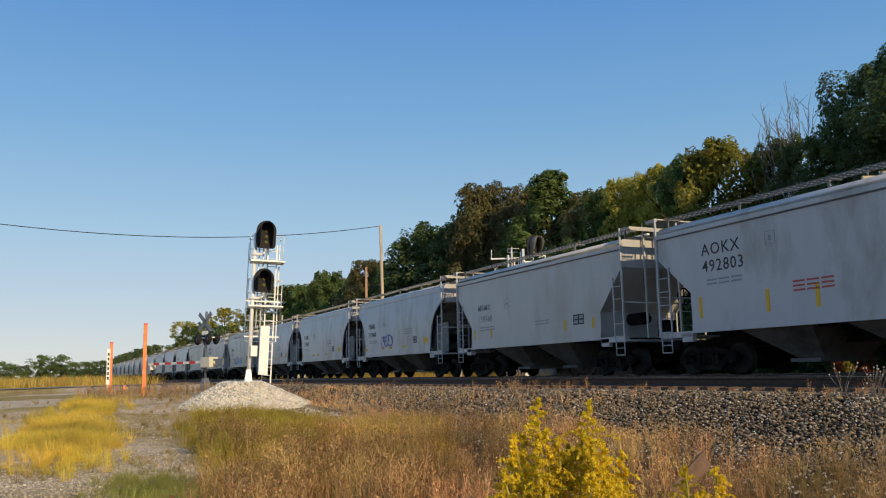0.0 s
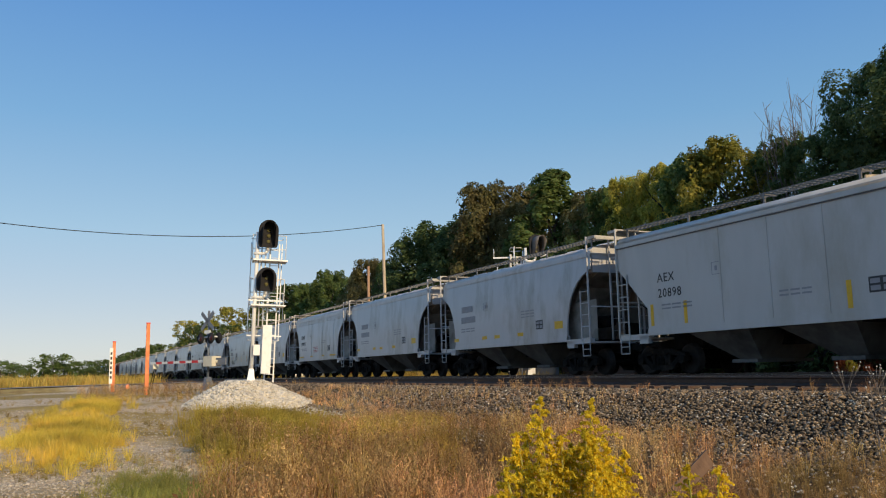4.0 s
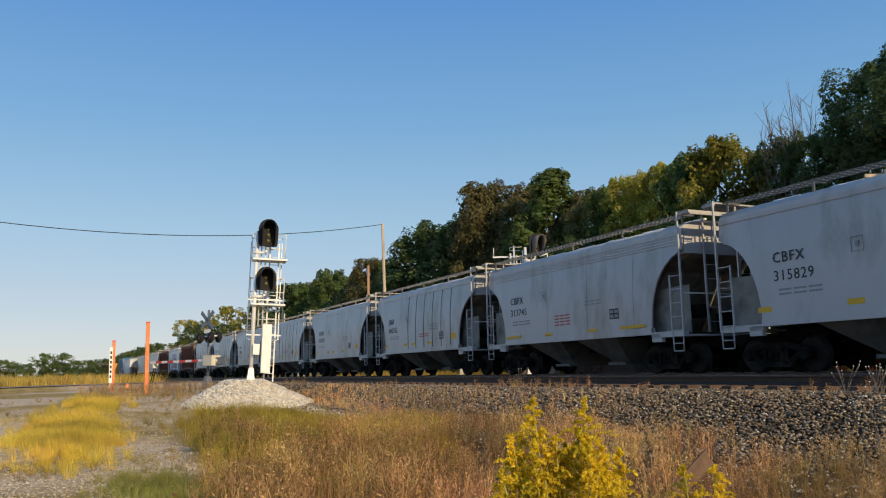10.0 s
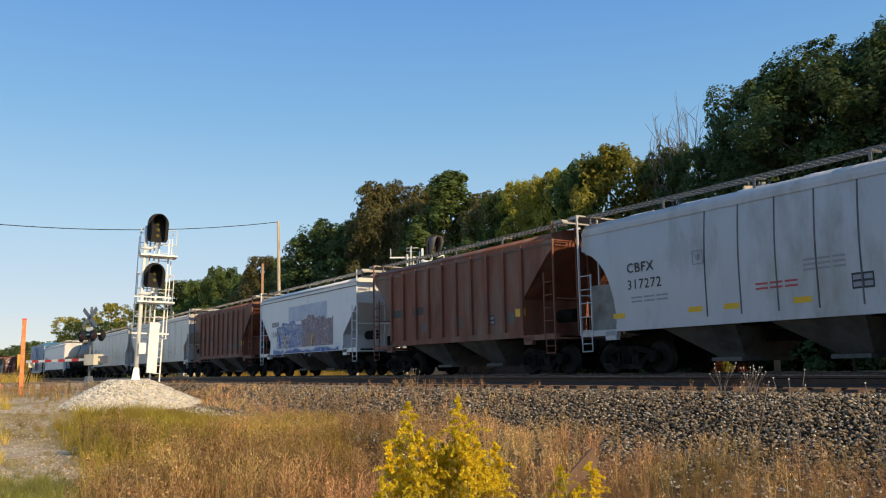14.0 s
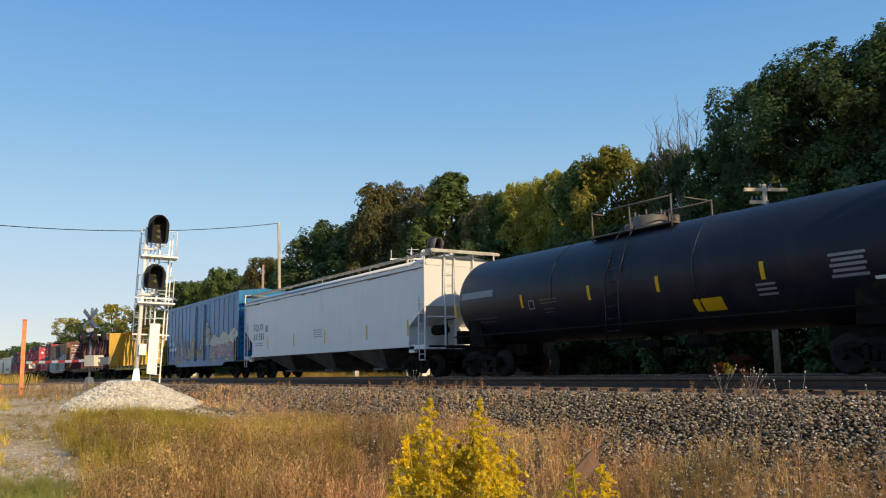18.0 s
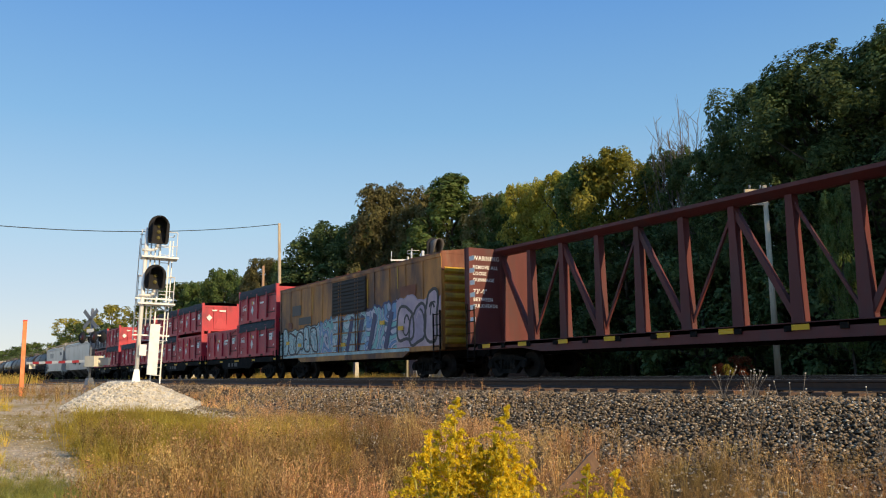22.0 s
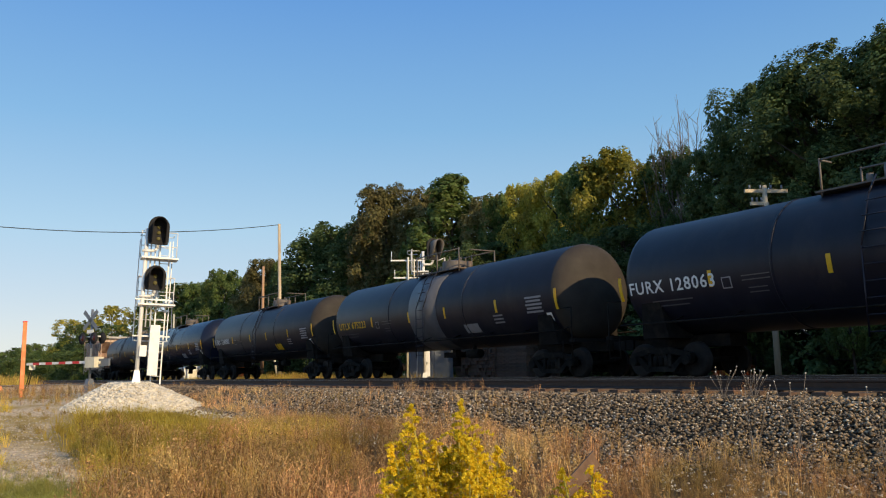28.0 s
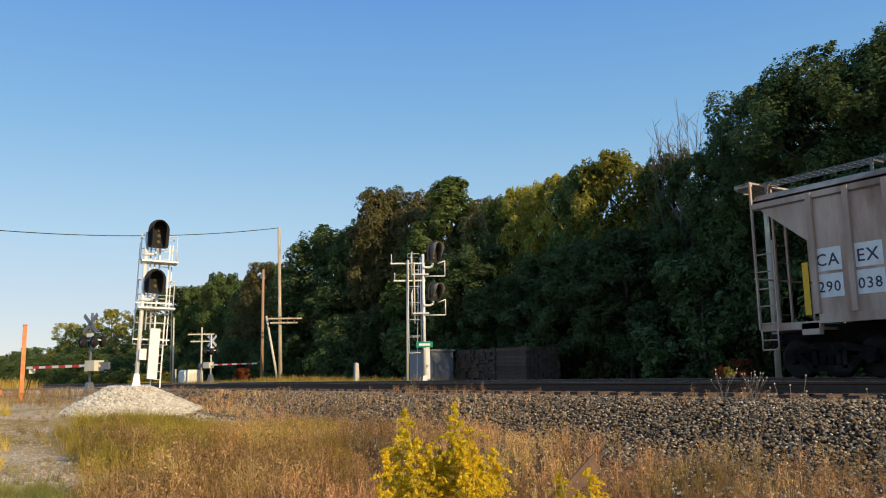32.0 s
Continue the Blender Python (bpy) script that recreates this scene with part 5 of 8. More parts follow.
KINDS = {"dark": (11, "leaf_dark", 3.6, 0.16, 0, "dark green broadleaf tree at the wood's edge"),
         "oak": (12, "leaf_dark", 4.3, 0.24, 0, "tall dark green oak with gaps in its crown"),
         "green": (13, "leaf_green", 3.4, 0.18, 0, "green broadleaf tree catching the evening sun"),
         "yellow": (14, "leaf_yellow", 3.3, 0.22, 0, "broadleaf tree with yellowing autumn leaves"),
         "russet": (15, "leaf_russet", 3.2, 0.2, 0, "broadleaf tree with russet autumn leaves"),
         "bush": (17, "leaf_dark", 2.3, 0.0, 0, "dense dark green shrub at the foot of the wood"),
         "scrub": (18, "leaf_yellow", 2.3, 0.0, 0, "low olive-yellow scrub bush in the grass"),
         "sumac": (19, "leaf_red", 2.2, 0.0, 0, "low sumac shrub with red leaves, also set for shrubs lit orange"),
         "thicket": (20, "leaf_green", 2.6, 0.0, 0, "dense green thicket at the edge of the field"),
         "spire": (16, "leaf_green", 3.3, 0.12, 1, "green tree with a pointed crown")}


def tree(kind, x, y, top, wide=1.0, fine=0):
    seed, leaf, width, low, tip, label = KINDS[kind]
    z = float(land(x, y))
    small = kind in ("bush", "scrub", "sumac", "thicket")
    tall = 5.0 if small else 13.0
    m = stretched(x, y, z, (x * 37 + y * 91) % 360, wide * (top - z) / tall, (top - z) / tall)
    key = kind + (("", "_fine", "_close")[fine] if not small else "")
    if key in protos:
        return copy_thing(protos[key], m)
    if small:
        return broadleaf(key, seed, leaf, 5.0, width, low, 30, 20, 0.085, label, tip, m, "shrub", 1.9)
    return broadleaf(key, seed, leaf, 13.0, width, low, (36, 74, 66)[fine], (10, 32, 80)[fine], (0.17, 0.108, 0.070)[fine], label, tip, m)


# the wood's edge: x, height of the top, kind, breadth
EDGE = [(9, 14.8, "oak", 1.1), (2.5, 14.6, "dark", 1.1), (-4, 14.6, "oak", 1.0), (-9.5, 14.0, "oak", 0.85), (-13.6, 14.8, "oak", 0.60), (-17.3, 14.9, "oak", 0.50), (-20.3, 14.5, "oak", 0.46), (-22.5, 14.7, "oak", 0.36), (-25.2, 12.0, "dark", 0.45),
        (-29.6, 13.4, "green", 0.36), (-32.3, 13.9, "yellow", 0.46), (-35.0, 14.6, "green", 0.60), (-38.0, 14.0, "yellow", 0.42), (-40.6, 13.9, "yellow", 0.48), (-43.0, 14.2, "green", 0.50), (-45.4, 14.0, "russet", 0.45),
        (-48.8, 16.0, "spire", 0.72), (-54.2, 16.3, "russet", 0.52), (-57.4, 17.1, "russet", 0.55), (-61.0, 14.6, "dark", 0.55), (-63.8, 15.1, "russet", 0.45), (-66.6, 14.7, "dark", 0.62), (-70.2, 14.2, "dark", 0.75),
        (-77.5, 12.4, "russet", 0.75), (-80.6, 14.2, "green", 0.45), (-85.0, 14.4, "russet", 0.60), (-90.0, 13.2, "russet", 0.70), (-95.0, 14.5, "green", 0.65), (-101.0, 16.0, "green", 0.80), (-107.0, 15.6, "green", 0.75), (-113.5, 15.5, "green", 0.80), (-119.0, 14.6, "dark", 0.80), (-124.5, 14.4, "green", 0.90)]
for x, top, kind, wide in EDGE:
    tree(kind, x, 31.3 + (x * 7.3 % 1.6), top, min(1.25, wide * 1.75), 2 if -27 < x < -8 else 1)
wood_rng = random.Random(21)
for row, (y, step, cut) in enumerate(((29.0, 3.0, 5.2), (36.0, 4.6, 1.1), (42.0, 6.0, 1.0))):
    x = 14.0
    while x > -128:
        near = min(EDGE, key=lambda e: abs(e[0] - x))[1]
        if row == 0:
            top = 1.0 + wood_rng.uniform(3.5, 7.5)
            kind = "bush"
            # dark-leaved trees added in front: their colour stands for the lower wood's shade
            if -46 < x < -26:
                tree("dark", x - 1.5, y + 0.6, near * (0.5 + 0.2 * (x * 0.37 % 1)), 1.0, 1)
        else:
            top = near - cut - wood_rng.uniform(0.2, 1.6)
            kind = wood_rng.choice(("dark", "dark", "oak", "green"))
        tree(kind, x + wood_rng.uniform(-1, 1), y + wood_rng.uniform(-1, 1), top, 1.0 if row == 0 else 1.1, int(x > -30))
        x -= step * wood_rng.uniform(0.8, 1.2)
# unseen trees added along the track behind the camera, to shade the wood's edge
for k in range(4):
    tree(("oak", "dark", "green")[k % 3], 15.5 + 6.0 * k, 31.5 + (k * 0.7 % 1.5), 15.0 + (k * 1.3 % 2), 1.2)
    tree("dark", 18.0 + 6.0 * k, 38.0, 14.5, 1.2)
    tree("bush", 14.0 + 6.0 * k, 29.0, 6.0, 1.3)
x = -131.0
while x > -520:
    tree(wood_rng.choice(("green", "dark", "green", "green", "yellow")), x, 31 + wood_rng.uniform(-1, 3), float(np.interp(-x, (130, 152, 165, 189, 207, 216, 237, 301, 420), (14.3, 14.9, 15.5, 17.8, 18.3, 15.2, 14.1, 16.6, 18.0))) + wood_rng.uniform(-1.2, 0.4), 1.1)
    if x > -330:
        tree(wood_rng.choice(("bush", "thicket", "thicket")), x - 4, 27 + wood_rng.uniform(-1, 2), 7.5 + wood_rng.uniform(-2, 2.5), 1.3)
    x -= wood_rng.uniform(7.5, 11.0) * (1 if x > -260 else 1.6)
bare_tree("bare", 5, 14.0, pose(-27.2, 31.8, 1.0))
copy_thing(protos["bare"], stretched(-28.9, 32.6, 1.2, 120, 0.9, 0.95))
for x, y, top in ((-73.0, 31.6, 13.9), (-71.6, 32.5, 13.2), (-74.8, 32.6, 12.9)):
    copy_thing(protos["bare"], stretched(x, y, 1.0, x * 50 % 360, 1.6, top / 14.0))
for x, y, top in ((-92, 25.5, 3.6), (-97, 24.5, 3.0), (-103, 26, 4.4), (-84, 26, 2.6), (-112, 25, 4.0), (-122, 26, 4.6), (-74, 26.5, 2.3), (-135, 25, 4.5), (-150, 26, 5), (-58, 26.8, 2.2), (-13.5, 24.5, 2.6), (-11.0, 25.0, 3.2)):
    tree("scrub", x, y, top, 1.1)
# the two at x -21 and -22 take red leaves for low orange sunlight
for x, y, top in ((-72.4, 24.4, 2.7), (-74.6, 24.6, 2.5), (-20.8, 26.6, 4.2), (-22.0, 27.0, 3.2)):
    tree("sumac", x, y, top, 1.1)
for k in range(22):
    tree("bush", 4 - 3.0 * k, 45.0 + (k * 0.7 % 2), 7.5, 1.4)
for k in range(52):
    tree("bush", 6 - 5.2 * k / 2, (34.0 if k % 2 else 39.0) + (k * 0.37 % 1), 5.0 + (k * 1.7 % 3), 1.3)
# trees and scrub out on the field beyond the road
for x, y, top, kind, wide in ((-160, 0.0, 6.9, "thicket", 1.15), (-163, 1.6, 5.2, "thicket", 1.2), (-158, -1.6, 5.0, "thicket", 1.0), (-166, 3.4, 4.0, "thicket", 1.1),
                              (-200, -10.5, 6.6, "thicket", 1.3), (-204, -7.6, 5.6, "thicket", 1.2), (-198, -5.2, 4.2, "thicket", 1.2), (-206, -13.5, 7.2, "thicket", 1.3), (-210, -17.5, 7.0, "thicket", 1.3), (-215, -22, 8.0, "thicket", 1.4), (-220, -27, 8.5, "thicket", 1.4),
                              (-230, 9, 5.0, "thicket", 1.4), (-300, 9, 8.5, "thicket", 1.4), (-320, 15, 9.5, "thicket", 1.4), (-280, 21, 9.0, "thicket", 1.4)):
    tree(kind, x, y, top, wide)

# ---- railway signals and the crossing ----


def light_head(t, at, up=0.62, down=0.46, lenses=(0.20, -0.02, -0.24), name="signal_head"):
    """A hooded head on a round-topped backing that faces +x."""
    x, y, z = at
    n = 14
    ring = [(0.38 * math.cos(math.pi * i / n), up - 0.41 + 0.41 * math.sin(math.pi * i / n)) for i in range(n + 1)]
    ring += [(-0.37, -down + 0.12), (-0.34, -down + 0.03), (-0.28, -down), (0.28, -down), (0.34, -down + 0.03), (0.37, -down + 0.12)]
    h = part(name, Build().along([(y + p, z + q) for p, q in ring], x - 0.03, x + 0.03), "signal_black", t, "black round-topped signal backing")
    k = 12
    v = []
    for far in (0, 1):
        for i in range(k + 1):
            a = math.pi * i / k
            v.append((x + 0.03 + far * 0.58, y + 0.25 * math.cos(a), z + up - 0.38 + 0.27 * math.sin(a)))
        v += [(x + 0.03 + far * 0.40, y - 0.25, z - down * 0.2), (x + 0.03 + far * 0.17, y - 0.25, z - down + 0.07)]
        v += [(x + 0.03 + far * 0.17, y + 0.25, z - down + 0.07), (x + 0.03 + far * 0.40, y + 0.25, z - down * 0.2)]
    m_ = k + 5
    faces = [(i, i + 1, m_ + i + 1, m_ + i) for i in range(k + 2)] + [(k + 3, k + 4, m_ + k + 4, m_ + k + 3), (k + 4, 0, m_, m_ + k + 4)]
    hd = part("hood", Build().add(v, faces, True), "signal_black", h, "deep black hood")
    solid = hd.modifiers.new("sheet", "SOLIDIFY")
    solid.thickness = 0.02
    for dz in lenses:
        part("lens", Build().spin([(0, 0.075), (0.02, 0.07), (0.04, 0.045), (0.048, 0.0)], 14, "x", (x + 0.035, y, z + dz)), "lens_glass", h, "unlit signal lens")
    part("bracket", Build().path([(x - 0.05, y, z - 0.3), (x - 0.08, y, z - down - 0.14), (x - 0.14, y - 0.10, z - down - 0.22), (x - 0.14, y - 0.52, z - down - 0.24)], 0.055, 8), "signal_white", h)
    part("lamp_case", Build().box(x - 0.22, y - 0.14, z - 0.35, x - 0.03, y + 0.14, z + 0.3), "signal_black", h)
    return h


def signal_mast(m, height, heads, label):
    """A white signal mast with a ladder, service platforms and a case; it faces +x."""
    t = thing("railway_signal", m, label, "railway signal", "signals")
    part("mast", Build().rod((0, 0, 0.25), (0, 0, height), 0.075, 12), "signal_white", t, "white tubular mast")
    part("mast_base", Build().hull([(-0.15, -0.15, 0), (0.15, -0.15, 0), (0.15, 0.15, 0), (-0.15, 0.15, 0)], [(-0.085, -0.085, 0.5), (0.085, -0.085, 0.5), (0.085, 0.085, 0.5), (-0.085, 0.085, 0.5)]), "signal_white", t, "flared white base")
    lad = Build()
    for y in (0.52, 0.86):
        lad.beam((-0.35, y, 0.0), (-0.20, y, height - 0.4), 0.05, 0.03)
    z = 0.3
    while z < height - 0.5:
        lad.rod((-0.35 + 0.15 * z / height, 0.52, z), (-0.35 + 0.15 * z / height, 0.86, z), 0.014, 5)
        z += 0.30
    part("ladder", lad, "signal_white", t)
    cage = Build()
    for y in (-0.18, 1.02):
        cage.beam((-0.75, y, 1.6), (-0.75, y, height - 0.3), 0.035, 0.035)
    z = 1.6
    while z < height:
        cage.path([(-0.2, -0.15, z), (-0.75, -0.18, z), (-0.75, 1.02, z), (-0.2, 1.0, z)], 0.016, 5)
        z += 0.8
    part("ladder_cage", cage, "signal_white", t)
    for y in (0.18, 0.34):
        part("conduit", Build().rod((-0.12, y, 2.1), (-0.12, y, height - 0.1), 0.028, 7), "signal_white", t)
    for z in heads:
        p = Build().box(-0.55, -0.15, z - 0.98, 0.25, 1.15, z - 0.92)
        for y in (-0.15, 0.5, 1.15):
            p.rod((-0.55, y, z - 0.92), (-0.55, y, z + 0.15), 0.018, 5)
        p.rod((-0.55, -0.15, z + 0.15), (-0.55, 1.15, z + 0.15), 0.018, 5).rod((-0.55, -0.15, z - 0.4), (-0.55, 1.15, z - 0.4), 0.018, 5)
        part("service_platform", p, "signal_white", t, "small railed platform")
        if z == heads[0]:
            light_head(t, (0.22, 0.38, z))
        else:
            light_head(t, (0.22, 0.38, z), 0.50, 0.42, (0.08, -0.16))
    for z in (1.75, 3.1):
        part("brace", Build().beam((0, -0.25, z), (0, 1.05, z), 0.06, 0.05), "signal_white", t)
    part("equipment_case", Build().box(-0.05, 0.34, 0.32, 0.28, 0.68, 2.15), "signal_white", t, "tall white case")
    part("junction_box", Build().box(0.05, 0.02, 1.0, 0.25, 0.26, 1.4), "signal_white", t)
    return t


signal_mast(pose(-31.5, 6.72, 1.36, -2.2, 0, -8), 5.75, (5.60, 3.86), "white railway signal mast with two hooded black heads")
far_signal = signal_mast(pose(-34.2, 20.6, 1.08, 0, 0, 62), 6.4, (6.35, 4.45), "white railway signal mast with dark hooded heads beside the far track")
for ob in far_signal.children_recursive:
    if ob.name.startswith("hood"):
        ob.data.materials[0] = M["hood_grey"]
        ob["label"] = "weathered grey hood"
for ob in far_signal.children:
    if ob.name.startswith("signal_head"):
        ob.matrix_basis = Matrix.Translation((0.5, -0.03, 0.08)) @ Matrix.Rotation(radians(-60), 4, "Z") @ Matrix.Translation((-0.22, -0.38, 0)) @ ob.matrix_basis
part("cross_arm", Build().beam((0.1, 0, 5.95), (-1.6, 0, 5.95), 0.07, 0.07).beam((0.1, 0, 5.1), (-1.45, 0, 5.1), 0.07, 0.07).rod((-1.55, 0, 5.95), (-1.55, 0, 6.4), 0.02, 5).rod((-1.4, 0, 5.1), (-1.4, 0, 5.5), 0.02, 5), "signal_white", far_signal, "white side arms")
for z in (5.3, 3.4):
    part("platform_rail", Build().path([(0.05, -0.1, z), (1.05, -0.1, z), (1.05, -0.1, z + 0.75), (0.7, -0.1, z + 0.62)], 0.03, 6), "signal_white", far_signal)
part("side_pole", Build().rod((-0.85, -0.1, 0), (-0.75, -0.1, 6.1), 0.06, 8).rod((-0.45, -0.1, 3.0), (-0.45, -0.1, 6.0), 0.035, 8), "cream_paint", far_signal)
part("name_sign", Build().box(-0.4, -0.11, 1.85, 0.4, -0.08, 2.12), "green_sign", far_signal, "green name sign")
part("sign_letter_bar", Build().box(-0.27, -0.118, 1.93, 0.27, -0.11, 2.04), "white_mark", far_signal)

case = thing("equipment_cabinet", (-39.0, 24.2, 1.02), "grey steel equipment cabinet behind the far signal", "cabinet")
part("body", Build().box(-1.7, -0.7, 0.05, 0.7, 0.7, 1.85), "steel_grey", case)
part("roof", Build().box(-1.8, -0.8, 1.85, 0.8, 0.8, 1.97), "steel_grey", case)
part("door", Build().box(0.7, -0.5, 0.15, 0.73, 0.5, 1.75), "steel_grey", case)
part("plinth", Build().box(-1.7, -0.7, -0.1, 0.7, 0.7, 0.05), "concrete", case)
stack_rng = random.Random(3)
stack = thing("tie_stack", (-34.4, 26.4, 1.0), "dark stack of old wooden railway ties", "tie stack")
tie_me = Build().box(-0.12, -1.25, -0.09, 0.12, 1.25, 0.09).mesh("tie", "tie_wood")
for level in range(10):
    for k in range(14):
        part("tie", tie_me, None, stack, at=pose(-3.9 + 0.26 * k + stack_rng.uniform(-0.02, 0.02), stack_rng.uniform(-0.08, 0.08), 0.11 + 0.19 * level, 0, 0, stack_rng.uniform(-1, 1)))
    for k in range(8):
        part("tie", tie_me, None, stack, at=pose(0.85 + stack_rng.uniform(-0.05, 0.05), -1.0 + 0.27 * k, 0.11 + 0.19 * level, 0, 0, 90 + stack_rng.uniform(-1, 1)))


def crossing_signal(m, arm_turn, arm_len, label, board="signal_white"):
    t = thing("crossing_signal", m, label, "crossing signal", "road crossing signals")
    part("mast", Build().rod((0, 0, 0.3), (0, 0, 4.2), 0.065, 10), board, t)
    part("mast_base", Build().hull([(-0.25, -0.25, 0), (0.25, -0.25, 0), (0.25, 0.25, 0), (-0.25, 0.25, 0)], [(-0.12, -0.12, 0.7), (0.12, -0.12, 0.7), (0.12, 0.12, 0.7), (-0.12, 0.12, 0.7)]), "steel_grey", t)
    cb = Build()
    for s in (-1, 1):
        cb.beam((0.09, -0.55 * s, 3.2), (0.09, 0.55 * s, 4.1), 0.02, 0.22)
    part("crossbuck", cb, board, t, "crossbuck boards")
    part("track_sign", Build().box(0.07, -0.28, 2.98, 0.09, 0.28, 3.16), "signal_white", t, "small white sign under the crossbuck")
    part("light_arm", Build().rod((0, -0.55, 2.8), (0, 0.75, 2.8), 0.04, 8), "signal_white", t)
    for y, d in ((-0.5, 1), (0.45, 1), (-0.1, -1), (0.8, -1)):
        part("flasher", Build().spin([(-0.08, 0.0), (-0.08, 0.16), (0.04, 0.17), (0.05, 0.30), (0.06, 0.30), (0.06, 0.0)], 16, "x", (d * 0.12, y, 2.72)), "signal_black", t, "black flasher lamp")
        part("lens", Build().spin([(0, 0.14), (0.02, 0.12), (0.03, 0)] if d > 0 else [(0, 0.14), (-0.02, 0.12), (-0.03, 0)], 14, "x", (d * 0.19, y, 2.72)), red_lamp, t, "dull red lens")
    part("gate_machine", Build().box(-0.25, -0.02, 1.25, 0.3, 0.75, 1.78).rod((0, -0.2, 1.5), (0, 0.9, 1.5), 0.09, 10), "cream_paint", t, "cream gate machine")
    part("counterweight", Build().box(-0.05, 0.75, 1.32, 0.05, 1.55, 1.68), "steel_grey", t)
    n = 9
    for i in range(n):
        a, b = 0.3 + arm_len * i / n, 0.3 + arm_len * (i + 1) / n
        g = part("gate_arm", Build().box(-0.03, -b, 1.47, 0.03, -a, 1.60), "red_stripe" if i % 2 else "signal_white", t, "red stripe of the lowered gate arm" if i % 2 else "white stripe of the lowered gate arm", at=pose(0, 0, 0, 0, 0, arm_turn))
    return t


crossing_signal(pose(-45.0, 7.35, float(land(-45, 7.35)) - 0.02, 0, 0, -65), 0, 5.3, "road crossing signal with crossbuck and lowered striped gate", "steel_grey")
crossing_signal(pose(-73.4, 22.0, 1.35, 0, 0, 115), 0, 5.4, "far road crossing signal with crossbuck and lowered gate")
rest = thing("gate_rest", (-49.9, 5.05, float(land(-49.9, 5.05))), "thin dark leaning stand under the gate's tip", "stand")
part("prop", Build().rod((0, -0.15, 0), (0.05, 0.12, 1.25), 0.025, 6), "black_iron", rest)
part("prop", Build().rod((0, -0.02, 0), (0.05, 0.2, 1.25), 0.025, 6), "black_iron", rest)
part("tip_plate", Build().box(-0.03, 0.02, 1.2, 0.12, 0.32, 1.5), "cream_paint", rest)

for x, y, top in ((-40.0, 3.82, 4.07), (-48.0, 2.87, 3.55)):
    z = float(land(x, y)) - 0.1
    p = thing("marker_post", (x, y, z), "tall faded orange plastic marker post in the dry grass", "marker post", "orange posts")
    part("post", Build().along([(-0.09, 0), (-0.09, 0), (0.09, 0), (0.09, 0)], 0, 0.01) if False else Build().hull([(-0.05, -0.085, 0), (0.05, -0.085, 0), (0.05, 0.085, 0), (-0.05, 0.085, 0)], [(-0.05, -0.08, top - z), (0.05, -0.08, top - z), (0.05, 0.08, top - z), (-0.05, 0.08, top - z)]), "orange_post", p)
    part("cap", Build().box(-0.06, -0.09, top - z, 0.06, 0.09, top - z + 0.05), "red_stripe", p)
sign = thing("sign_board", (-47.0, 2.68, float(land(-47, 2.7)) - 0.05), "narrow white upright sign with dark lettering beside the orange post", "sign")
part("board", Build().box(-0.02, -0.07, 0.5, 0.02, 0.09, 2.35), "signal_white", sign)
part("stake", Build().box(-0.06, -0.04, 0, -0.02, 0.04, 2.0), "pole_wood", sign)
for k in range(6):
    part("lettering_bar", Build().box(0.02, -0.035, 0.75 + 0.25 * k, 0.026, 0.055, 0.9 + 0.25 * k), "dark_mark", sign)
drum = thing("traffic_drum", (-52.0, 3.9, float(land(-52, 3.9))), "low orange plastic barrier lying by the road", "barrier")
part("body", Build().hull([(-0.25, -0.14, 0), (0.25, -0.14, 0), (0.25, 0.14, 0), (-0.25, 0.14, 0)], [(-0.18, -0.07, 0.24), (0.18, -0.07, 0.24), (0.18, 0.07, 0.24), (-0.18, 0.07, 0.24)]), "orange_post", drum)

hut = thing("relay_hut", (-80.5, 22.2, 1.05), "small white equipment hut with a pitched lid", "hut")
part("walls", Build().box(-0.95, -0.9, 0, 0.95, 0.9, 1.3), "signal_white", hut)
part("lid", Build().along([(-0.95, 1.3), (-0.7, 1.5), (0.7, 1.5), (0.95, 1.3)], -1.0, 1.0), "signal_white", hut)
part("door", Build().box(0.95, -0.4, 0.1, 0.97, 0.4, 1.15), "cream_paint", hut)
part("vent_pipe", Build().rod((-0.9, -1.2, -0.05), (-0.9, -1.2, 1.6), 0.08, 8), "concrete", hut)


def plain_pole(x, y, z, top, r, mat, label, lean=(0, 0), arms=()):
    p = thing("utility_pole", (x, y, z), label, "utility pole", "poles")
    part("shaft", Build().rod((0, 0, -0.3), (lean[0], lean[1], top - z), r, 10, r * 0.7), mat, p)
    for h, a, b in arms:
        part("cross_arm", Build().beam((a * 0.5, a, h - z), (b * 0.5, b, h - z), 0.1, 0.12), mat, p)
        for k in range(4):
            f = a + (b - a) * (k + 0.5) / 4
            part("insulator", Build().rod((f * 0.5, f, h - z + 0.06), (f * 0.5, f, h - z + 0.22), 0.035, 6), "steel_grey", p)
    return p


plain_pole(-64.3, 25.0, 1.02, 14.2, 0.17, "pole_wood", "tall weathered wooden utility pole carrying a cable", (-0.7, 0.0), ((6.45, -1.0, 1.5), (6.1, -0.8, 1.2)))
plain_pole(-67.0, 24.4, 1.02, 10.8, 0.15, "brown_pole", "shorter bare brown wooden pole beside the tall one")
plain_pole(-64.6, 25.0, 1.02, 6.7, 0.12, "cream_paint", "pale leaning stub pole", (-0.7, -0.9))
plain_pole(-87.3, 22.0, 1.0, 10.3, 0.055, "steel_grey", "thin grey metal aerial pole", (-0.3, 0))
plain_pole(-86.3, 22.0, 1.0, 8.0, 0.10, "cream_paint", "pale metal pole by the crossing", (-0.3, 0))
plain_pole(-76.4, 22.0, 1.2, 6.4, 0.10, "cream_paint", "short line pole with two cross arms", (0, 0), ((5.75, -1.1, 1.0), (5.1, -0.9, 1.0)))
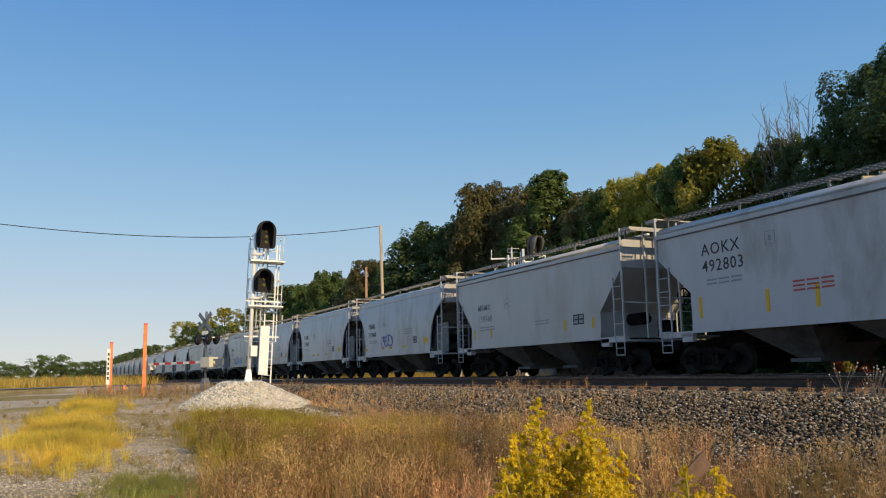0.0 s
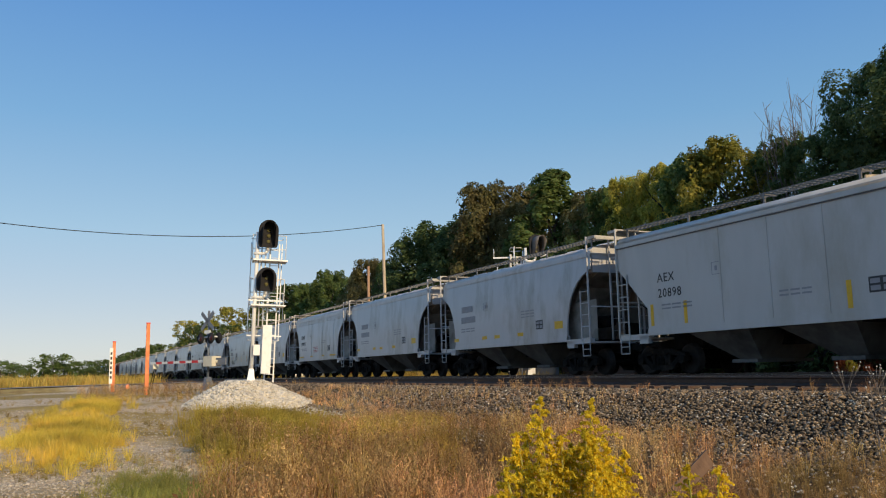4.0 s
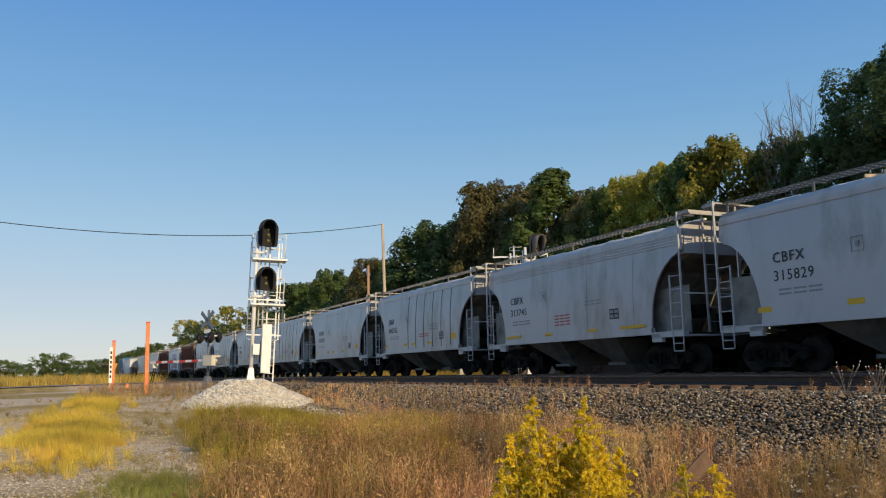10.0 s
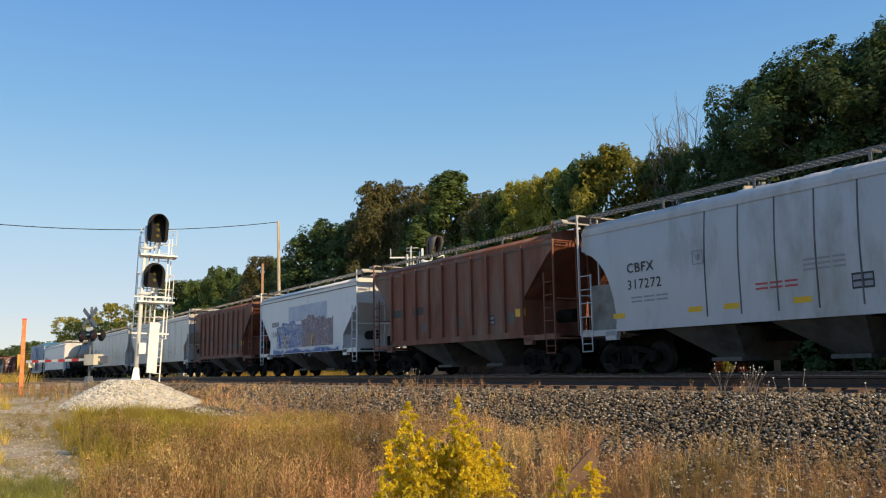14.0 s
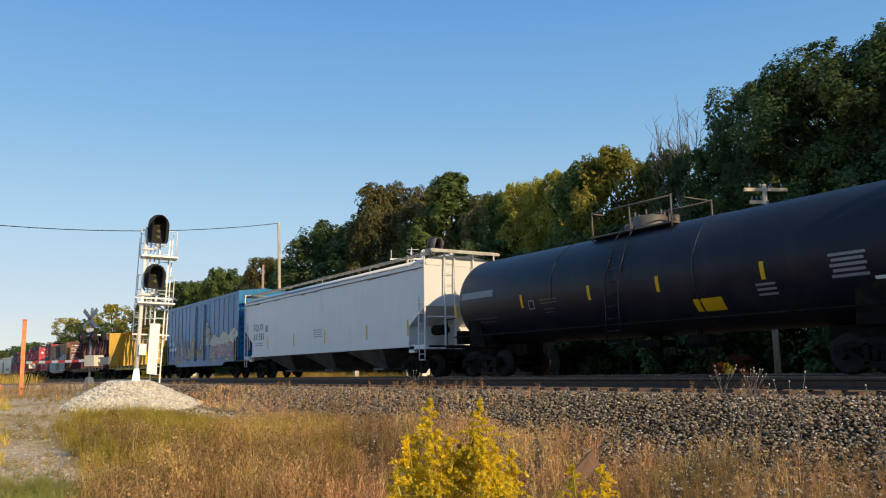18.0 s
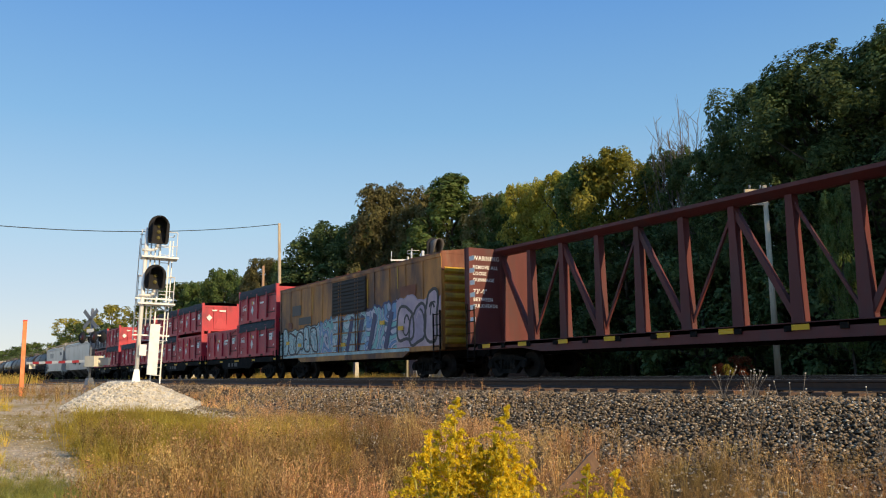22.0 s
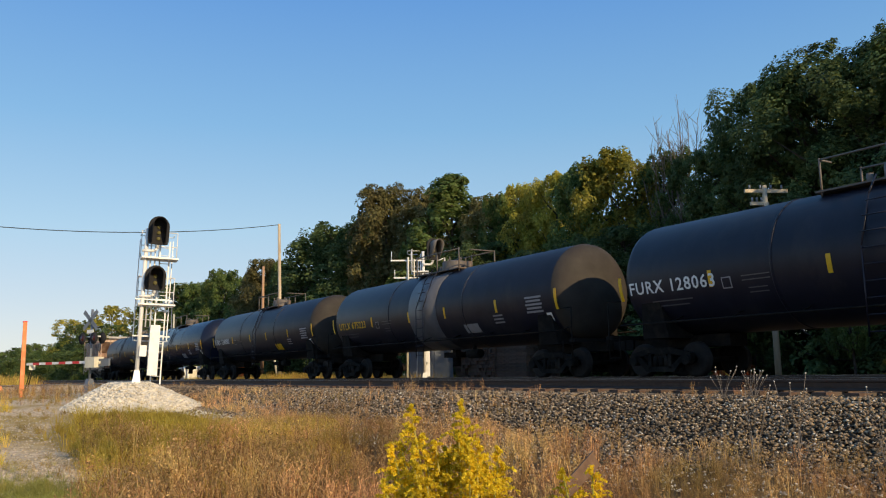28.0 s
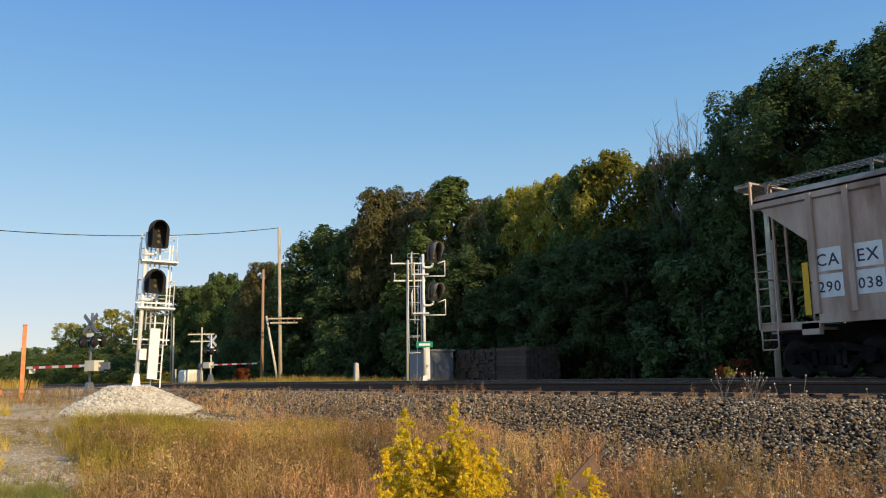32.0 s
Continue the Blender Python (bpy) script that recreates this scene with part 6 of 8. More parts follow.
plain_pole(-57.0, -22.0, 0.4, 14.4, 0.17, "pole_wood", "wooden utility pole across the road")
plain_pole(-17.95, 25.0, 1.02, 7.95, 0.12, "pole_wood", "old wooden line pole with cross arms before the wood", (0, 0), ((7.75, -0.67, 0.75), (7.3, -0.5, 0.1)))
tree("green", -15.4, 25.4, 7.8, 0.7, 1)
# red and yellow leaf colours here stand in for low sun on a shrub
tree("sumac", -18.7, 22.9, 3.3, 0.7)
tree("sumac", -17.6, 22.7, 2.6, 0.6)
tree("scrub", -18.1, 22.6, 2.4, 0.5)
post = thing("concrete_post", (-44.4, 22.0, 1.0), "short pale concrete marker post in the grass", "post")
part("shaft", Build().hull([(-0.14, -0.14, 0), (0.14, -0.14, 0), (0.14, 0.14, 0), (-0.14, 0.14, 0)], [(-0.11, -0.11, 1.35), (0.11, -0.11, 1.35), (0.11, 0.11, 1.35), (-0.11, 0.11, 1.35)]), "concrete", post)
part("cap", Build().hull([(-0.11, -0.11, 1.35), (0.11, -0.11, 1.35), (0.11, 0.11, 1.35), (-0.11, 0.11, 1.35)], [(-0.04, -0.04, 1.42), (0.04, -0.04, 1.42), (0.04, 0.04, 1.42), (-0.04, 0.04, 1.42)]), "concrete", post)
pts = []
for i in range(41):
    f = i / 40
    pts.append((-65.0 + 8.0 * f, 25.0 - 47.0 * f, 14.15 + 0.2 * f - 4 * 2.55 * f * (1 - f)))
tagged(part("overhead_cable", Build().path(pts, 0.03, 6), "wire_black"), "black cable sagging between two utility poles", "cable")

# the road over the crossing
road = Build()
ys = list(np.linspace(-120, 11.2, 60)) + list(np.linspace(19.3, 60, 16))
for y0, y1 in zip(ys, ys[1:]):
    if y0 < 11.3 <= y1 - 1:
        continue
    v = [(ROAD_X + s * 3.3, y, float(land(ROAD_X + s * 3.3 * 0.9, y)) + 0.03) for y in (y0, y1) for s in (-1, 1)]
    road.add(v, [(0, 1, 3, 2)], True)
tagged(part("road", road, "asphalt"), "worn grey road over the railway", "road", kind="structure")
deck = thing("crossing_deck", (ROAD_X, 0, RAIL), "worn grey concrete panels of the road crossing", "crossing deck")
deck["kind"] = "structure"
for y in (11.5, 12.9, 14.3, 15.8, 17.2, 18.6):
    w = 0.62 if y in (12.9, 17.2) else 0.55
    for k in range(4):
        part("panel", Build().box(-3.6 + 1.8 * k, y - w, -0.14, -1.83 + 1.8 * k, y + w, -0.01), "asphalt", deck)

# rubble mound under the near signal
mound_rng = np.random.default_rng(31)


def pebble(rng):
    v = np.array([(1, 0, 0), (-1, 0, 0), (0, 1, 0), (0, -1, 0), (0, 0, 1), (0, 0, -1)], float) * rng.uniform(0.6, 1.15, (6, 1)) + rng.normal(0, 0.18, (6, 3))
    return v


OCTA = np.array([(0, 2, 4), (2, 1, 4), (1, 3, 4), (3, 0, 4), (2, 0, 5), (1, 2, 5), (3, 1, 5), (0, 3, 5)])


def stones(rng, at, size):
    """Many small stones in one mesh: places and sizes."""
    base = np.array([pebble(rng) for _ in range(24)])
    n = len(at)
    v = base[rng.integers(0, 24, n)] * (size * rng.uniform(0.4, 1.45, n))[:, None, None] * np.array([1, 0.85, 0.62])
    a = rng.uniform(0, 2 * math.pi, n)
    c, s = np.cos(a)[:, None], np.sin(a)[:, None]
    out = np.stack([v[..., 0] * c - v[..., 1] * s, v[..., 0] * s + v[..., 1] * c, v[..., 2]], -1) + at[:, None]
    return out.reshape(-1, 3), (OCTA[None] + 6 * np.arange(n)[:, None, None]).reshape(-1, 3)


MOUND = (-31.8, 6.55)


def mound(x, y):
    r = np.hypot((x - MOUND[0]) / 1.35, y - MOUND[1])
    a = np.arctan2(y - MOUND[1], x - MOUND[0])
    return 1.37 - np.maximum(0, r - 0.75) * (0.52 + 0.06 * np.sin(3 * a + 1))


gx, gy = np.meshgrid(np.linspace(-36.5, -27, 48), np.linspace(3.2, 10.2, 44))
gz = np.maximum(mound(gx, gy), land(gx, gy) - 0.08) + mound_rng.normal(0, 0.02, gx.shape)
i = (np.arange(43)[:, None] * 48 + np.arange(47)).ravel()
heap = thing("rubble_mound", (0, 0, 0), "mound of pale crushed limestone round the signal's foot", "rubble mound")
part("core", quick("core", np.stack([gx, gy, gz], -1), np.stack([i, i + 1, i + 49, i + 48], 1), "pile_stone", True), None, heap)
px, py = mound_rng.uniform(-36.3, -27.2, 9000), mound_rng.uniform(3.3, 10.0, 9000)
keep = mound(px, py) > land(px, py) - 0.02
px, py = px[keep], py[keep]
sv, sf = stones(mound_rng, np.stack([px, py, np.maximum(mound(px, py), land(px, py)) + 0.015], -1), np.full(len(px), 0.075))
ob = part("stone_cover", quick("stone_cover", sv, sf, "pile_stone"), None, heap)
ob["kind"] = "stuff"

# ---- ballast stones, weeds and grass ----
rng = np.random.default_rng(77)


def stuff(name, me, label, category):
    return tagged(new(name, me), label, category, kind="stuff")


# stones on the near shoulder, denser where it is near
px = np.concatenate([rng.uniform(-14, 1, 32000), rng.uniform(-30, -14, 23000), rng.uniform(-52, -30, 6000)])
py = rng.uniform(8.3, 11.75, len(px)) + rng.normal(0, 0.12, len(px))
sz = np.where(px > -14, 0.034, np.where(px > -30, 0.043, 0.07))
v, f = stones(rng, np.stack([px, py, land(px, py) + 0.012 + rng.uniform(0, 0.03, len(px))], -1), sz)
stuff("ballast_stones", quick("ballast_stones", v, f, "gravel_stone"), "grey crushed-stone ballast along the track shoulder", "ballast")
px, py = rng.uniform(-30, 1, 8500), rng.uniform(7.2, 11.6, 8500)
v, f = stones(rng, np.stack([px, py, land(px, py) + 0.03], -1), np.where(px > -14, 0.026, 0.035))
stuff("pale_chips", quick("pale_chips", v, f, "pile_stone"), "scattered pale stone chips on the dark ballast", "ballast")
px, py = rng.uniform(-45, 1, 9000), rng.uniform(11.6, 19.4, 9000)
ok = np.ones(len(px), bool)
for c in (NEAR_TRACK, FAR_TRACK):
    ok &= (np.abs(np.abs(py - c) - 0.755) > 0.16)
px, py = px[ok], py[ok]
v, f = stones(rng, np.stack([px, py, land(px, py) + 0.03], -1), np.full(len(px), 0.05))
stuff("track_stones", quick("track_stones", v, f, "gravel_stone"), "dark dusty ballast between the ties", "ballast")
px, py = np.concatenate([rng.uniform(-32, -4, 16000), rng.uniform(-17, -6, 16000)]), rng.uniform(-3.5, 6.0, 32000)
ok = (np.arctan2(py, -px) < radians(15)) & (np.hypot(px, py) > 8)
px, py = px[ok], py[ok]
v, f = stones(rng, np.stack([px, py, land(px, py) + 0.005], -1), rng.uniform(0.016, 0.036, len(px)))
stuff("loose_gravel", quick("loose_gravel", v, f, "verge_stone"), "pale loose gravel on the verge", "gravel")


def weed(rng, h=0.8, stems=9, seeds=6, twigs=5):
    """A dry branching weed as thin quads."""
    q = []
    for _ in range(stems):
        a, out = rng.random() * 6.283, rng.uniform(0.08, 0.38)
        d = np.array([math.cos(a), math.sin(a), 0])
        s = np.array([-math.sin(a), math.cos(a), 0])
        tip = d * out * h + np.array([0, 0, h * rng.uniform(0.65, 1.0)])
        mid = d * out * h * 0.35 + np.array([0, 0, tip[2] * 0.55])
        base = d * 0.03
        for p0, p1, w in ((base, mid, 0.0045), (mid, tip, 0.003)):
            q.append([p0 - s * w, p0 + s * w, p1 + s * w * 0.7, p1 - s * w * 0.7])
        for _ in range(twigs):
            t = rng.uniform(0.3, 1.0)
            p = mid + (tip - mid) * (t * 1.4 - 0.4) if t > 0.45 else mid * t / 0.45
            e = p + np.array([rng.normal(0, 0.07), rng.normal(0, 0.07), rng.uniform(0.03, 0.14)]) * h
            q.append([p - s * 0.0025, p + s * 0.0025, e + s * 0.002, e - s * 0.002])
            c = e + rng.normal(0, 0.02, 3)
            u, w = rng.normal(size=3) * 0.009, rng.normal(size=3) * 0.006
            q.append([c - u, c - w, c + u, c + w])
        for _ in range(seeds):
            c = mid + (tip - mid) * rng.uniform(0.0, 1.1) + rng.normal(0, 0.03, 3)
            u, w = rng.normal(size=3) * 0.009, rng.normal(size=3) * 0.005
            q.append([c - u, c - w, c + u, c + w])
    return np.array(q)


def small_weed(rng):
    return weed(rng, 0.8, 7, 4, 4)


def tuft(rng, h=0.6, blades=34, spread_=0.2, thin=0.0032):
    q = []
    for _ in range(blades):
        a = rng.random() * 6.283
        d, s = np.array([math.cos(a), math.sin(a), 0]), np.array([-math.sin(a), math.cos(a), 0])
        r, L, bend = rng.random() * spread_, h * rng.uniform(0.5, 1.1), rng.uniform(0.1, 0.6)
        p0, w = d * r, thin
        p1 = p0 + d * L * bend * 0.35 + np.array([0, 0, L * 0.62])
        p2 = p0 + d * L * bend + np.array([0, 0, L * (1 - 0.25 * bend)])
        q.append([p0 - s * w, p0 + s * w, p1 + s * w * 0.8, p1 - s * w * 0.8])
        q.append([p1 - s * w * 0.8, p1 + s * w * 0.8, p2 + s * 0.001, p2 - s * 0.001])
    return np.array(q)


def mop(rng):
    """A soft tuft whose fine blades fall outward."""
    q = []
    for _ in range(46):
        a = rng.random() * 6.283
        d, s = np.array([math.cos(a), math.sin(a), 0]), np.array([-math.sin(a), math.cos(a), 0])
        L, bend, w = 0.7 * rng.uniform(0.5, 1.1), rng.uniform(0.25, 1.0), 0.0034
        p0 = d * rng.random() * 0.16
        p1 = p0 + d * L * bend * 0.40 + np.array([0, 0, L * 0.58])
        p2 = p1 + d * L * bend * 0.55 + np.array([0, 0, L * (0.42 - 0.62 * bend)])
        q.append([p0 - s * w, p0 + s * w, p1 + s * w * 0.8, p1 - s * w * 0.8])
        q.append([p1 - s * w * 0.8, p1 + s * w * 0.8, p2 + s * 0.001, p2 - s * 0.001])
    return np.array(q)


def sow(rng, make, x, y, size, mat, name, label, category, kinds=7, sink=0.02):
    """Plants of a few shapes set at many places, as one mesh."""
    shapes = [make(rng) for _ in range(kinds)]
    out = []
    which = rng.integers(0, kinds, len(x))
    z = land(x, y) - sink
    for k, sh in enumerate(shapes):
        sel = which == k
        n = sel.sum()
        if not n:
            continue
        a = rng.uniform(0, 6.283, n)[:, None, None]
        s = size[sel][:, None, None]
        vx, vy, vz = sh[..., 0][None] * s, sh[..., 1][None] * s, sh[..., 2][None] * s
        c, w = np.cos(a), np.sin(a)
        p = np.stack([vx * c - vy * w, vx * w + vy * c, vz], -1) + np.stack([x[sel], y[sel], z[sel]], -1)[:, None, None, :]
        out.append(p.reshape(-1, 3))
    v = np.concatenate(out)
    return stuff(name, quick(name, v, np.arange(len(v)).reshape(-1, 4), mat), label, category)


def fan(rng, n, a0, a1, r0, r1, power=0.6):
    """Places seen from the camera's stand, between two bearings off the track line."""
    a, r = np.radians(rng.uniform(a0, a1, n)), r0 + (r1 - r0) * rng.random(n) ** power
    return -r * np.cos(a), r * np.sin(a)


def clumpy(x, y, scale, cutoff):
    return np.array([noise.noise(Vector((a * scale, b * scale, 3.7))) for a, b in zip(x, y)]) > cutoff


# brown weeds in front of the shoulder
def rough_height(x, y, most=1.05):
    """Height of the weeds: lower far off, and uneven in clumps."""
    lumps = np.array([noise.noise(Vector((a * 0.55, b * 0.55, 1.1))) for a, b in zip(x, y)])
    return np.clip((1.56 - 0.041 * np.hypot(x, y) - land(x, y)) / 0.8, 0.2, most) * np.clip(0.86 + 0.5 * lumps, 0.4, 1.12)


x, y = fan(rng, 5200, 8.5, 58, 4.6, 27)
bearing = np.degrees(np.arctan2(y, -x)) + 3.0 * np.sin(np.hypot(x, y) * 0.9)
ok = (y < 8.9) & (y > 1.0) & (rng.random(len(x)) < np.interp(bearing, (8, 11, 15, 32, 42, 58), (0.1, 0.35, 1, 1, 0.22, 0.1)))
x, y, bearing = x[ok], y[ok], bearing[ok]
sow(rng, weed, x, y, rough_height(x, y) * rng.uniform(0.65, 1.1, len(x)) * np.interp(bearing, (32, 44), (1, 0.72)), "weed_brown", "brown_weeds", "dense dry brown weeds before the ballast", "weeds", 9)
x, y = fan(rng, 700, 9.0, 26, 9, 25)
cap = np.clip((1.50 - 0.041 * np.hypot(x, y) - land(x, y)) / 0.8, 0.2, 1.0)
sow(rng, weed, x, y, cap * rng.uniform(0.6, 1.05, len(x)), "weed_gold", "golden_weeds", "golden dry weeds among the brown ones", "weeds")
# low weeds over the foot of the shoulder, and up its slope farther along
x, y = fan(rng, 3000, 33, 63, 4.4, 11.5)
ok = (y < 9.6) & (rng.random(len(x)) < np.interp(y, (5, 7.4, 8.8, 9.6), (1, 0.9, 0.4, 0.08)))
x, y = x[ok], y[ok]
sow(rng, small_weed, x, y, rng.uniform(0.13, 0.40, len(x)), "weed_dark", "low_weeds", "low dry brown weeds among the stones", "weeds", 9)
x, y = rng.uniform(-34, -11, 1500), 8.6 + 1.9 * rng.random(1500) ** 1.6
ok = rng.random(len(x)) < np.interp(x, (-34, -30, -18, -11), (1, 1, 0.8, 0.1))
x, y = x[ok], y[ok]
sow(rng, small_weed, x, y, rng.uniform(0.15, 0.42, len(x)), "weed_brown", "slope_weeds", "low brown weeds creeping up the ballast slope", "weeds", 9)
# golden and green grass on the verge
x, y = np.concatenate([rng.normal(-22.0, 2.6, 1300), rng.normal(-32.5, 2.0, 350)]), np.concatenate([rng.normal(0.35, 0.5, 1300), rng.normal(1.3, 0.5, 350)])
sow(rng, mop, x, y, rng.uniform(0.3, 0.75, len(x)), "weed_yellow", "golden_grass", "patch of tall golden grass on the verge", "grass")
x, y = rng.normal(-18.0, 2.0, 1100), rng.normal(4.15, 0.55, 1100)
sow(rng, mop, x, y, rng.uniform(0.75, 1.3, len(x)), "weed_yellow", "yellow_grass_clump", "yellow-green clump of grass among brown weeds", "grass")
x, y = rng.normal(-11.6, 1.2, 420), rng.normal(1.65, 0.42, 420)
sow(rng, mop, x, y, rng.uniform(0.25, 0.55, len(x)), "weed_green", "green_grass", "green grass at the edge of the gravel", "grass")
x, y = rng.uniform(-42, -9, 1500), rng.uniform(-4, 6, 1500)
ok = clumpy(x, y, 0.35, 0.05)
x, y = x[ok], y[ok]
sow(rng, mop, x, y, rng.uniform(0.15, 0.45, len(x)), "weed_gold", "sparse_dry_grass", "sparse dry grass over gravel", "grass")
x, y = rng.uniform(-45, -33, 500), rng.uniform(1.0, 8.0, 500)
sow(rng, small_weed, x, y, rng.uniform(0.4, 0.8, len(x)), "weed_brown", "verge_weeds", "brown weeds round the marker posts", "weeds")
x, y = rng.uniform(-150, -61, 3600), rng.uniform(-42, 7.5, 3600)
sow(rng, lambda r: tuft(r, 1.0, 20, 0.6, 0.016), x, y, rng.uniform(0.8, 1.4, len(x)), "weed_gold", "field_grass", "field of tall golden grass beyond the road", "grass")
x, y = rng.uniform(-100, -37.5, 2400), rng.uniform(20.4, 27.5, 2400)
sow(rng, lambda r: tuft(r, 0.7, 20, 0.3, 0.008), x, y, rng.uniform(0.4, 1.0, len(x)), "weed_gold", "far_verge_grass", "yellow-green grass between the tracks and the wood", "grass")
x, y = rng.uniform(-44, 0, 260), rng.uniform(10.6, 11.5, 260)
ok = clumpy(x, y, 0.5, 0.12)
x, y = x[ok], y[ok]
sow(rng, weed, x, y, rng.uniform(0.25, 0.45, len(x)), "weed_dark", "shoulder_weeds", "dry weeds growing at the ends of the ties", "weeds")


def stalks(x, y, top, seed):
    """Bare budding stalks on the shoulder."""
    r = random.Random(seed)
    z = float(land(x, y))
    p = thing("dry_stalks", (x, y, z), "bare dry weed stalks tipped with pale buds", "weed")
    for k in range(7):
        a, out = r.random() * 6.28, r.uniform(0.05, 0.26)
        h = (top - z) * r.uniform(0.6, 1.0)
        tip = (math.cos(a) * out, math.sin(a) * out, h)
        part("stalk", Build().path([(0, 0, -0.03), (tip[0] * 0.4, tip[1] * 0.4, h * 0.5), tip], 0.0035, 5), "pale_bark", p)
        part("bud", Build().spin([(0, 0.0), (0.006, 0.009), (0.018, 0.010), (0.026, 0.0)], 8, "z", tip), "concrete", p)


stalks(-6.55, 8.55, 1.48, 2)
stalks(-6.2, 8.85, 1.56, 3)
stalks(-17.0, 9.9, 1.62, 5)
stalks(-8.95, 11.0, 1.60, 11)
stalks(-8.35, 11.0, 1.58, 12)
stalks(-8.6, 11.2, 1.55, 13)
stalks(-5.2, 9.0, 1.35, 7)

M["old_board"] = material("weathered_brown_board", (0.18, 0.105, 0.064), 0.85, vary=0.3, scale=6.0, stain=(0.15, 0.09, 0.055), amount=0.4, stain_scale=2.0, bump=0.4, bump_scale=25)
along, face = Vector((0.31, 0.64, 0.70)).normalized(), Vector((0.86, -0.50, 0.08))
across = face.cross(along).normalized()
plank = thing("broken_plank", Matrix.Translation((-7.2, 6.4, 0.46)) @ Matrix((along, across, along.cross(across))).transposed().to_4x4(), "weathered brown broken plank propped in the weeds", "plank")
part("board", Build().hull([(-0.34, -0.08, -0.02), (0.16, -0.09, -0.02), (0.26, 0.08, -0.02), (-0.32, 0.08, -0.02)], [(-0.34, -0.075, 0.02), (0.18, -0.085, 0.02), (0.24, 0.075, 0.02), (-0.32, 0.075, 0.02)]), "old_board", plank)


def goldenrod(at, height, count, seed, breadth):
    """Goldenrod: stems, leaves and arching yellow plumes."""
    r = np.random.default_rng(seed)
    p = thing("goldenrod", at, "goldenrod plant in full yellow flower among brown weeds", "plant", "goldenrod")
    for k in range(count):
        # two loose spires side by side
        f = math.sqrt((k // 2 + 0.2) / (count / 2))
        a, out = k * 2.4 + r.uniform(-0.6, 0.6), breadth * r.uniform(0.5, 0.85) * f
        side = (-1 if k % 2 else 0.9) * breadth * 0.52
        h = height * (1 - 0.30 * f ** 1.3) * r.uniform(0.84, 1.0) * (0.97 if k % 2 else 1.0)
        if k < 2:
            out, h = 0.02, height * (1.0 if k else 0.99)
        tip = np.array([math.cos(a) * out + side * 0.52, math.sin(a) * out + side * 0.86, h])
        mid = np.array([tip[0] * 0.75, tip[1] * 0.75, h * 0.55])
        part("stem", Build().path([(tip[0] * 0.25, tip[1] * 0.25, -0.05), tuple(mid), tuple(tip)], 0.006, 5), "weed_green", p)
        lv = []
        for j in range(34):
            f = r.uniform(0.15, 0.85)
            c = mid * f / 0.55 if f < 0.55 else mid + (tip - mid) * (f - 0.55) / 0.45
            b = r.random() * 6.283
            d = np.array([math.cos(b), math.sin(b), r.uniform(-0.2, 0.5)]) * r.uniform(0.05, 0.10)
            s = np.array([-math.sin(b), math.cos(b), 0]) * 0.009
            lv.append([c, c + d * 0.5 - s, c + d, c + d * 0.5 + s])
        part("foliage", quick("leaves", np.array(lv).reshape(-1, 3), np.arange(34 * 4).reshape(-1, 4), "weed_green"), None, p)
        fl = []
        for j in range(24):
            f = (j + 0.5) / 24
            b = r.random() * 6.283
            c0 = tip + np.array([0, 0, 0.04 - 0.34 * f])
            L = (0.02 + 0.17 * f) * r.uniform(0.4, 1.35)
            for i in range(64):
                g = r.random() ** 0.8
                c = c0 + np.array([math.cos(b) * L * g, math.sin(b) * L * g, 1.1 * L * g * (1 - 0.85 * g)]) + r.normal(0, 0.005, 3)
                u, w = r.normal(size=3) * 0.0048, r.normal(size=3) * 0.0048
                fl.append([c - u, c - w, c + u, c + w])
        part("flower_plume", quick("flower_plume", np.array(fl).reshape(-1, 3), np.arange(len(fl) * 4).reshape(-1, 4), "goldenrod"), None, p)
    return p


GOLD = [goldenrod((-4.62, 3.02, 0.12), 1.25, 26, 8, 0.34), goldenrod((-4.66, 4.18, 0.1), 0.76, 7, 9, 0.2)]

def swirl(name, colours, line, scale=1.7, wild=2.2, thin=0.028):
    """Layered spray paint: curling fields of a few colours with dark lines between them."""
    m = bpy.data.materials.new(name)
    m.use_nodes = True
    n, link = m.node_tree.nodes, m.node_tree.links.new
    bsdf = n["Principled BSDF"]
    bsdf.inputs["Roughness"].default_value = 0.45
    co, tex, ramp = n.new("ShaderNodeTexCoord"), n.new("ShaderNodeTexNoise"), n.new("ShaderNodeValToRGB")
    tex.inputs["Scale"].default_value, tex.inputs["Detail"].default_value, tex.inputs["Distortion"].default_value = scale * 0.55, 1.0, wild * 0.55
    link(co.outputs["Object"], tex.inputs[0]), link(tex.outputs[0], ramp.inputs[0])
    ramp.color_ramp.interpolation = "CONSTANT"
    stops = []
    k = 9
    for i in range(k):
        at = 0.26 + 0.48 * i / k
        stops += [(at, colours[i % len(colours)]), (at + 0.48 / k - thin * (0.5 if i % 2 else 1), line)]
    for i, (at, colour) in enumerate(stops):
        e = ramp.color_ramp.elements[i] if i < 2 else ramp.color_ramp.elements.new(at)
        e.position, e.color = at, (*colour, 1)
    soft, mix = n.new("ShaderNodeTexNoise"), n.new("ShaderNodeMix")
    soft.inputs["Scale"].default_value, soft.inputs["Detail"].default_value = 2.6, 5
    mix.data_type = "RGBA"
    mix.inputs[7].default_value = (*colours[-1], 1)
    fade = n.new("ShaderNodeMapRange")
    fade.inputs[1].default_value, fade.inputs[2].default_value, fade.inputs[4].default_value = 0.5, 0.75, 0.7
    link(co.outputs["Object"], soft.inputs[0]), link(soft.outputs[0], fade.inputs[0]), link(fade.outputs[0], mix.inputs[0])
    link(ramp.outputs[0], mix.inputs[6]), link(mix.outputs[2], bsdf.inputs["Base Color"])
    return m


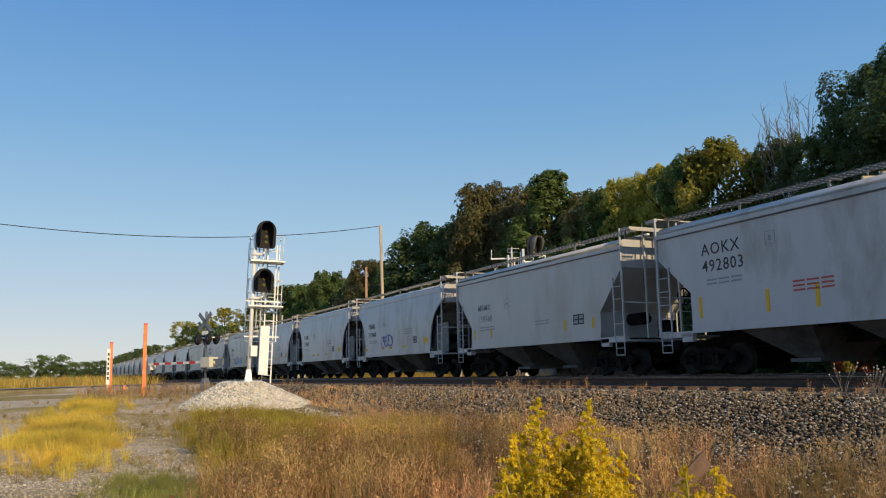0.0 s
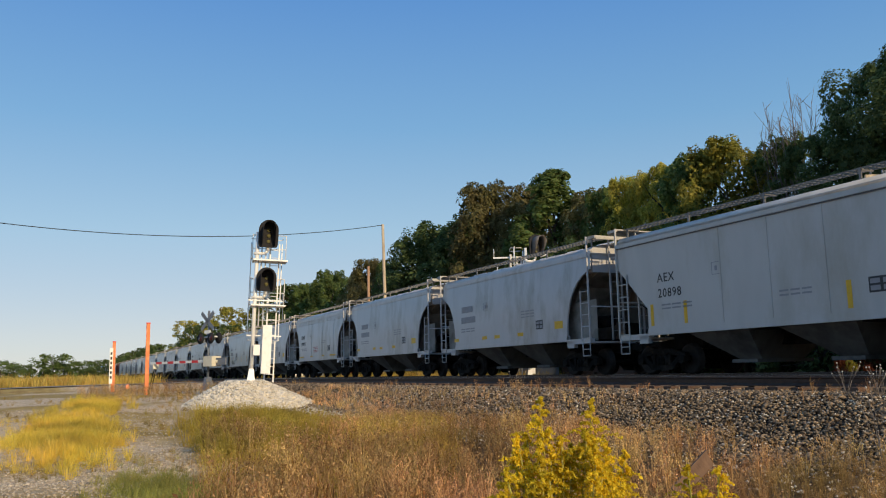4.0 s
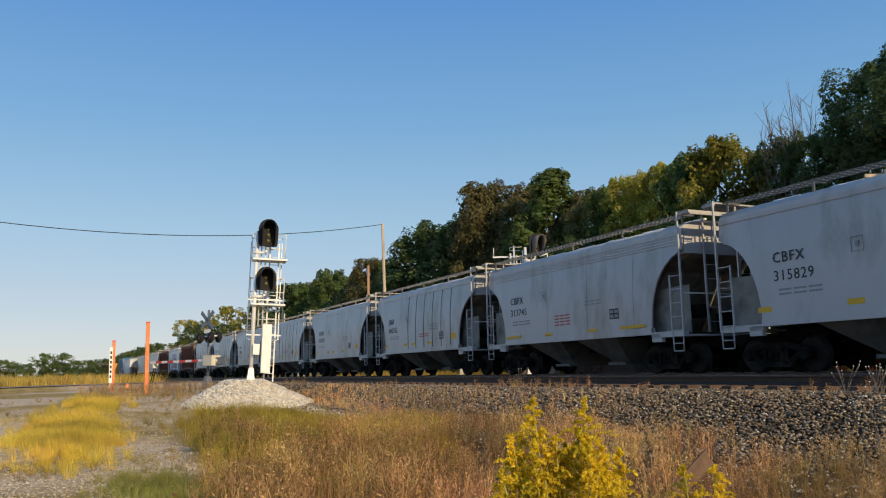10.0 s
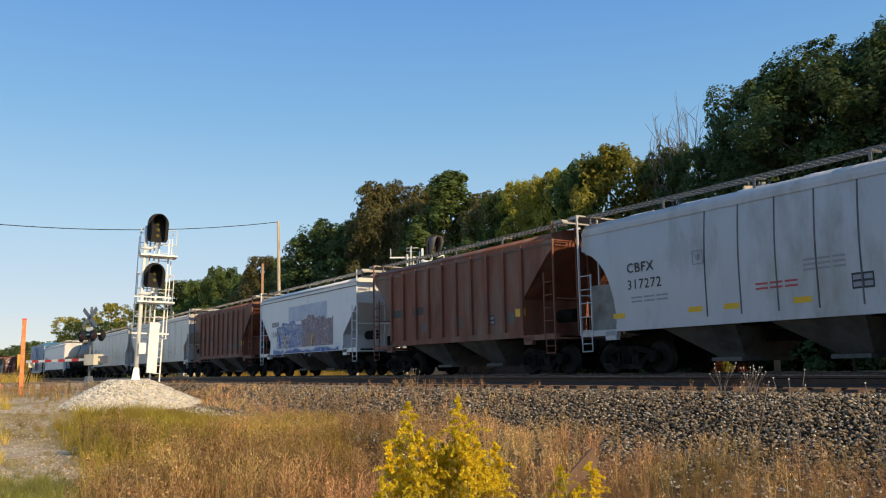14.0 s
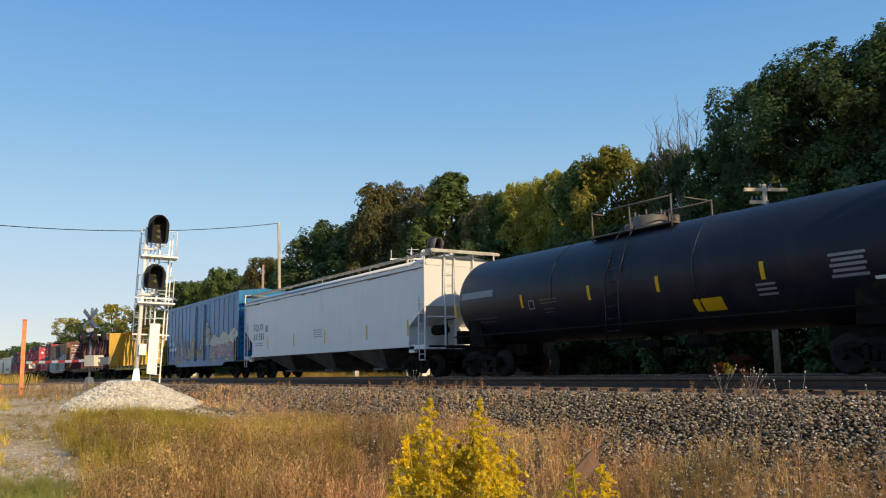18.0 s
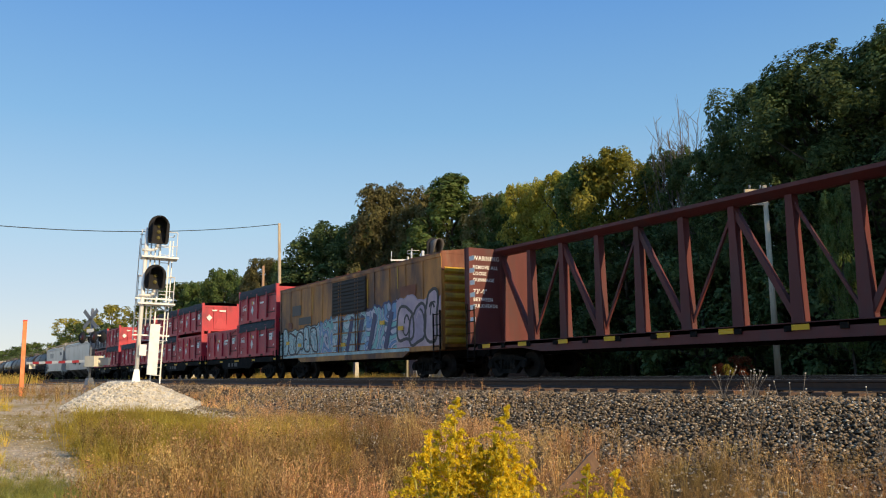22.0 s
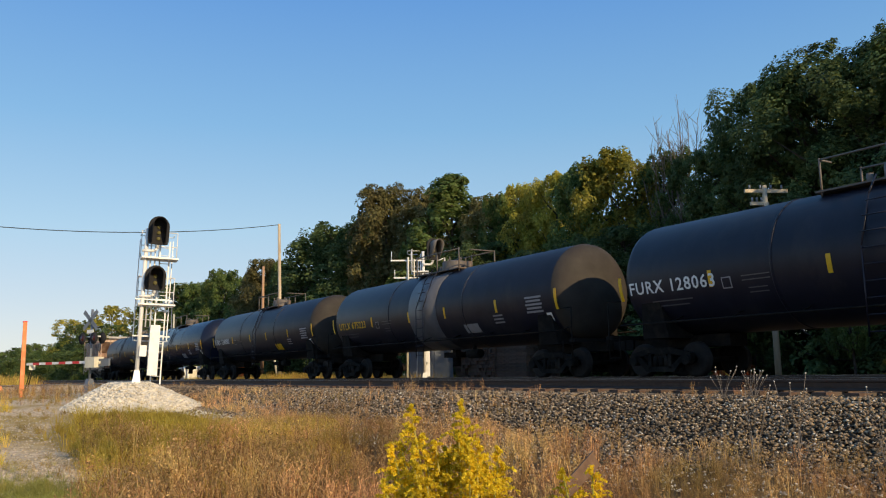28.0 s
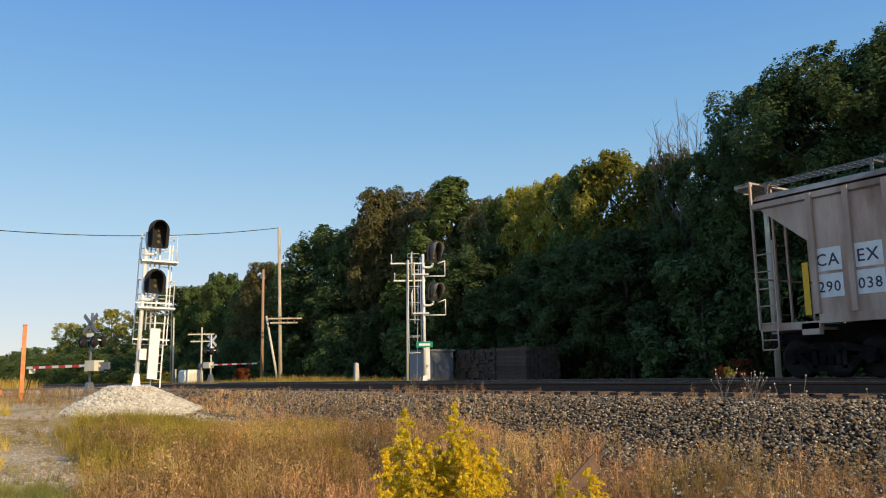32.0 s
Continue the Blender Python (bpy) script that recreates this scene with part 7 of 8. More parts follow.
# ---- lettering, reflectors and graffiti on the near sides of the cars ----
M.update({
    "spray_teal": material("teal_spray_paint", (0.10, 0.34, 0.34), 0.5, vary=0.15, scale=5.0),
    "spray_blue": material("blue_spray_paint", (0.05, 0.12, 0.42), 0.5, vary=0.15, scale=5.0),
    "spray_lilac": material("lilac_spray_paint", (0.34, 0.27, 0.36), 0.5, vary=0.15, scale=5.0),
    "spray_wine": material("wine_red_spray_paint", (0.30, 0.03, 0.07), 0.5, vary=0.15, scale=5.0),
    "spray_tan": material("tan_spray_paint", (0.42, 0.34, 0.24), 0.5, vary=0.15, scale=5.0),
    "spray_yellow": material("yellow_spray_paint", (0.50, 0.40, 0.06), 0.5, vary=0.15, scale=5.0),
    "spray_aqua": material("pale_aqua_spray_paint", (0.36, 0.52, 0.52), 0.5, vary=0.25, scale=1.6, stain=(0.14, 0.32, 0.36), amount=0.4, stain_scale=1.2),
    "spray_slate": material("slate_grey_spray_paint", (0.10, 0.15, 0.22), 0.5, vary=0.3, scale=2.0, stain=(0.28, 0.28, 0.34), amount=0.4, stain_scale=1.5),
    "spray_sky": material("sky_blue_spray_paint", (0.20, 0.36, 0.52), 0.5, vary=0.25, scale=1.6, stain=(0.42, 0.42, 0.50), amount=0.4, stain_scale=1.2),
    "spray_navy": material("navy_spray_paint", (0.025, 0.035, 0.11), 0.5, vary=0.2, scale=4.0),
    "spray_pink": material("dusty_pink_spray_paint", (0.48, 0.36, 0.40), 0.5, vary=0.2, scale=2.0, stain=(0.36, 0.27, 0.38), amount=0.4, stain_scale=1.2),
    "spray_smoke": material("smoky_white_spray_paint", (0.50, 0.51, 0.52), 0.5, vary=0.25, scale=2.0, stain=(0.30, 0.33, 0.38), amount=0.45, stain_scale=1.4),
    "spray_bone": material("bone_white_spray_paint", (0.55, 0.55, 0.46), 0.5, vary=0.2, scale=2.0, stain=(0.40, 0.42, 0.24), amount=0.4, stain_scale=1.2),
    "spray_ochre": material("ochre_spray_paint", (0.36, 0.27, 0.07), 0.5, vary=0.3, scale=2.0, stain=(0.20, 0.15, 0.10), amount=0.45, stain_scale=1.5),
    "spray_mauve": material("mauve_spray_paint", (0.24, 0.12, 0.17), 0.5, vary=0.3, scale=2.0, stain=(0.36, 0.22, 0.24), amount=0.4, stain_scale=1.5),
    "spray_mist": material("misty_blue_spray_paint", (0.40, 0.45, 0.55), 0.5, vary=0.15, scale=2.0, stain=(0.50, 0.52, 0.56), amount=0.4, stain_scale=1.2),
    "spray_deep": material("deep_blue_spray_paint", (0.05, 0.12, 0.36), 0.5, vary=0.25, scale=2.0, stain=(0.14, 0.22, 0.42), amount=0.4, stain_scale=1.4),
    "swirl_grey": swirl("grey_figure_spray_paint", [(0.30, 0.31, 0.36), (0.12, 0.15, 0.22), (0.42, 0.42, 0.46), (0.05, 0.10, 0.20)], (0.02, 0.02, 0.03), 2.4),
    "swirl_ochre": swirl("ochre_figure_spray_paint", [(0.38, 0.29, 0.07), (0.44, 0.38, 0.30), (0.26, 0.15, 0.20), (0.30, 0.22, 0.06)], (0.02, 0.018, 0.02), 2.8),
    "swirl_pale": swirl("pale_figure_spray_paint", [(0.55, 0.55, 0.56), (0.42, 0.36, 0.42), (0.55, 0.52, 0.16), (0.30, 0.52, 0.56)], (0.02, 0.02, 0.03), 3.0),
    "swirl_bone": swirl("bone_letter_spray_paint", [(0.56, 0.56, 0.48), (0.50, 0.52, 0.34), (0.60, 0.58, 0.52)], (0.20, 0.19, 0.12), 1.5, 1.2, 0.012),
    "swirl_mauve": swirl("mauve_letter_spray_paint", [(0.26, 0.13, 0.17), (0.42, 0.30, 0.32), (0.20, 0.12, 0.20), (0.48, 0.40, 0.36)], (0.09, 0.04, 0.07), 2.0, 2.6, 0.018),
    "swirl_aqua": swirl("aqua_letter_spray_paint", [(0.38, 0.54, 0.54), (0.24, 0.45, 0.46), (0.50, 0.58, 0.58), (0.20, 0.38, 0.44)], (0.10, 0.16, 0.18), 1.6, 1.6, 0.014),
    "swirl_sky": swirl("sky_letter_spray_paint", [(0.34, 0.40, 0.54), (0.10, 0.24, 0.46), (0.46, 0.46, 0.54), (0.16, 0.44, 0.44)], (0.04, 0.07, 0.16), 1.1, 1.4, 0.014),
    "swirl_blue": swirl("blue_tag_spray_paint", [(0.10, 0.17, 0.42), (0.44, 0.46, 0.56), (0.05, 0.09, 0.32), (0.52, 0.52, 0.56)], (0.03, 0.05, 0.18), 3.0, 2.6, 0.02),
    "swirl_plum": swirl("plum_tag_spray_paint", [(0.20, 0.11, 0.15), (0.36, 0.32, 0.36), (0.12, 0.10, 0.16), (0.30, 0.16, 0.20)], (0.05, 0.03, 0.05), 3.0, 2.6, 0.02),
    "spray_black": material("black_spray_paint", (0.02, 0.02, 0.025), 0.5, vary=0.1, scale=5.0),
})


def panel(car, name, x, z, w, h, y, mat, thick=0.004, label=""):
    """A flat plate, w by h about x, z, just proud of the side at y; alike plates share a mesh."""
    key = ("panel", name, w, h, mat)
    if key not in protos:
        protos[key] = Build().box(-w / 2, -thick, -h / 2, w / 2, 0, h / 2).mesh(name, mat)
    return part(name, protos[key], None, car, label, (x, y, z))


def write(car, text, x, z, size, y, mat, bold=0.002, name="lettering"):
    return part(name, lettering(text, size, mat, bold), None, car, at=(x, y - 0.004, z))


def placard(car, x, z, y, w=0.46, h=0.32):
    p = panel(car, "placard", x, z, w, h, y, "dark_mark", 0.005, "black stencilled data panel")
    for dx, dz in ((-0.25, 0.22), (0.25, 0.22), (-0.25, -0.22), (0.25, -0.22)):
        part("placard_field", protos.setdefault(("pf", w), Build().box(-w * 0.19, -0.008, -h * 0.15, w * 0.19, -0.005, h * 0.15).mesh("placard_field", "faint_mark")), None, p, at=(dx * w, 0, dz * h))


def small_print(car, x, z, y, rows, w, mat="faint_mark"):
    for k in range(rows):
        for j in range(3):
            panel(car, "small_print", x + (j - 1) * w / 3, z - 0.105 * k, w / 3 - 0.06, 0.045, y, mat)


def ribbon(pts, w, y0, y1, closed=False):
    """A flat painted line through points of x, z."""
    b = Build()
    n = len(pts)
    v = []
    for i, p in enumerate(pts):
        q0 = pts[i - 1] if i or closed else p
        q1 = pts[(i + 1) % n] if i < n - 1 or closed else p
        d = Vector((q1[0] - q0[0], q1[1] - q0[1]))
        d = d.normalized() if d.length else Vector((1, 0))
        sx, sz = -d.y * w / 2, d.x * w / 2
        v += [(p[0] + sx, y0, p[1] + sz), (p[0] - sx, y0, p[1] - sz), (p[0] - sx, y1, p[1] - sz), (p[0] + sx, y1, p[1] + sz)]
    f = []
    for i in range(n if closed else n - 1):
        j = (i + 1) % n
        f += [(4 * i + k, 4 * i + (k + 1) % 4, 4 * j + (k + 1) % 4, 4 * j + k) for k in range(4)]
    return b.add(v, f)


SIDE = -1.562
graffiti_spots = []
for k, (car, style, mark, number, L) in enumerate(train):
    r = random.Random(50 + k)
    big = style == "aokx"
    h = 12.9 / 2 - 0.8
    size = 0.45 if big else 0.36
    z1, z2 = (3.15, 2.70) if big else (2.62, 2.18)
    x = -h + (1.8 if not big else 1.75)
    ink = "dark_mark" if style != "angle" or big else "faint_mark"
    if mark:
        write(car, mark, x, z1, size, SIDE, ink)
    if number:
        write(car, number, x, z2, size, SIDE, ink)
    if not (mark or number):
        panel(car, "lettering_bar", x + 0.7, z1 + 0.15, 1.0, 0.26, SIDE, "faint_mark")
        panel(car, "lettering_bar", x + 0.8, z2 + 0.15, 1.3, 0.26, SIDE, "faint_mark")
    small_print(car, x + 0.75, z2 - 0.22, SIDE, 2, 1.3)
    seal = [(x + 2.20, z1 - 0.02), (x + 2.50, z1 - 0.02), (x + 2.50, z1 + 0.30), (x + 2.20, z1 + 0.30)]
    part("seal_frame", ribbon(seal, 0.022, SIDE - 0.004, SIDE, True), "faint_mark", car)
    panel(car, "seal_mark", x + 2.35, z1 + 0.14, 0.09, 0.13, SIDE, "faint_mark")
    if style in ("tall", "panel"):
        for dx in (-h + 1.3, -h + 3.1, -h + 5.4, 1.2, 3.6):
            panel(car, "reflector", dx, 1.75, 0.12, 0.55, SIDE, "yellow_mark")
        placard(car, 2.4, 2.25, SIDE, 0.3, 0.3)
        small_print(car, 4.0, 1.8, SIDE, 3, 0.9)
        if style == "tall":
            graffiti_spots.append((car, -h + 4.2, -h + 5.0, 1.75, 2.4))
    elif style == "ridged":
        for dx, w in ((-h + 2.0, 1.1), (-1.2, 0.5), (1.4, 0.5), (h - 2.2, 1.2)):
            panel(car, "sill_stripe", dx, 1.40, w, 0.09, SIDE - 0.028, "yellow_mark")
        small_print(car, -h + 5.3, 2.0, SIDE, 4, 1.0, "red_mark")
        small_print(car, h - 4.2, 2.35, SIDE, 2, 1.0)
        placard(car, h - 3.1, 1.85, SIDE)
    elif style in ("cbfx", "lined"):
        for dx in (-h + 1.45, -h + 4.0, -0.6, 1.2):
            panel(car, "reflector", dx, 1.52, 0.42, 0.13, SIDE, "yellow_mark")
        panel(car, "reflector", h - 1.85, 1.72, 0.52, 0.26, SIDE, "yellow_mark")
        small_print(car, h - 3.9, 2.35, SIDE, 3, 1.0)
        placard(car, h - 3.1, 1.80, SIDE)
        if style == "lined":
            small_print(car, 0.6, 1.95, SIDE, 2, 1.1, "red_mark")
    elif style == "aokx":
        for dx in (-h + 1.6, -h + 3.9, -0.3, 1.9):
            panel(car, "reflector", dx, 1.78, 0.12, 0.55, SIDE, "yellow_mark")
        small_print(car, -0.4, 2.15, SIDE, 3, 1.2, "red_mark")
        placard(car, h - 3.0, 1.75, SIDE, 0.36, 0.36)
    else:
        for dx in (-h + 1.5, -h + 2.9, h - 3.2, h - 1.6):
            panel(car, "reflector", dx, 1.70, 0.13, 0.62 if style == "plain" else 0.35, SIDE, "yellow_mark")
        placard(car, h - 2.4, 1.85, SIDE, 0.62, 0.34)
        small_print(car, 1.0, 1.95, SIDE, 2, 1.0)


def blob(r, cx, cz, w, h, n=13, rough=0.28):
    """A closed, uneven outline."""
    lo, hi = [], []
    pts = []
    for i in range(n):
        a = 2 * math.pi * i / n
        k = 1 + r.uniform(-rough, rough)
        c, s = math.cos(a), math.sin(a)
        pts.append((cx + 0.5 * w * k * math.copysign(abs(c) ** 0.6, c), cz + 0.5 * h * k * math.copysign(abs(s) ** 0.6, s)))
    return pts


def rounded(r, cx, cz, w, h, n=26):
    """A soft, lumpy closed outline like a bubble letter."""
    p1, p2, k1, k2 = r.uniform(0, 6), r.uniform(0, 6), r.uniform(0.12, 0.28), r.uniform(0.06, 0.18)
    out = []
    for i in range(n):
        a = 2 * math.pi * i / n
        k = 1 + k1 * math.sin(2 * a + p1) + k2 * math.sin(3 * a + p2)
        c, s = math.cos(a), math.sin(a)
        out.append((cx + 0.5 * w * k * math.copysign(abs(c) ** 0.75, c), cz + 0.5 * h * k * math.copysign(abs(s) ** 0.7, s)))
    return out


def graffiti(car, x0, x1, z0, z1, y, fills, line, count, seed, w=0.06, loops=3):
    """A row of sprayed bubble shapes with outlines and curls; no words."""
    r = random.Random(seed)
    step = (x1 - x0) / count
    for i in range(count):
        cx, cz = x0 + step * (i + 0.5), (z0 + z1) / 2 + r.uniform(-0.08, 0.08) * (z1 - z0)
        pts = rounded(r, cx, cz, step * r.uniform(0.95, 1.15), (z1 - z0) * r.uniform(0.75, 0.95))
        d = 0.0012 * (i % 3)
        edge = part("graffiti_letter", ribbon(pts, w, y - 0.0085 - d, y - 0.004, True), line, car)
        if fills:
            part("fill", Build().extrude(pts, y - 0.0065 - d, y - 0.003), fills[i % len(fills)], edge)
        for k in range(loops):
            qx, qz = cx + r.uniform(-0.22, 0.22) * step, cz + r.uniform(-0.3, 0.3) * (z1 - z0)
            a0, turn, rad = r.uniform(0, 6), r.uniform(1.0, 2.8), r.uniform(0.14, 0.34)
            arc = [(qx + rad * step * math.cos(a0 + turn * j / 9), qz + rad * (z1 - z0) * math.sin(a0 + turn * j / 9)) for j in range(10)]
            part("curl", ribbon(arc, w * r.uniform(0.5, 0.9), y - 0.0125, y - 0.009), line if r.random() < 0.7 or not fills else fills[(i + 1) % len(fills)], edge)


def mural(car, x0, x1, y, hull_, base, fills, line, small, seed, w=0.05, low=1.1):
    """A sprayed piece: a ragged ground with an outline, and small shapes and strokes on it; no words."""
    r = random.Random(seed)
    n = 22
    a, b = r.uniform(0, 6), r.uniform(0, 6)

    def top(u):
        return hull_(u) + 0.06 * math.sin(17 * u + a) + 0.04 * math.sin(41 * u + b)

    ground_ = [(x0, low)] + [(x0 + (x1 - x0) * i / n, top(i / n) + r.uniform(-0.03, 0.03)) for i in range(n + 1)] + [(x1, low)]
    piece = part("graffiti_piece", Build().extrude(ground_, y - 0.002, y), base, car, "sprayed graffiti piece")
    edge = ground_[1:-1]
    part("outline", ribbon(edge, w, y - 0.0045, y - 0.0021), line, piece)
    for i in range(small):
        u = r.random()
        cx, hi = x0 + (x1 - x0) * u, top(u)
        cz = low + (hi - low) * r.uniform(0.08, 0.92)
        sx, sz = r.uniform(0.06, 0.20), r.uniform(0.08, 0.30)
        d = 0.0066 + 0.0002 * i
        if i % 3:
            a0, turn = r.uniform(0, 6.28), r.uniform(1.2, 3.6)
            arc = [(cx + sx * math.cos(a0 + turn * j / 7), cz + sz * math.sin(a0 + turn * j / 7)) for j in range(8)]
            part("stroke", ribbon(arc, w * r.uniform(0.35, 0.8), y - d - 0.0002, y - d), line if r.random() < 0.6 else r.choice(fills), piece)
        else:
            m_ = r.randint(4, 7)
            q = [(cx + sx * r.uniform(0.5, 1) * math.cos(6.283 * j / m_), cz + sz * r.uniform(0.5, 1) * math.sin(6.283 * j / m_)) for j in range(m_)]
            part("spot", Build().extrude(q, y - d - 0.0002, y - d), r.choice(fills), piece)


def slash(car, x0, z0, x1, z1, w, y, mat):
    part("graffiti_stripe", ribbon([(x0, z0), (x1, z1)], w, y - 0.007, y - 0.003), mat, car)


mural(train[5][0], -2.6, 1.4, SIDE - 0.002, lambda u: 1.75 + 0.2 * math.sin(4 * u), "swirl_aqua", ["spray_teal", "spray_lilac"], "spray_deep", 20, 3, 0.05, 1.36)
for car, x0, x1, z0, z1 in graffiti_spots:
    graffiti(car, x0, x1, z0, z1, SIDE, None, "spray_black", 2, 14, 0.05, 5)
    graffiti(car, x0 - 1.9, x0 - 0.3, 1.35, 1.7, SIDE, None, "spray_black", 4, 15, 0.04, 2)
graffiti(train[2][0], -1.9, -0.4, 1.55, 2.25, SIDE, None, "spray_blue", 3, 4, 0.05)
write(tagged_white, "11049", -4.3, 2.0, 0.42, SIDE, "dark_mark")
panel(tagged_white, "lettering_bar", -3.7, 2.65, 1.0, 0.24, SIDE, "faint_mark")
panel(tagged_white, "painted_over_patch", 0.4, 3.05, 4.6, 0.75, SIDE, "spray_mist", 0.003, "pale blue painted-over patch")
mural(tagged_white, -3.5, -0.3, SIDE - 0.003, lambda u: 2.45 + 0.2 * math.sin(3 * u), "swirl_blue", ["spray_blue", "spray_mist", "spray_deep"], "spray_blue", 40, 11, 0.05, 1.4)
mural(tagged_white, -0.25, 3.4, SIDE - 0.003, lambda u: 2.75 + 0.1 * math.sin(5 * u), "swirl_plum", ["spray_mauve", "spray_slate"], "spray_smoke", 40, 12, 0.045, 1.4)
mural(tagged_white, -3.9, 4.0, SIDE - 0.028, lambda u: 1.29, "spray_deep", ["spray_mist", "spray_deep"], "spray_mist", 30, 13, 0.05, 1.14)
for x in (-2.3, 1.0):
    slash(tagged_white, x, 1.45, x + 0.12, 2.0, 0.13, SIDE - 0.022, "yellow_mark")
for car, dark in ((brown, "dark_mark"), (brown_two, "dark_mark")):
    panel(car, "lettering_bar", -3.6, 2.35, 0.9, 0.28, SIDE - 0.004, dark)
    panel(car, "lettering_bar", -2.2, 2.35, 0.8, 0.28, SIDE - 0.004, dark)
    placard(car, 2.4, 1.75, SIDE)
    for x in (-1.7, 0.5, 3.4):
        panel(car, "old_patch", x, 1.75, 0.55, 0.34, SIDE, "rail_worn")
    panel(car, "reflector", 4.0, 1.9, 0.5, 0.24, SIDE, "yellow_mark")
for car, number in ((tilx_a, "570313"), (tilx_b, "570358")):
    write(car, "TILX", -7.3, 2.55, 0.50, SIDE, "dark_mark")
    write(car, number, -7.3, 2.08, 0.46, SIDE, "dark_mark")
    small_print(car, -6.6, 1.88, SIDE, 2, 1.3)
    panel(car, "seal_mark", -5.0, 2.6, 0.3, 0.32, SIDE, "faint_mark")
    for x in (-7.75, -4.6, -1.2, 2.3, 5.6, 7.6):
        panel(car, "reflector", x, 1.95, 0.14, 0.62, SIDE, "yellow_mark")
    small_print(car, -3.0, 1.75, SIDE, 1, 1.2, "red_mark")
    small_print(car, 0.8, 2.45, SIDE, 1, 1.4)
    small_print(car, 4.0, 1.9, SIDE, 2, 1.0)
write(equx, "EQUX", -8.5, 2.55, 0.52, SIDE, "dark_mark")
write(equx, "631585", -8.5, 2.05, 0.50, SIDE, "dark_mark")
small_print(equx, -7.7, 1.85, SIDE, 2, 1.3)
panel(equx, "seal_mark", -6.5, 2.6, 0.34, 0.34, SIDE, "faint_mark")
for x in (-9.2, -6.3, -2.7, 1.0, 5.2, 8.6):
    panel(equx, "reflector", x, 1.85, 0.13, 0.62, SIDE, "yellow_mark")
small_print(equx, 0.2, 2.2, SIDE, 4, 1.0)
r = random.Random(8)
for i in range(16):
    x = -9.6 + 19.2 * r.random()
    part("rust_run", Build().extrude(blob(r, x, 4.05, r.uniform(0.5, 1.8), r.uniform(0.05, 0.15), 12, 0.45), SIDE - 0.003, SIDE), "orange_paint" if i % 3 == 0 else "beige_paint", equx, "rust streak under the roof edge")
def bump_(u, at, wide):
    return math.exp(-((u - at) / wide) ** 2)


mural(blue_box, -6.2, -2.6, -1.554, lambda u: 1.6 + 0.9 * bump_(u, 0.3, 0.12) + 1.75 * bump_(u, 0.56, 0.09) + 1.2 * bump_(u, 0.82, 0.10), "swirl_grey", ["spray_slate", "spray_lilac", "spray_smoke"], "spray_black", 34, 38, 0.035)
mural(blue_box, -2.5, 0.7, -1.554, lambda u: 1.75 + 1.1 * bump_(u, 0.42, 0.22) + 0.75 * bump_(u, 0.04, 0.05) + 0.7 * bump_(u, 0.93, 0.08), "swirl_ochre", ["spray_ochre", "spray_tan", "spray_mauve"], "spray_black", 40, 39, 0.04, 1.3)
mural(blue_box, 0.8, 2.75, -1.554, lambda u: 2.35 + 1.25 * math.sqrt(max(0.0, math.sin(math.pi * min(1, u + 0.02)))), "swirl_pale", ["spray_smoke", "spray_yellow", "spray_aqua"], "spray_black", 24, 46, 0.045, 2.1)
mural(blue_box, 2.65, 7.95, -1.554, lambda u: 2.35 + 0.35 * u + 0.26 * abs(math.sin(3 * math.pi * u)), "swirl_bone", ["spray_bone", "spray_smoke"], "spray_ochre", 22, 62, 0.04, 1.95)
mural(blue_box, 2.65, 7.95, -1.5555, lambda u: 1.98 + 0.15 * u, "swirl_mauve", ["spray_mauve", "spray_lilac", "spray_pink"], "spray_wine", 30, 63, 0.04, 1.25)
for x, w in ((-7.1, 0.35), (-6.3, 0.2)):
    panel(blue_box, "lettering_bar", x, 2.45, w, 0.22, -1.558, "white_mark")
for x in (-7.1, -6.4, -5.7):
    panel(blue_box, "lettering_bar", x, 2.05, 0.42, 0.22, -1.562, "white_mark")
for x in (-7.6, -5.0, 3.5, 6.2, 7.5):
    panel(blue_box, "reflector", x, 1.12, 0.45, 0.14, -1.563, "yellow_mark")
mural(orange_box, -7.75, -2.9, -1.554, lambda u: 2.2 + 0.35 * u, "swirl_aqua", ["spray_aqua", "spray_smoke"], "spray_black", 20, 71, 0.06, 1.06)
graffiti(orange_box, -7.4, -3.0, 1.12, 2.35, -1.562, ["swirl_aqua"], "spray_black", 5, 78, 0.09, 2)
mural(orange_box, -2.9, -1.42, -1.554, lambda u: 2.5 + 0.2 * u, "swirl_sky", ["spray_teal", "spray_aqua"], "spray_slate", 12, 74, 0.06, 1.06)
mural(orange_box, -1.42, 1.93, -1.5545, lambda u: 2.65 + 0.1 * u, "swirl_aqua", ["spray_aqua", "spray_sky", "spray_smoke"], "spray_slate", 26, 77, 0.07, 1.12)
mural(orange_box, 1.93, 4.6, -1.554, lambda u: 2.8 + 0.2 * u, "swirl_sky", ["spray_sky", "spray_smoke", "spray_deep"], "spray_navy", 10, 75, 0.10, 1.06)
mural(orange_box, 4.5, 7.75, -1.555, lambda u: 2.95 + 0.15 * math.sin(6 * u), "spray_pink", ["spray_pink", "spray_lilac"], "spray_lilac", 16, 73, 0.05, 1.06)
for x in (-0.9, 0.1, 1.1, 2.2, 3.6):
    slash(orange_box, x, 1.15, x + 0.55, 2.6, 0.32, -1.562, "spray_navy")
graffiti(orange_box, 4.7, 7.6, 1.15, 3.0, -1.562, ["spray_pink", "spray_lilac"], "spray_black", 3, 76, 0.12, 2)
patch = panel(orange_box, "black_patch", 0.3, 3.5, 3.3, 1.5, -1.580, "tank_dust", 0.02)
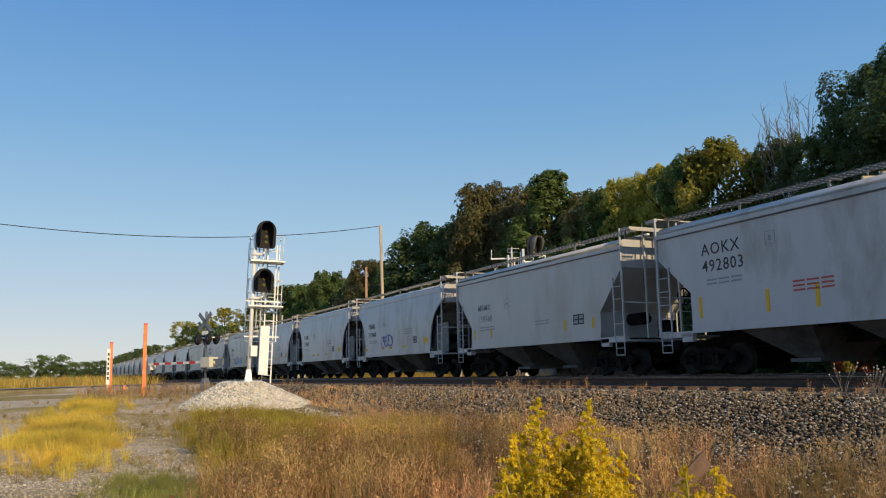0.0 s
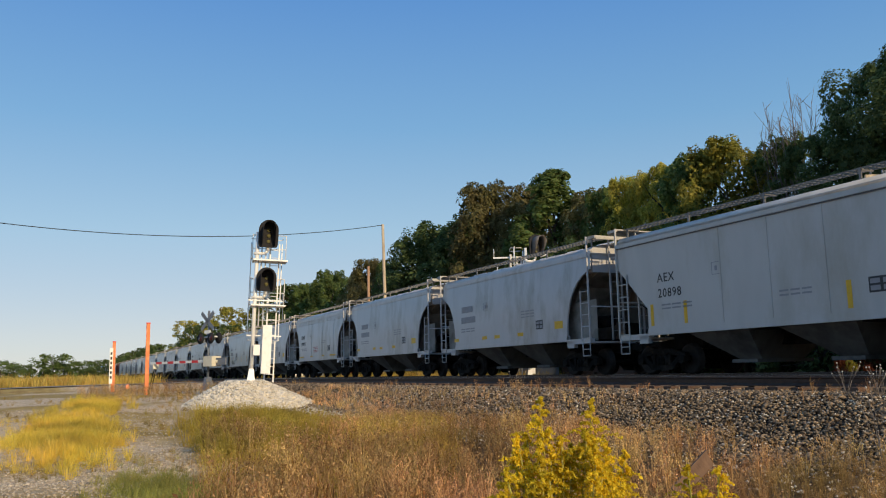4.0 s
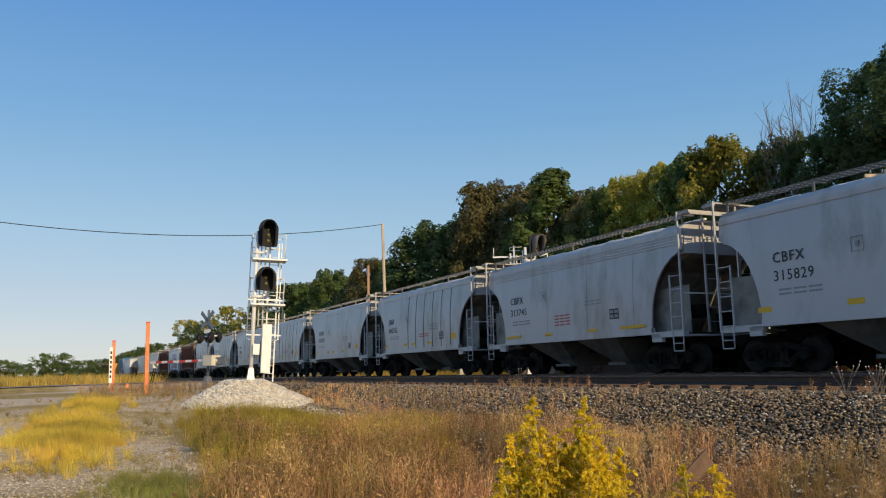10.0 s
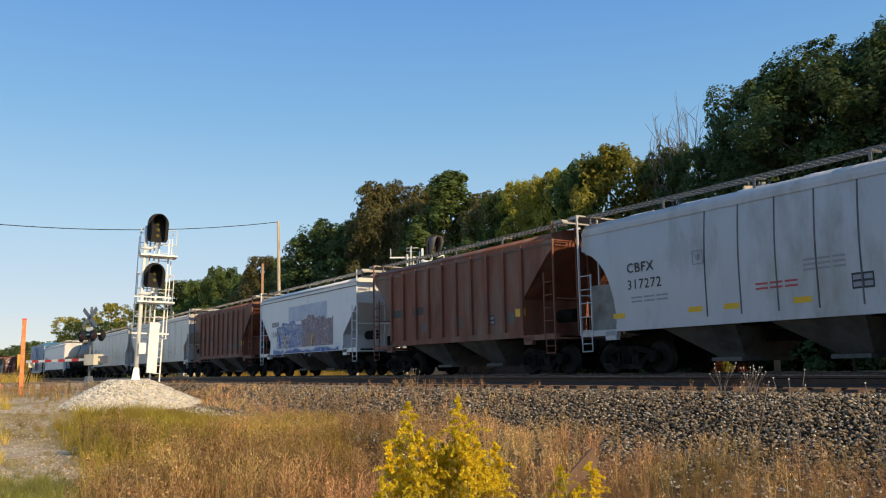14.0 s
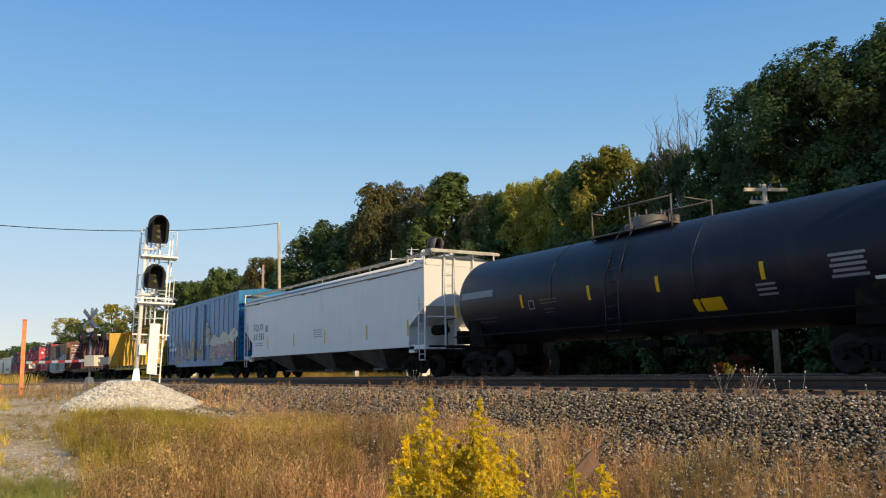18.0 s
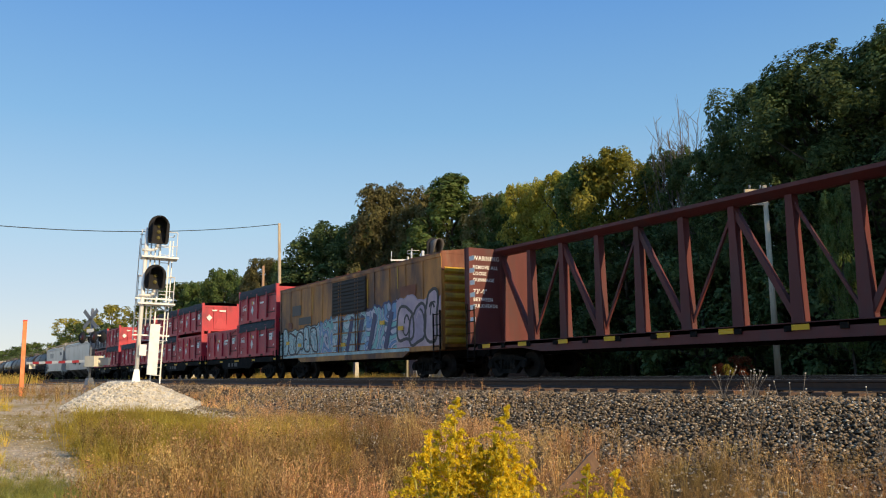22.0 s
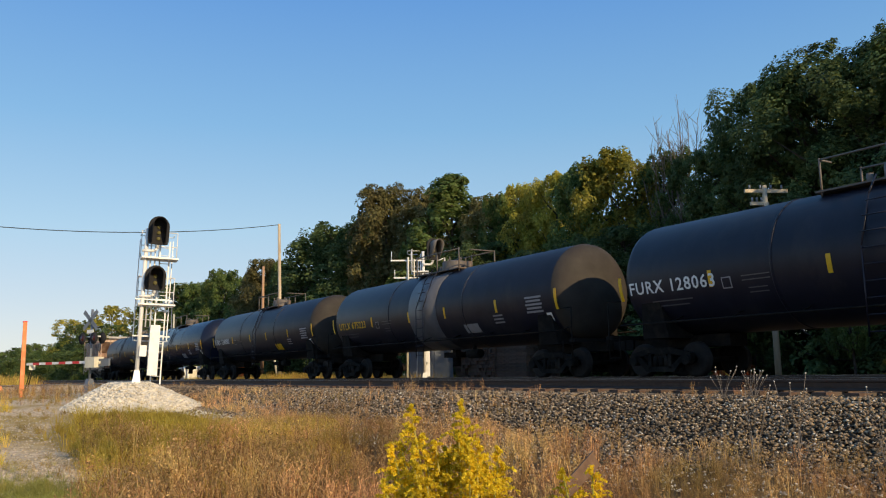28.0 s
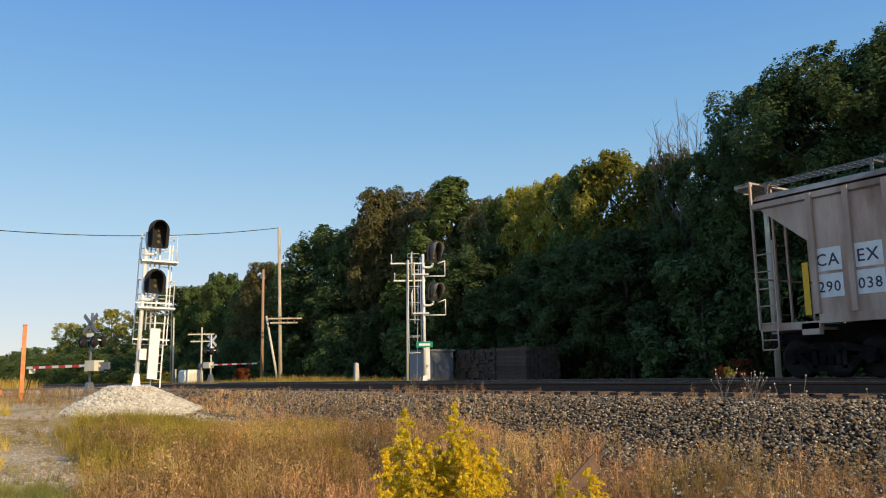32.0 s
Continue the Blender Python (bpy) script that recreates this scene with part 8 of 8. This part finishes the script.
for k in range(9):
    part("louvre", protos.setdefault("louvre", Build().hull([(-1.6, -0.03, -0.05), (1.6, -0.03, -0.05), (1.6, 0, -0.05), (-1.6, 0, -0.05)], [(-1.6, -0.004, 0.05), (1.6, -0.004, 0.05), (1.6, 0, 0.05), (-1.6, 0, 0.05)]).mesh("louvre", "tank_dust")), None, patch, at=(0, -0.02, -0.62 + 0.155 * k))
for x, z, w, h, mat in ((-5.6, 3.3, 1.1, 0.5, "dark_mark"), (-4.6, 2.75, 1.5, 0.35, "dark_mark"), (-3.62, 3.6, 0.06, 1.3, "yellow_paint"), (2.05, 3.5, 0.09, 1.2, "yellow_paint"), (4.6, 3.9, 0.06, 0.9, "yellow_paint"), (-6.4, 2.6, 0.5, 0.3, "brown_paint"), (5.4, 3.3, 1.2, 0.4, "brown_paint")):
    panel(orange_box, "old_paint_patch", x, z, w, h, -1.553, mat)
for x, z in ((-6.6, 1.75), (-5.1, 1.6), (-0.2, 1.45), (3.4, 2.2), (4.9, 1.9)):
    panel(orange_box, "reflector", x, z, 0.42, 0.16, -1.600, "yellow_mark")
panel(orange_box, "aqua_sill_stripe", -1.0, 1.06, 13.0, 0.12, -1.566, "spray_aqua")
for k in range(6):
    panel(maroon_beam, "lettering_bar", -11.35, 4.05 - 0.42 * k, 0.30, 0.16, -1.402, "white_mark")
for z, text, size in ((4.02, "WARNING", 0.22), (3.72, "REMOVE ALL", 0.17), (3.50, "LOOSE", 0.17), (3.28, "DUNNAGE", 0.17), (2.86, "73'-0\"", 0.22), (2.60, "BETWEEN", 0.17), (2.38, "BULKHEADS", 0.17)):
    part("bulkhead_lettering", lettering(text, size, "white_mark", 0.004), None, maroon_beam, at=pose(-11.75 + 0.226, -1.25, z, 0, 0, 90))
for car, h in ((maroon_beam, 11.75), (yellow_beam, 11.05)):
    for k in range(12):
        panel(car, "reflector", -h + 1.2 + (2 * h - 2.4) * k / 11, 1.03, 0.42, 0.12, -1.452, "yellow_mark" if car is maroon_beam or k % 3 else "white_mark")
for car in flats:
    for j, w in enumerate((0.35, 0.3, 0.55)):
        panel(car, "lettering_bar", -1.4 + 0.62 * j, 0.82, w, 0.2, -1.322, "chute_shaded_grey")
write(grey_long, "CRDX", -8.0, 2.3, 0.36, SIDE, "faint_mark")
r = random.Random(5)
for cx in (-2.4, -0.9, 2.0):
    for j in range(5):
        x, z = cx + 0.25 * j + r.uniform(-0.1, 0.1), 1.75 + r.uniform(-0.1, 0.15)
        part("scrawl", Build().path([(x, SIDE - 0.004, z), (x + 0.1, SIDE - 0.004, z + 0.3), (x + 0.2, SIDE - 0.004, z + 0.05), (x + 0.3, SIDE - 0.004, z + 0.35)], 0.012, 4), "spray_black", grey_long, "black sprayed scrawl")
placard(grey_long, 6.6, 1.8, SIDE, 0.6, 0.34)
small_print(grey_long, 6.6, 2.45, SIDE, 3, 0.9)
for x in (-8.0, 5.4, 7.3):
    panel(grey_long, "reflector", x, 1.48, 0.45, 0.16, SIDE, "yellow_mark")
for j in range(4):
    panel(grey_patch, "lettering_bar", -4.2 + 0.95 * j, 3.2, 0.55, 0.62, SIDE, "faint_mark")
    panel(grey_patch, "lettering_bar", 5.0 + 0.48 * j, 3.35, 0.34, 0.42, SIDE, "navy_mark")
placard(grey_patch, -5.8, 1.7, SIDE, 0.6, 0.36)
# stickers, outlined marks and numbers on the containers
r = random.Random(14)
for k, b in enumerate(bins):
    x, z = r.uniform(-2.35, -2.1), r.uniform(0.85, 1.05)
    if k % 4 == 1:
        x += 3.05
    mark = part("outlined_mark", ribbon([(x - 0.33, z - 0.1), (x + 0.33, z - 0.1), (x + 0.33, z + 0.12), (x + 0.2, z + 0.19), (x - 0.2, z + 0.12), (x - 0.33, z + 0.1)], 0.028, BIN_SIDE - 0.008, BIN_SIDE - 0.003, True), "white_mark", b, "white outlined maker's mark")
    for j in range(5):
        panel(b, "letter_bar", x - 0.22 + 0.11 * j, z - r.uniform(0, 0.02), 0.075, r.choice((0.10, 0.13)), BIN_SIDE - 0.003, "white_mark")
    if k == 7:
        write(b, "CMRU252182", 0.26, 1.04, 0.17, BIN_SIDE, "white_mark")
    else:
        panel(b, "number_bar", r.uniform(0.65, 0.95), r.uniform(0.95, 1.2), 0.62, 0.10, BIN_SIDE - 0.003, "white_mark")
    panel(b, "yellow_sticker", -0.78, 1.16, 0.16, 0.18, BIN_SIDE - 0.004, "yellow_mark")
    panel(b, "white_sticker", -0.55, r.uniform(1.1, 1.2), 0.17, 0.15, BIN_SIDE - 0.004, "white_mark")
    panel(b, "narrow_label", r.uniform(-1.75, -1.65), 1.3, 0.09, 0.24, BIN_SIDE - 0.004, "white_mark")
    panel(b, "narrow_label", 1.42, 1.35, 0.09, 0.24, BIN_SIDE - 0.004, "white_mark")
    panel(b, "white_sticker", -2.55, 0.32, 0.10, 0.15, BIN_SIDE - 0.004, "white_mark")
    panel(b, "white_sticker", 2.62, 0.6, 0.12, 0.08, BIN_SIDE - 0.004, "white_mark")
    if k % 3 != 2:
        notice = panel(b, "notice", 2.2, 1.05, 0.44, 0.36, BIN_SIDE - 0.006, "white_mark", 0.004, "white notice with green print")
        panel(notice, "green_bar", -0.05, 0.06, 0.26, 0.05, -0.004, "green_sign")
        panel(b, "notice", 2.52, 1.15, 0.2, 0.28, BIN_SIDE - 0.006, "faint_mark", 0.004)
    for q in range(3):
        cx = r.uniform(-2.6, 2.4)
        part("tie_cord", Build().rod((cx, BIN_SIDE - 0.05, 1.5), (cx + r.uniform(-0.3, 0.3), BIN_SIDE - 0.02, r.uniform(1.05, 1.25)), 0.014, 5), "wire_black", b)
# last car
for x, z, text in ((-3.44, 2.42, "CA"), (-2.58, 2.42, "EX"), (-3.44, 1.88, "290"), (-2.58, 1.88, "038")):
    panel(last_car, "painted_patch", x + 0.04, z, 0.62, 0.48, SIDE, "white_mark", 0.006, "white painted patch")
    size = 0.36 if len(text) == 2 else 0.31
    wide = max(v.co.x for v in lettering(text, size, "navy_mark", 0.002).vertices)
    write(last_car, text, x + 0.04 - wide / 2, z - 0.13, size, SIDE - 0.006, "navy_mark")
for j, x in enumerate((0.43, 1.29, 2.15, 3.01)):
    panel(last_car, "large_letter_bar", x, 3.35, 0.42 if j != 2 else 0.34, 0.62, SIDE - 0.002, "navy_mark", 0.006, "large faded navy letter")
placard(last_car, 1.45, 1.72, SIDE, 0.46, 0.36)
small_print(last_car, 1.4, 2.35, SIDE, 3, 0.7)
for x in (-3.86, 3.86):
    panel(last_car, "yellow_strip", x, 1.85, 0.14, 1.1, SIDE - 0.09, "yellow_mark")


def on_tank(car, text, x, z, size, mat, r=1.5):
    """Lettering wrapped round the tank's side."""
    me = lettering(text, size, mat, 0.006).copy()
    zc = 1.05 + r
    for v in me.vertices:
        zz = z + v.co.z
        v.co.y = v.co.y - math.sqrt(max(0.01, r * r - (zz - zc) ** 2)) - 0.008
    return part("lettering", me, None, car, at=(x, 0, z))


def tank_plate(car, x, z, w, h, mat, name="reflector", r=1.5, label=""):
    """A thin plate bent to the tank's side."""
    zc, n = 1.05 + r, 5
    v = []
    for k in (0.004, 0.009):
        for i in range(n + 1):
            zz = z - h / 2 + h * i / n
            y = -(math.sqrt(r * r - (zz - zc) ** 2) + k)
            v += [(x - w / 2, y, zz), (x + w / 2, y, zz)]
    m_ = 2 * (n + 1)
    f = [(m_ + 2 * i, m_ + 2 * i + 1, m_ + 2 * i + 3, m_ + 2 * i + 2) for i in range(n)] + [(2 * i, 2 * i + 2, 2 * i + 3, 2 * i + 1) for i in range(n)]
    f += [(2 * i, m_ + 2 * i, m_ + 2 * i + 2, 2 * i + 2) for i in range(n)] + [(2 * i + 1, 2 * i + 3, m_ + 2 * i + 3, m_ + 2 * i + 1) for i in range(n)]
    return part(name, Build().add(v, f), mat, car, label)


for car, text, L in ((tank_a, "", 18.2), (tanks[0], "FURX 128063", 16.6), (tanks[1], "UTLX 675223", 18.1), (tanks[2], "FURX 128090", 18.2), (tanks[3], "FURX 159415", 18.2), (tanks[4], "FURX 123544", 17.1)):
    h = L / 2 - 1.0
    tail = car is tanks[4]
    dz = -0.45
    if text:
        on_tank(car, text, -h + (1.8 if tail else 0.85 if car is tanks[1] else 0.55), 2.0 if tail else 2.12, 0.40 if car is tanks[1] else 0.28 if tail else 0.44, "yellow_mark" if car is tanks[1] else "white_mark")
    else:
        tank_plate(car, -h + 1.6, 2.7, 1.8, 0.22, "faint_mark", "lettering_bar")
    for k in range(2):
        tank_plate(car, -h + (2.7 if tail else 1.9), 2.35 + dz - 0.12 * k, 1.3 - 0.3 * k, 0.03, "tank_grey", "small_print")
    for x in (-h + 0.25, -3.9, -1.4, 1.5, 5.1, h - 0.45) if tail else (-h + 0.25, -4.1, -1.05, 1.5, 4.6, h - 0.45):
        tank_plate(car, x, 2.75 + dz, 0.11, 0.62 if abs(x) > h - 1 else 0.40, "yellow_mark")
    tank_plate(car, 3.4 if tail else 2.9, 1.68, 0.85, 0.30, "yellow_mark" if car in (tanks[4], tank_a, tanks[2]) else "faint_mark", "warning_panel", label="small painted warning panel")
    for k in range(5):
        tank_plate(car, h - 1.5, 3.15 + dz * 1.6 - 0.11 * k, 0.7 if k % 2 else 0.8, 0.06, "faint_mark", "data_line")
    for k in range(3):
        tank_plate(car, 4.6 if L > 17 else 4.2, 2.0 - 0.11 * k, 0.5, 0.05, "faint_mark", "data_line")
    if not tail:
        tank_plate(car, -3.65, 2.16, 0.27, 0.27, "faint_mark", "stencil_box")
        tank_plate(car, -3.65, 2.16, 0.21, 0.21, "tank_black", "stencil_field", r=1.504)
        for k in range(4):
            tank_plate(car, -2.85, 2.27 - 0.1 * k - (0.08 if k > 1 else 0), 0.75 if k < 2 else 0.5, 0.025, "tank_grey", "small_print")
    tank_plate(car, h - 0.9, 1.80, 0.24, 0.24, "white_mark", "placard", label="white hazard placard")

# how far the goldenrod leans, in degrees, as the wind takes it
SWAY = [(0, 1), (1, -9), (1.7, 0), (2.5, 8), (3.5, -1), (4.5, 4), (6, 6), (7.5, 5), (9, -1), (10.5, -1), (12, -6), (13, -3), (14.5, -8), (15.5, 0), (16.5, 2), (17.5, -1), (19, 2), (20.5, 1), (21.5, 8), (23, 5),
        (24.2, -4), (25, 5), (25.5, 1), (26.7, -2), (28, -6), (29, -2), (30, 3), (30.6, -8), (31.3, 1), (32, -8)]


def motions():
    """The train runs by at one speed; the goldenrod nods in the wind."""
    for ob in MOVING:
        at = ob.matrix_basis.copy()
        walk(ob, [(t, Matrix.Translation((SPEED * t, 0, 0)) @ at) for t in (0, 8, 16, 24, 32)])
    away = Vector((-0.84, 0.54, 0))
    for ob in GOLD:
        at = ob.matrix_basis.copy()
        walk(ob, [(t, at @ Matrix.Rotation(radians(d), 4, away)) for t, d in SWAY])


motions()
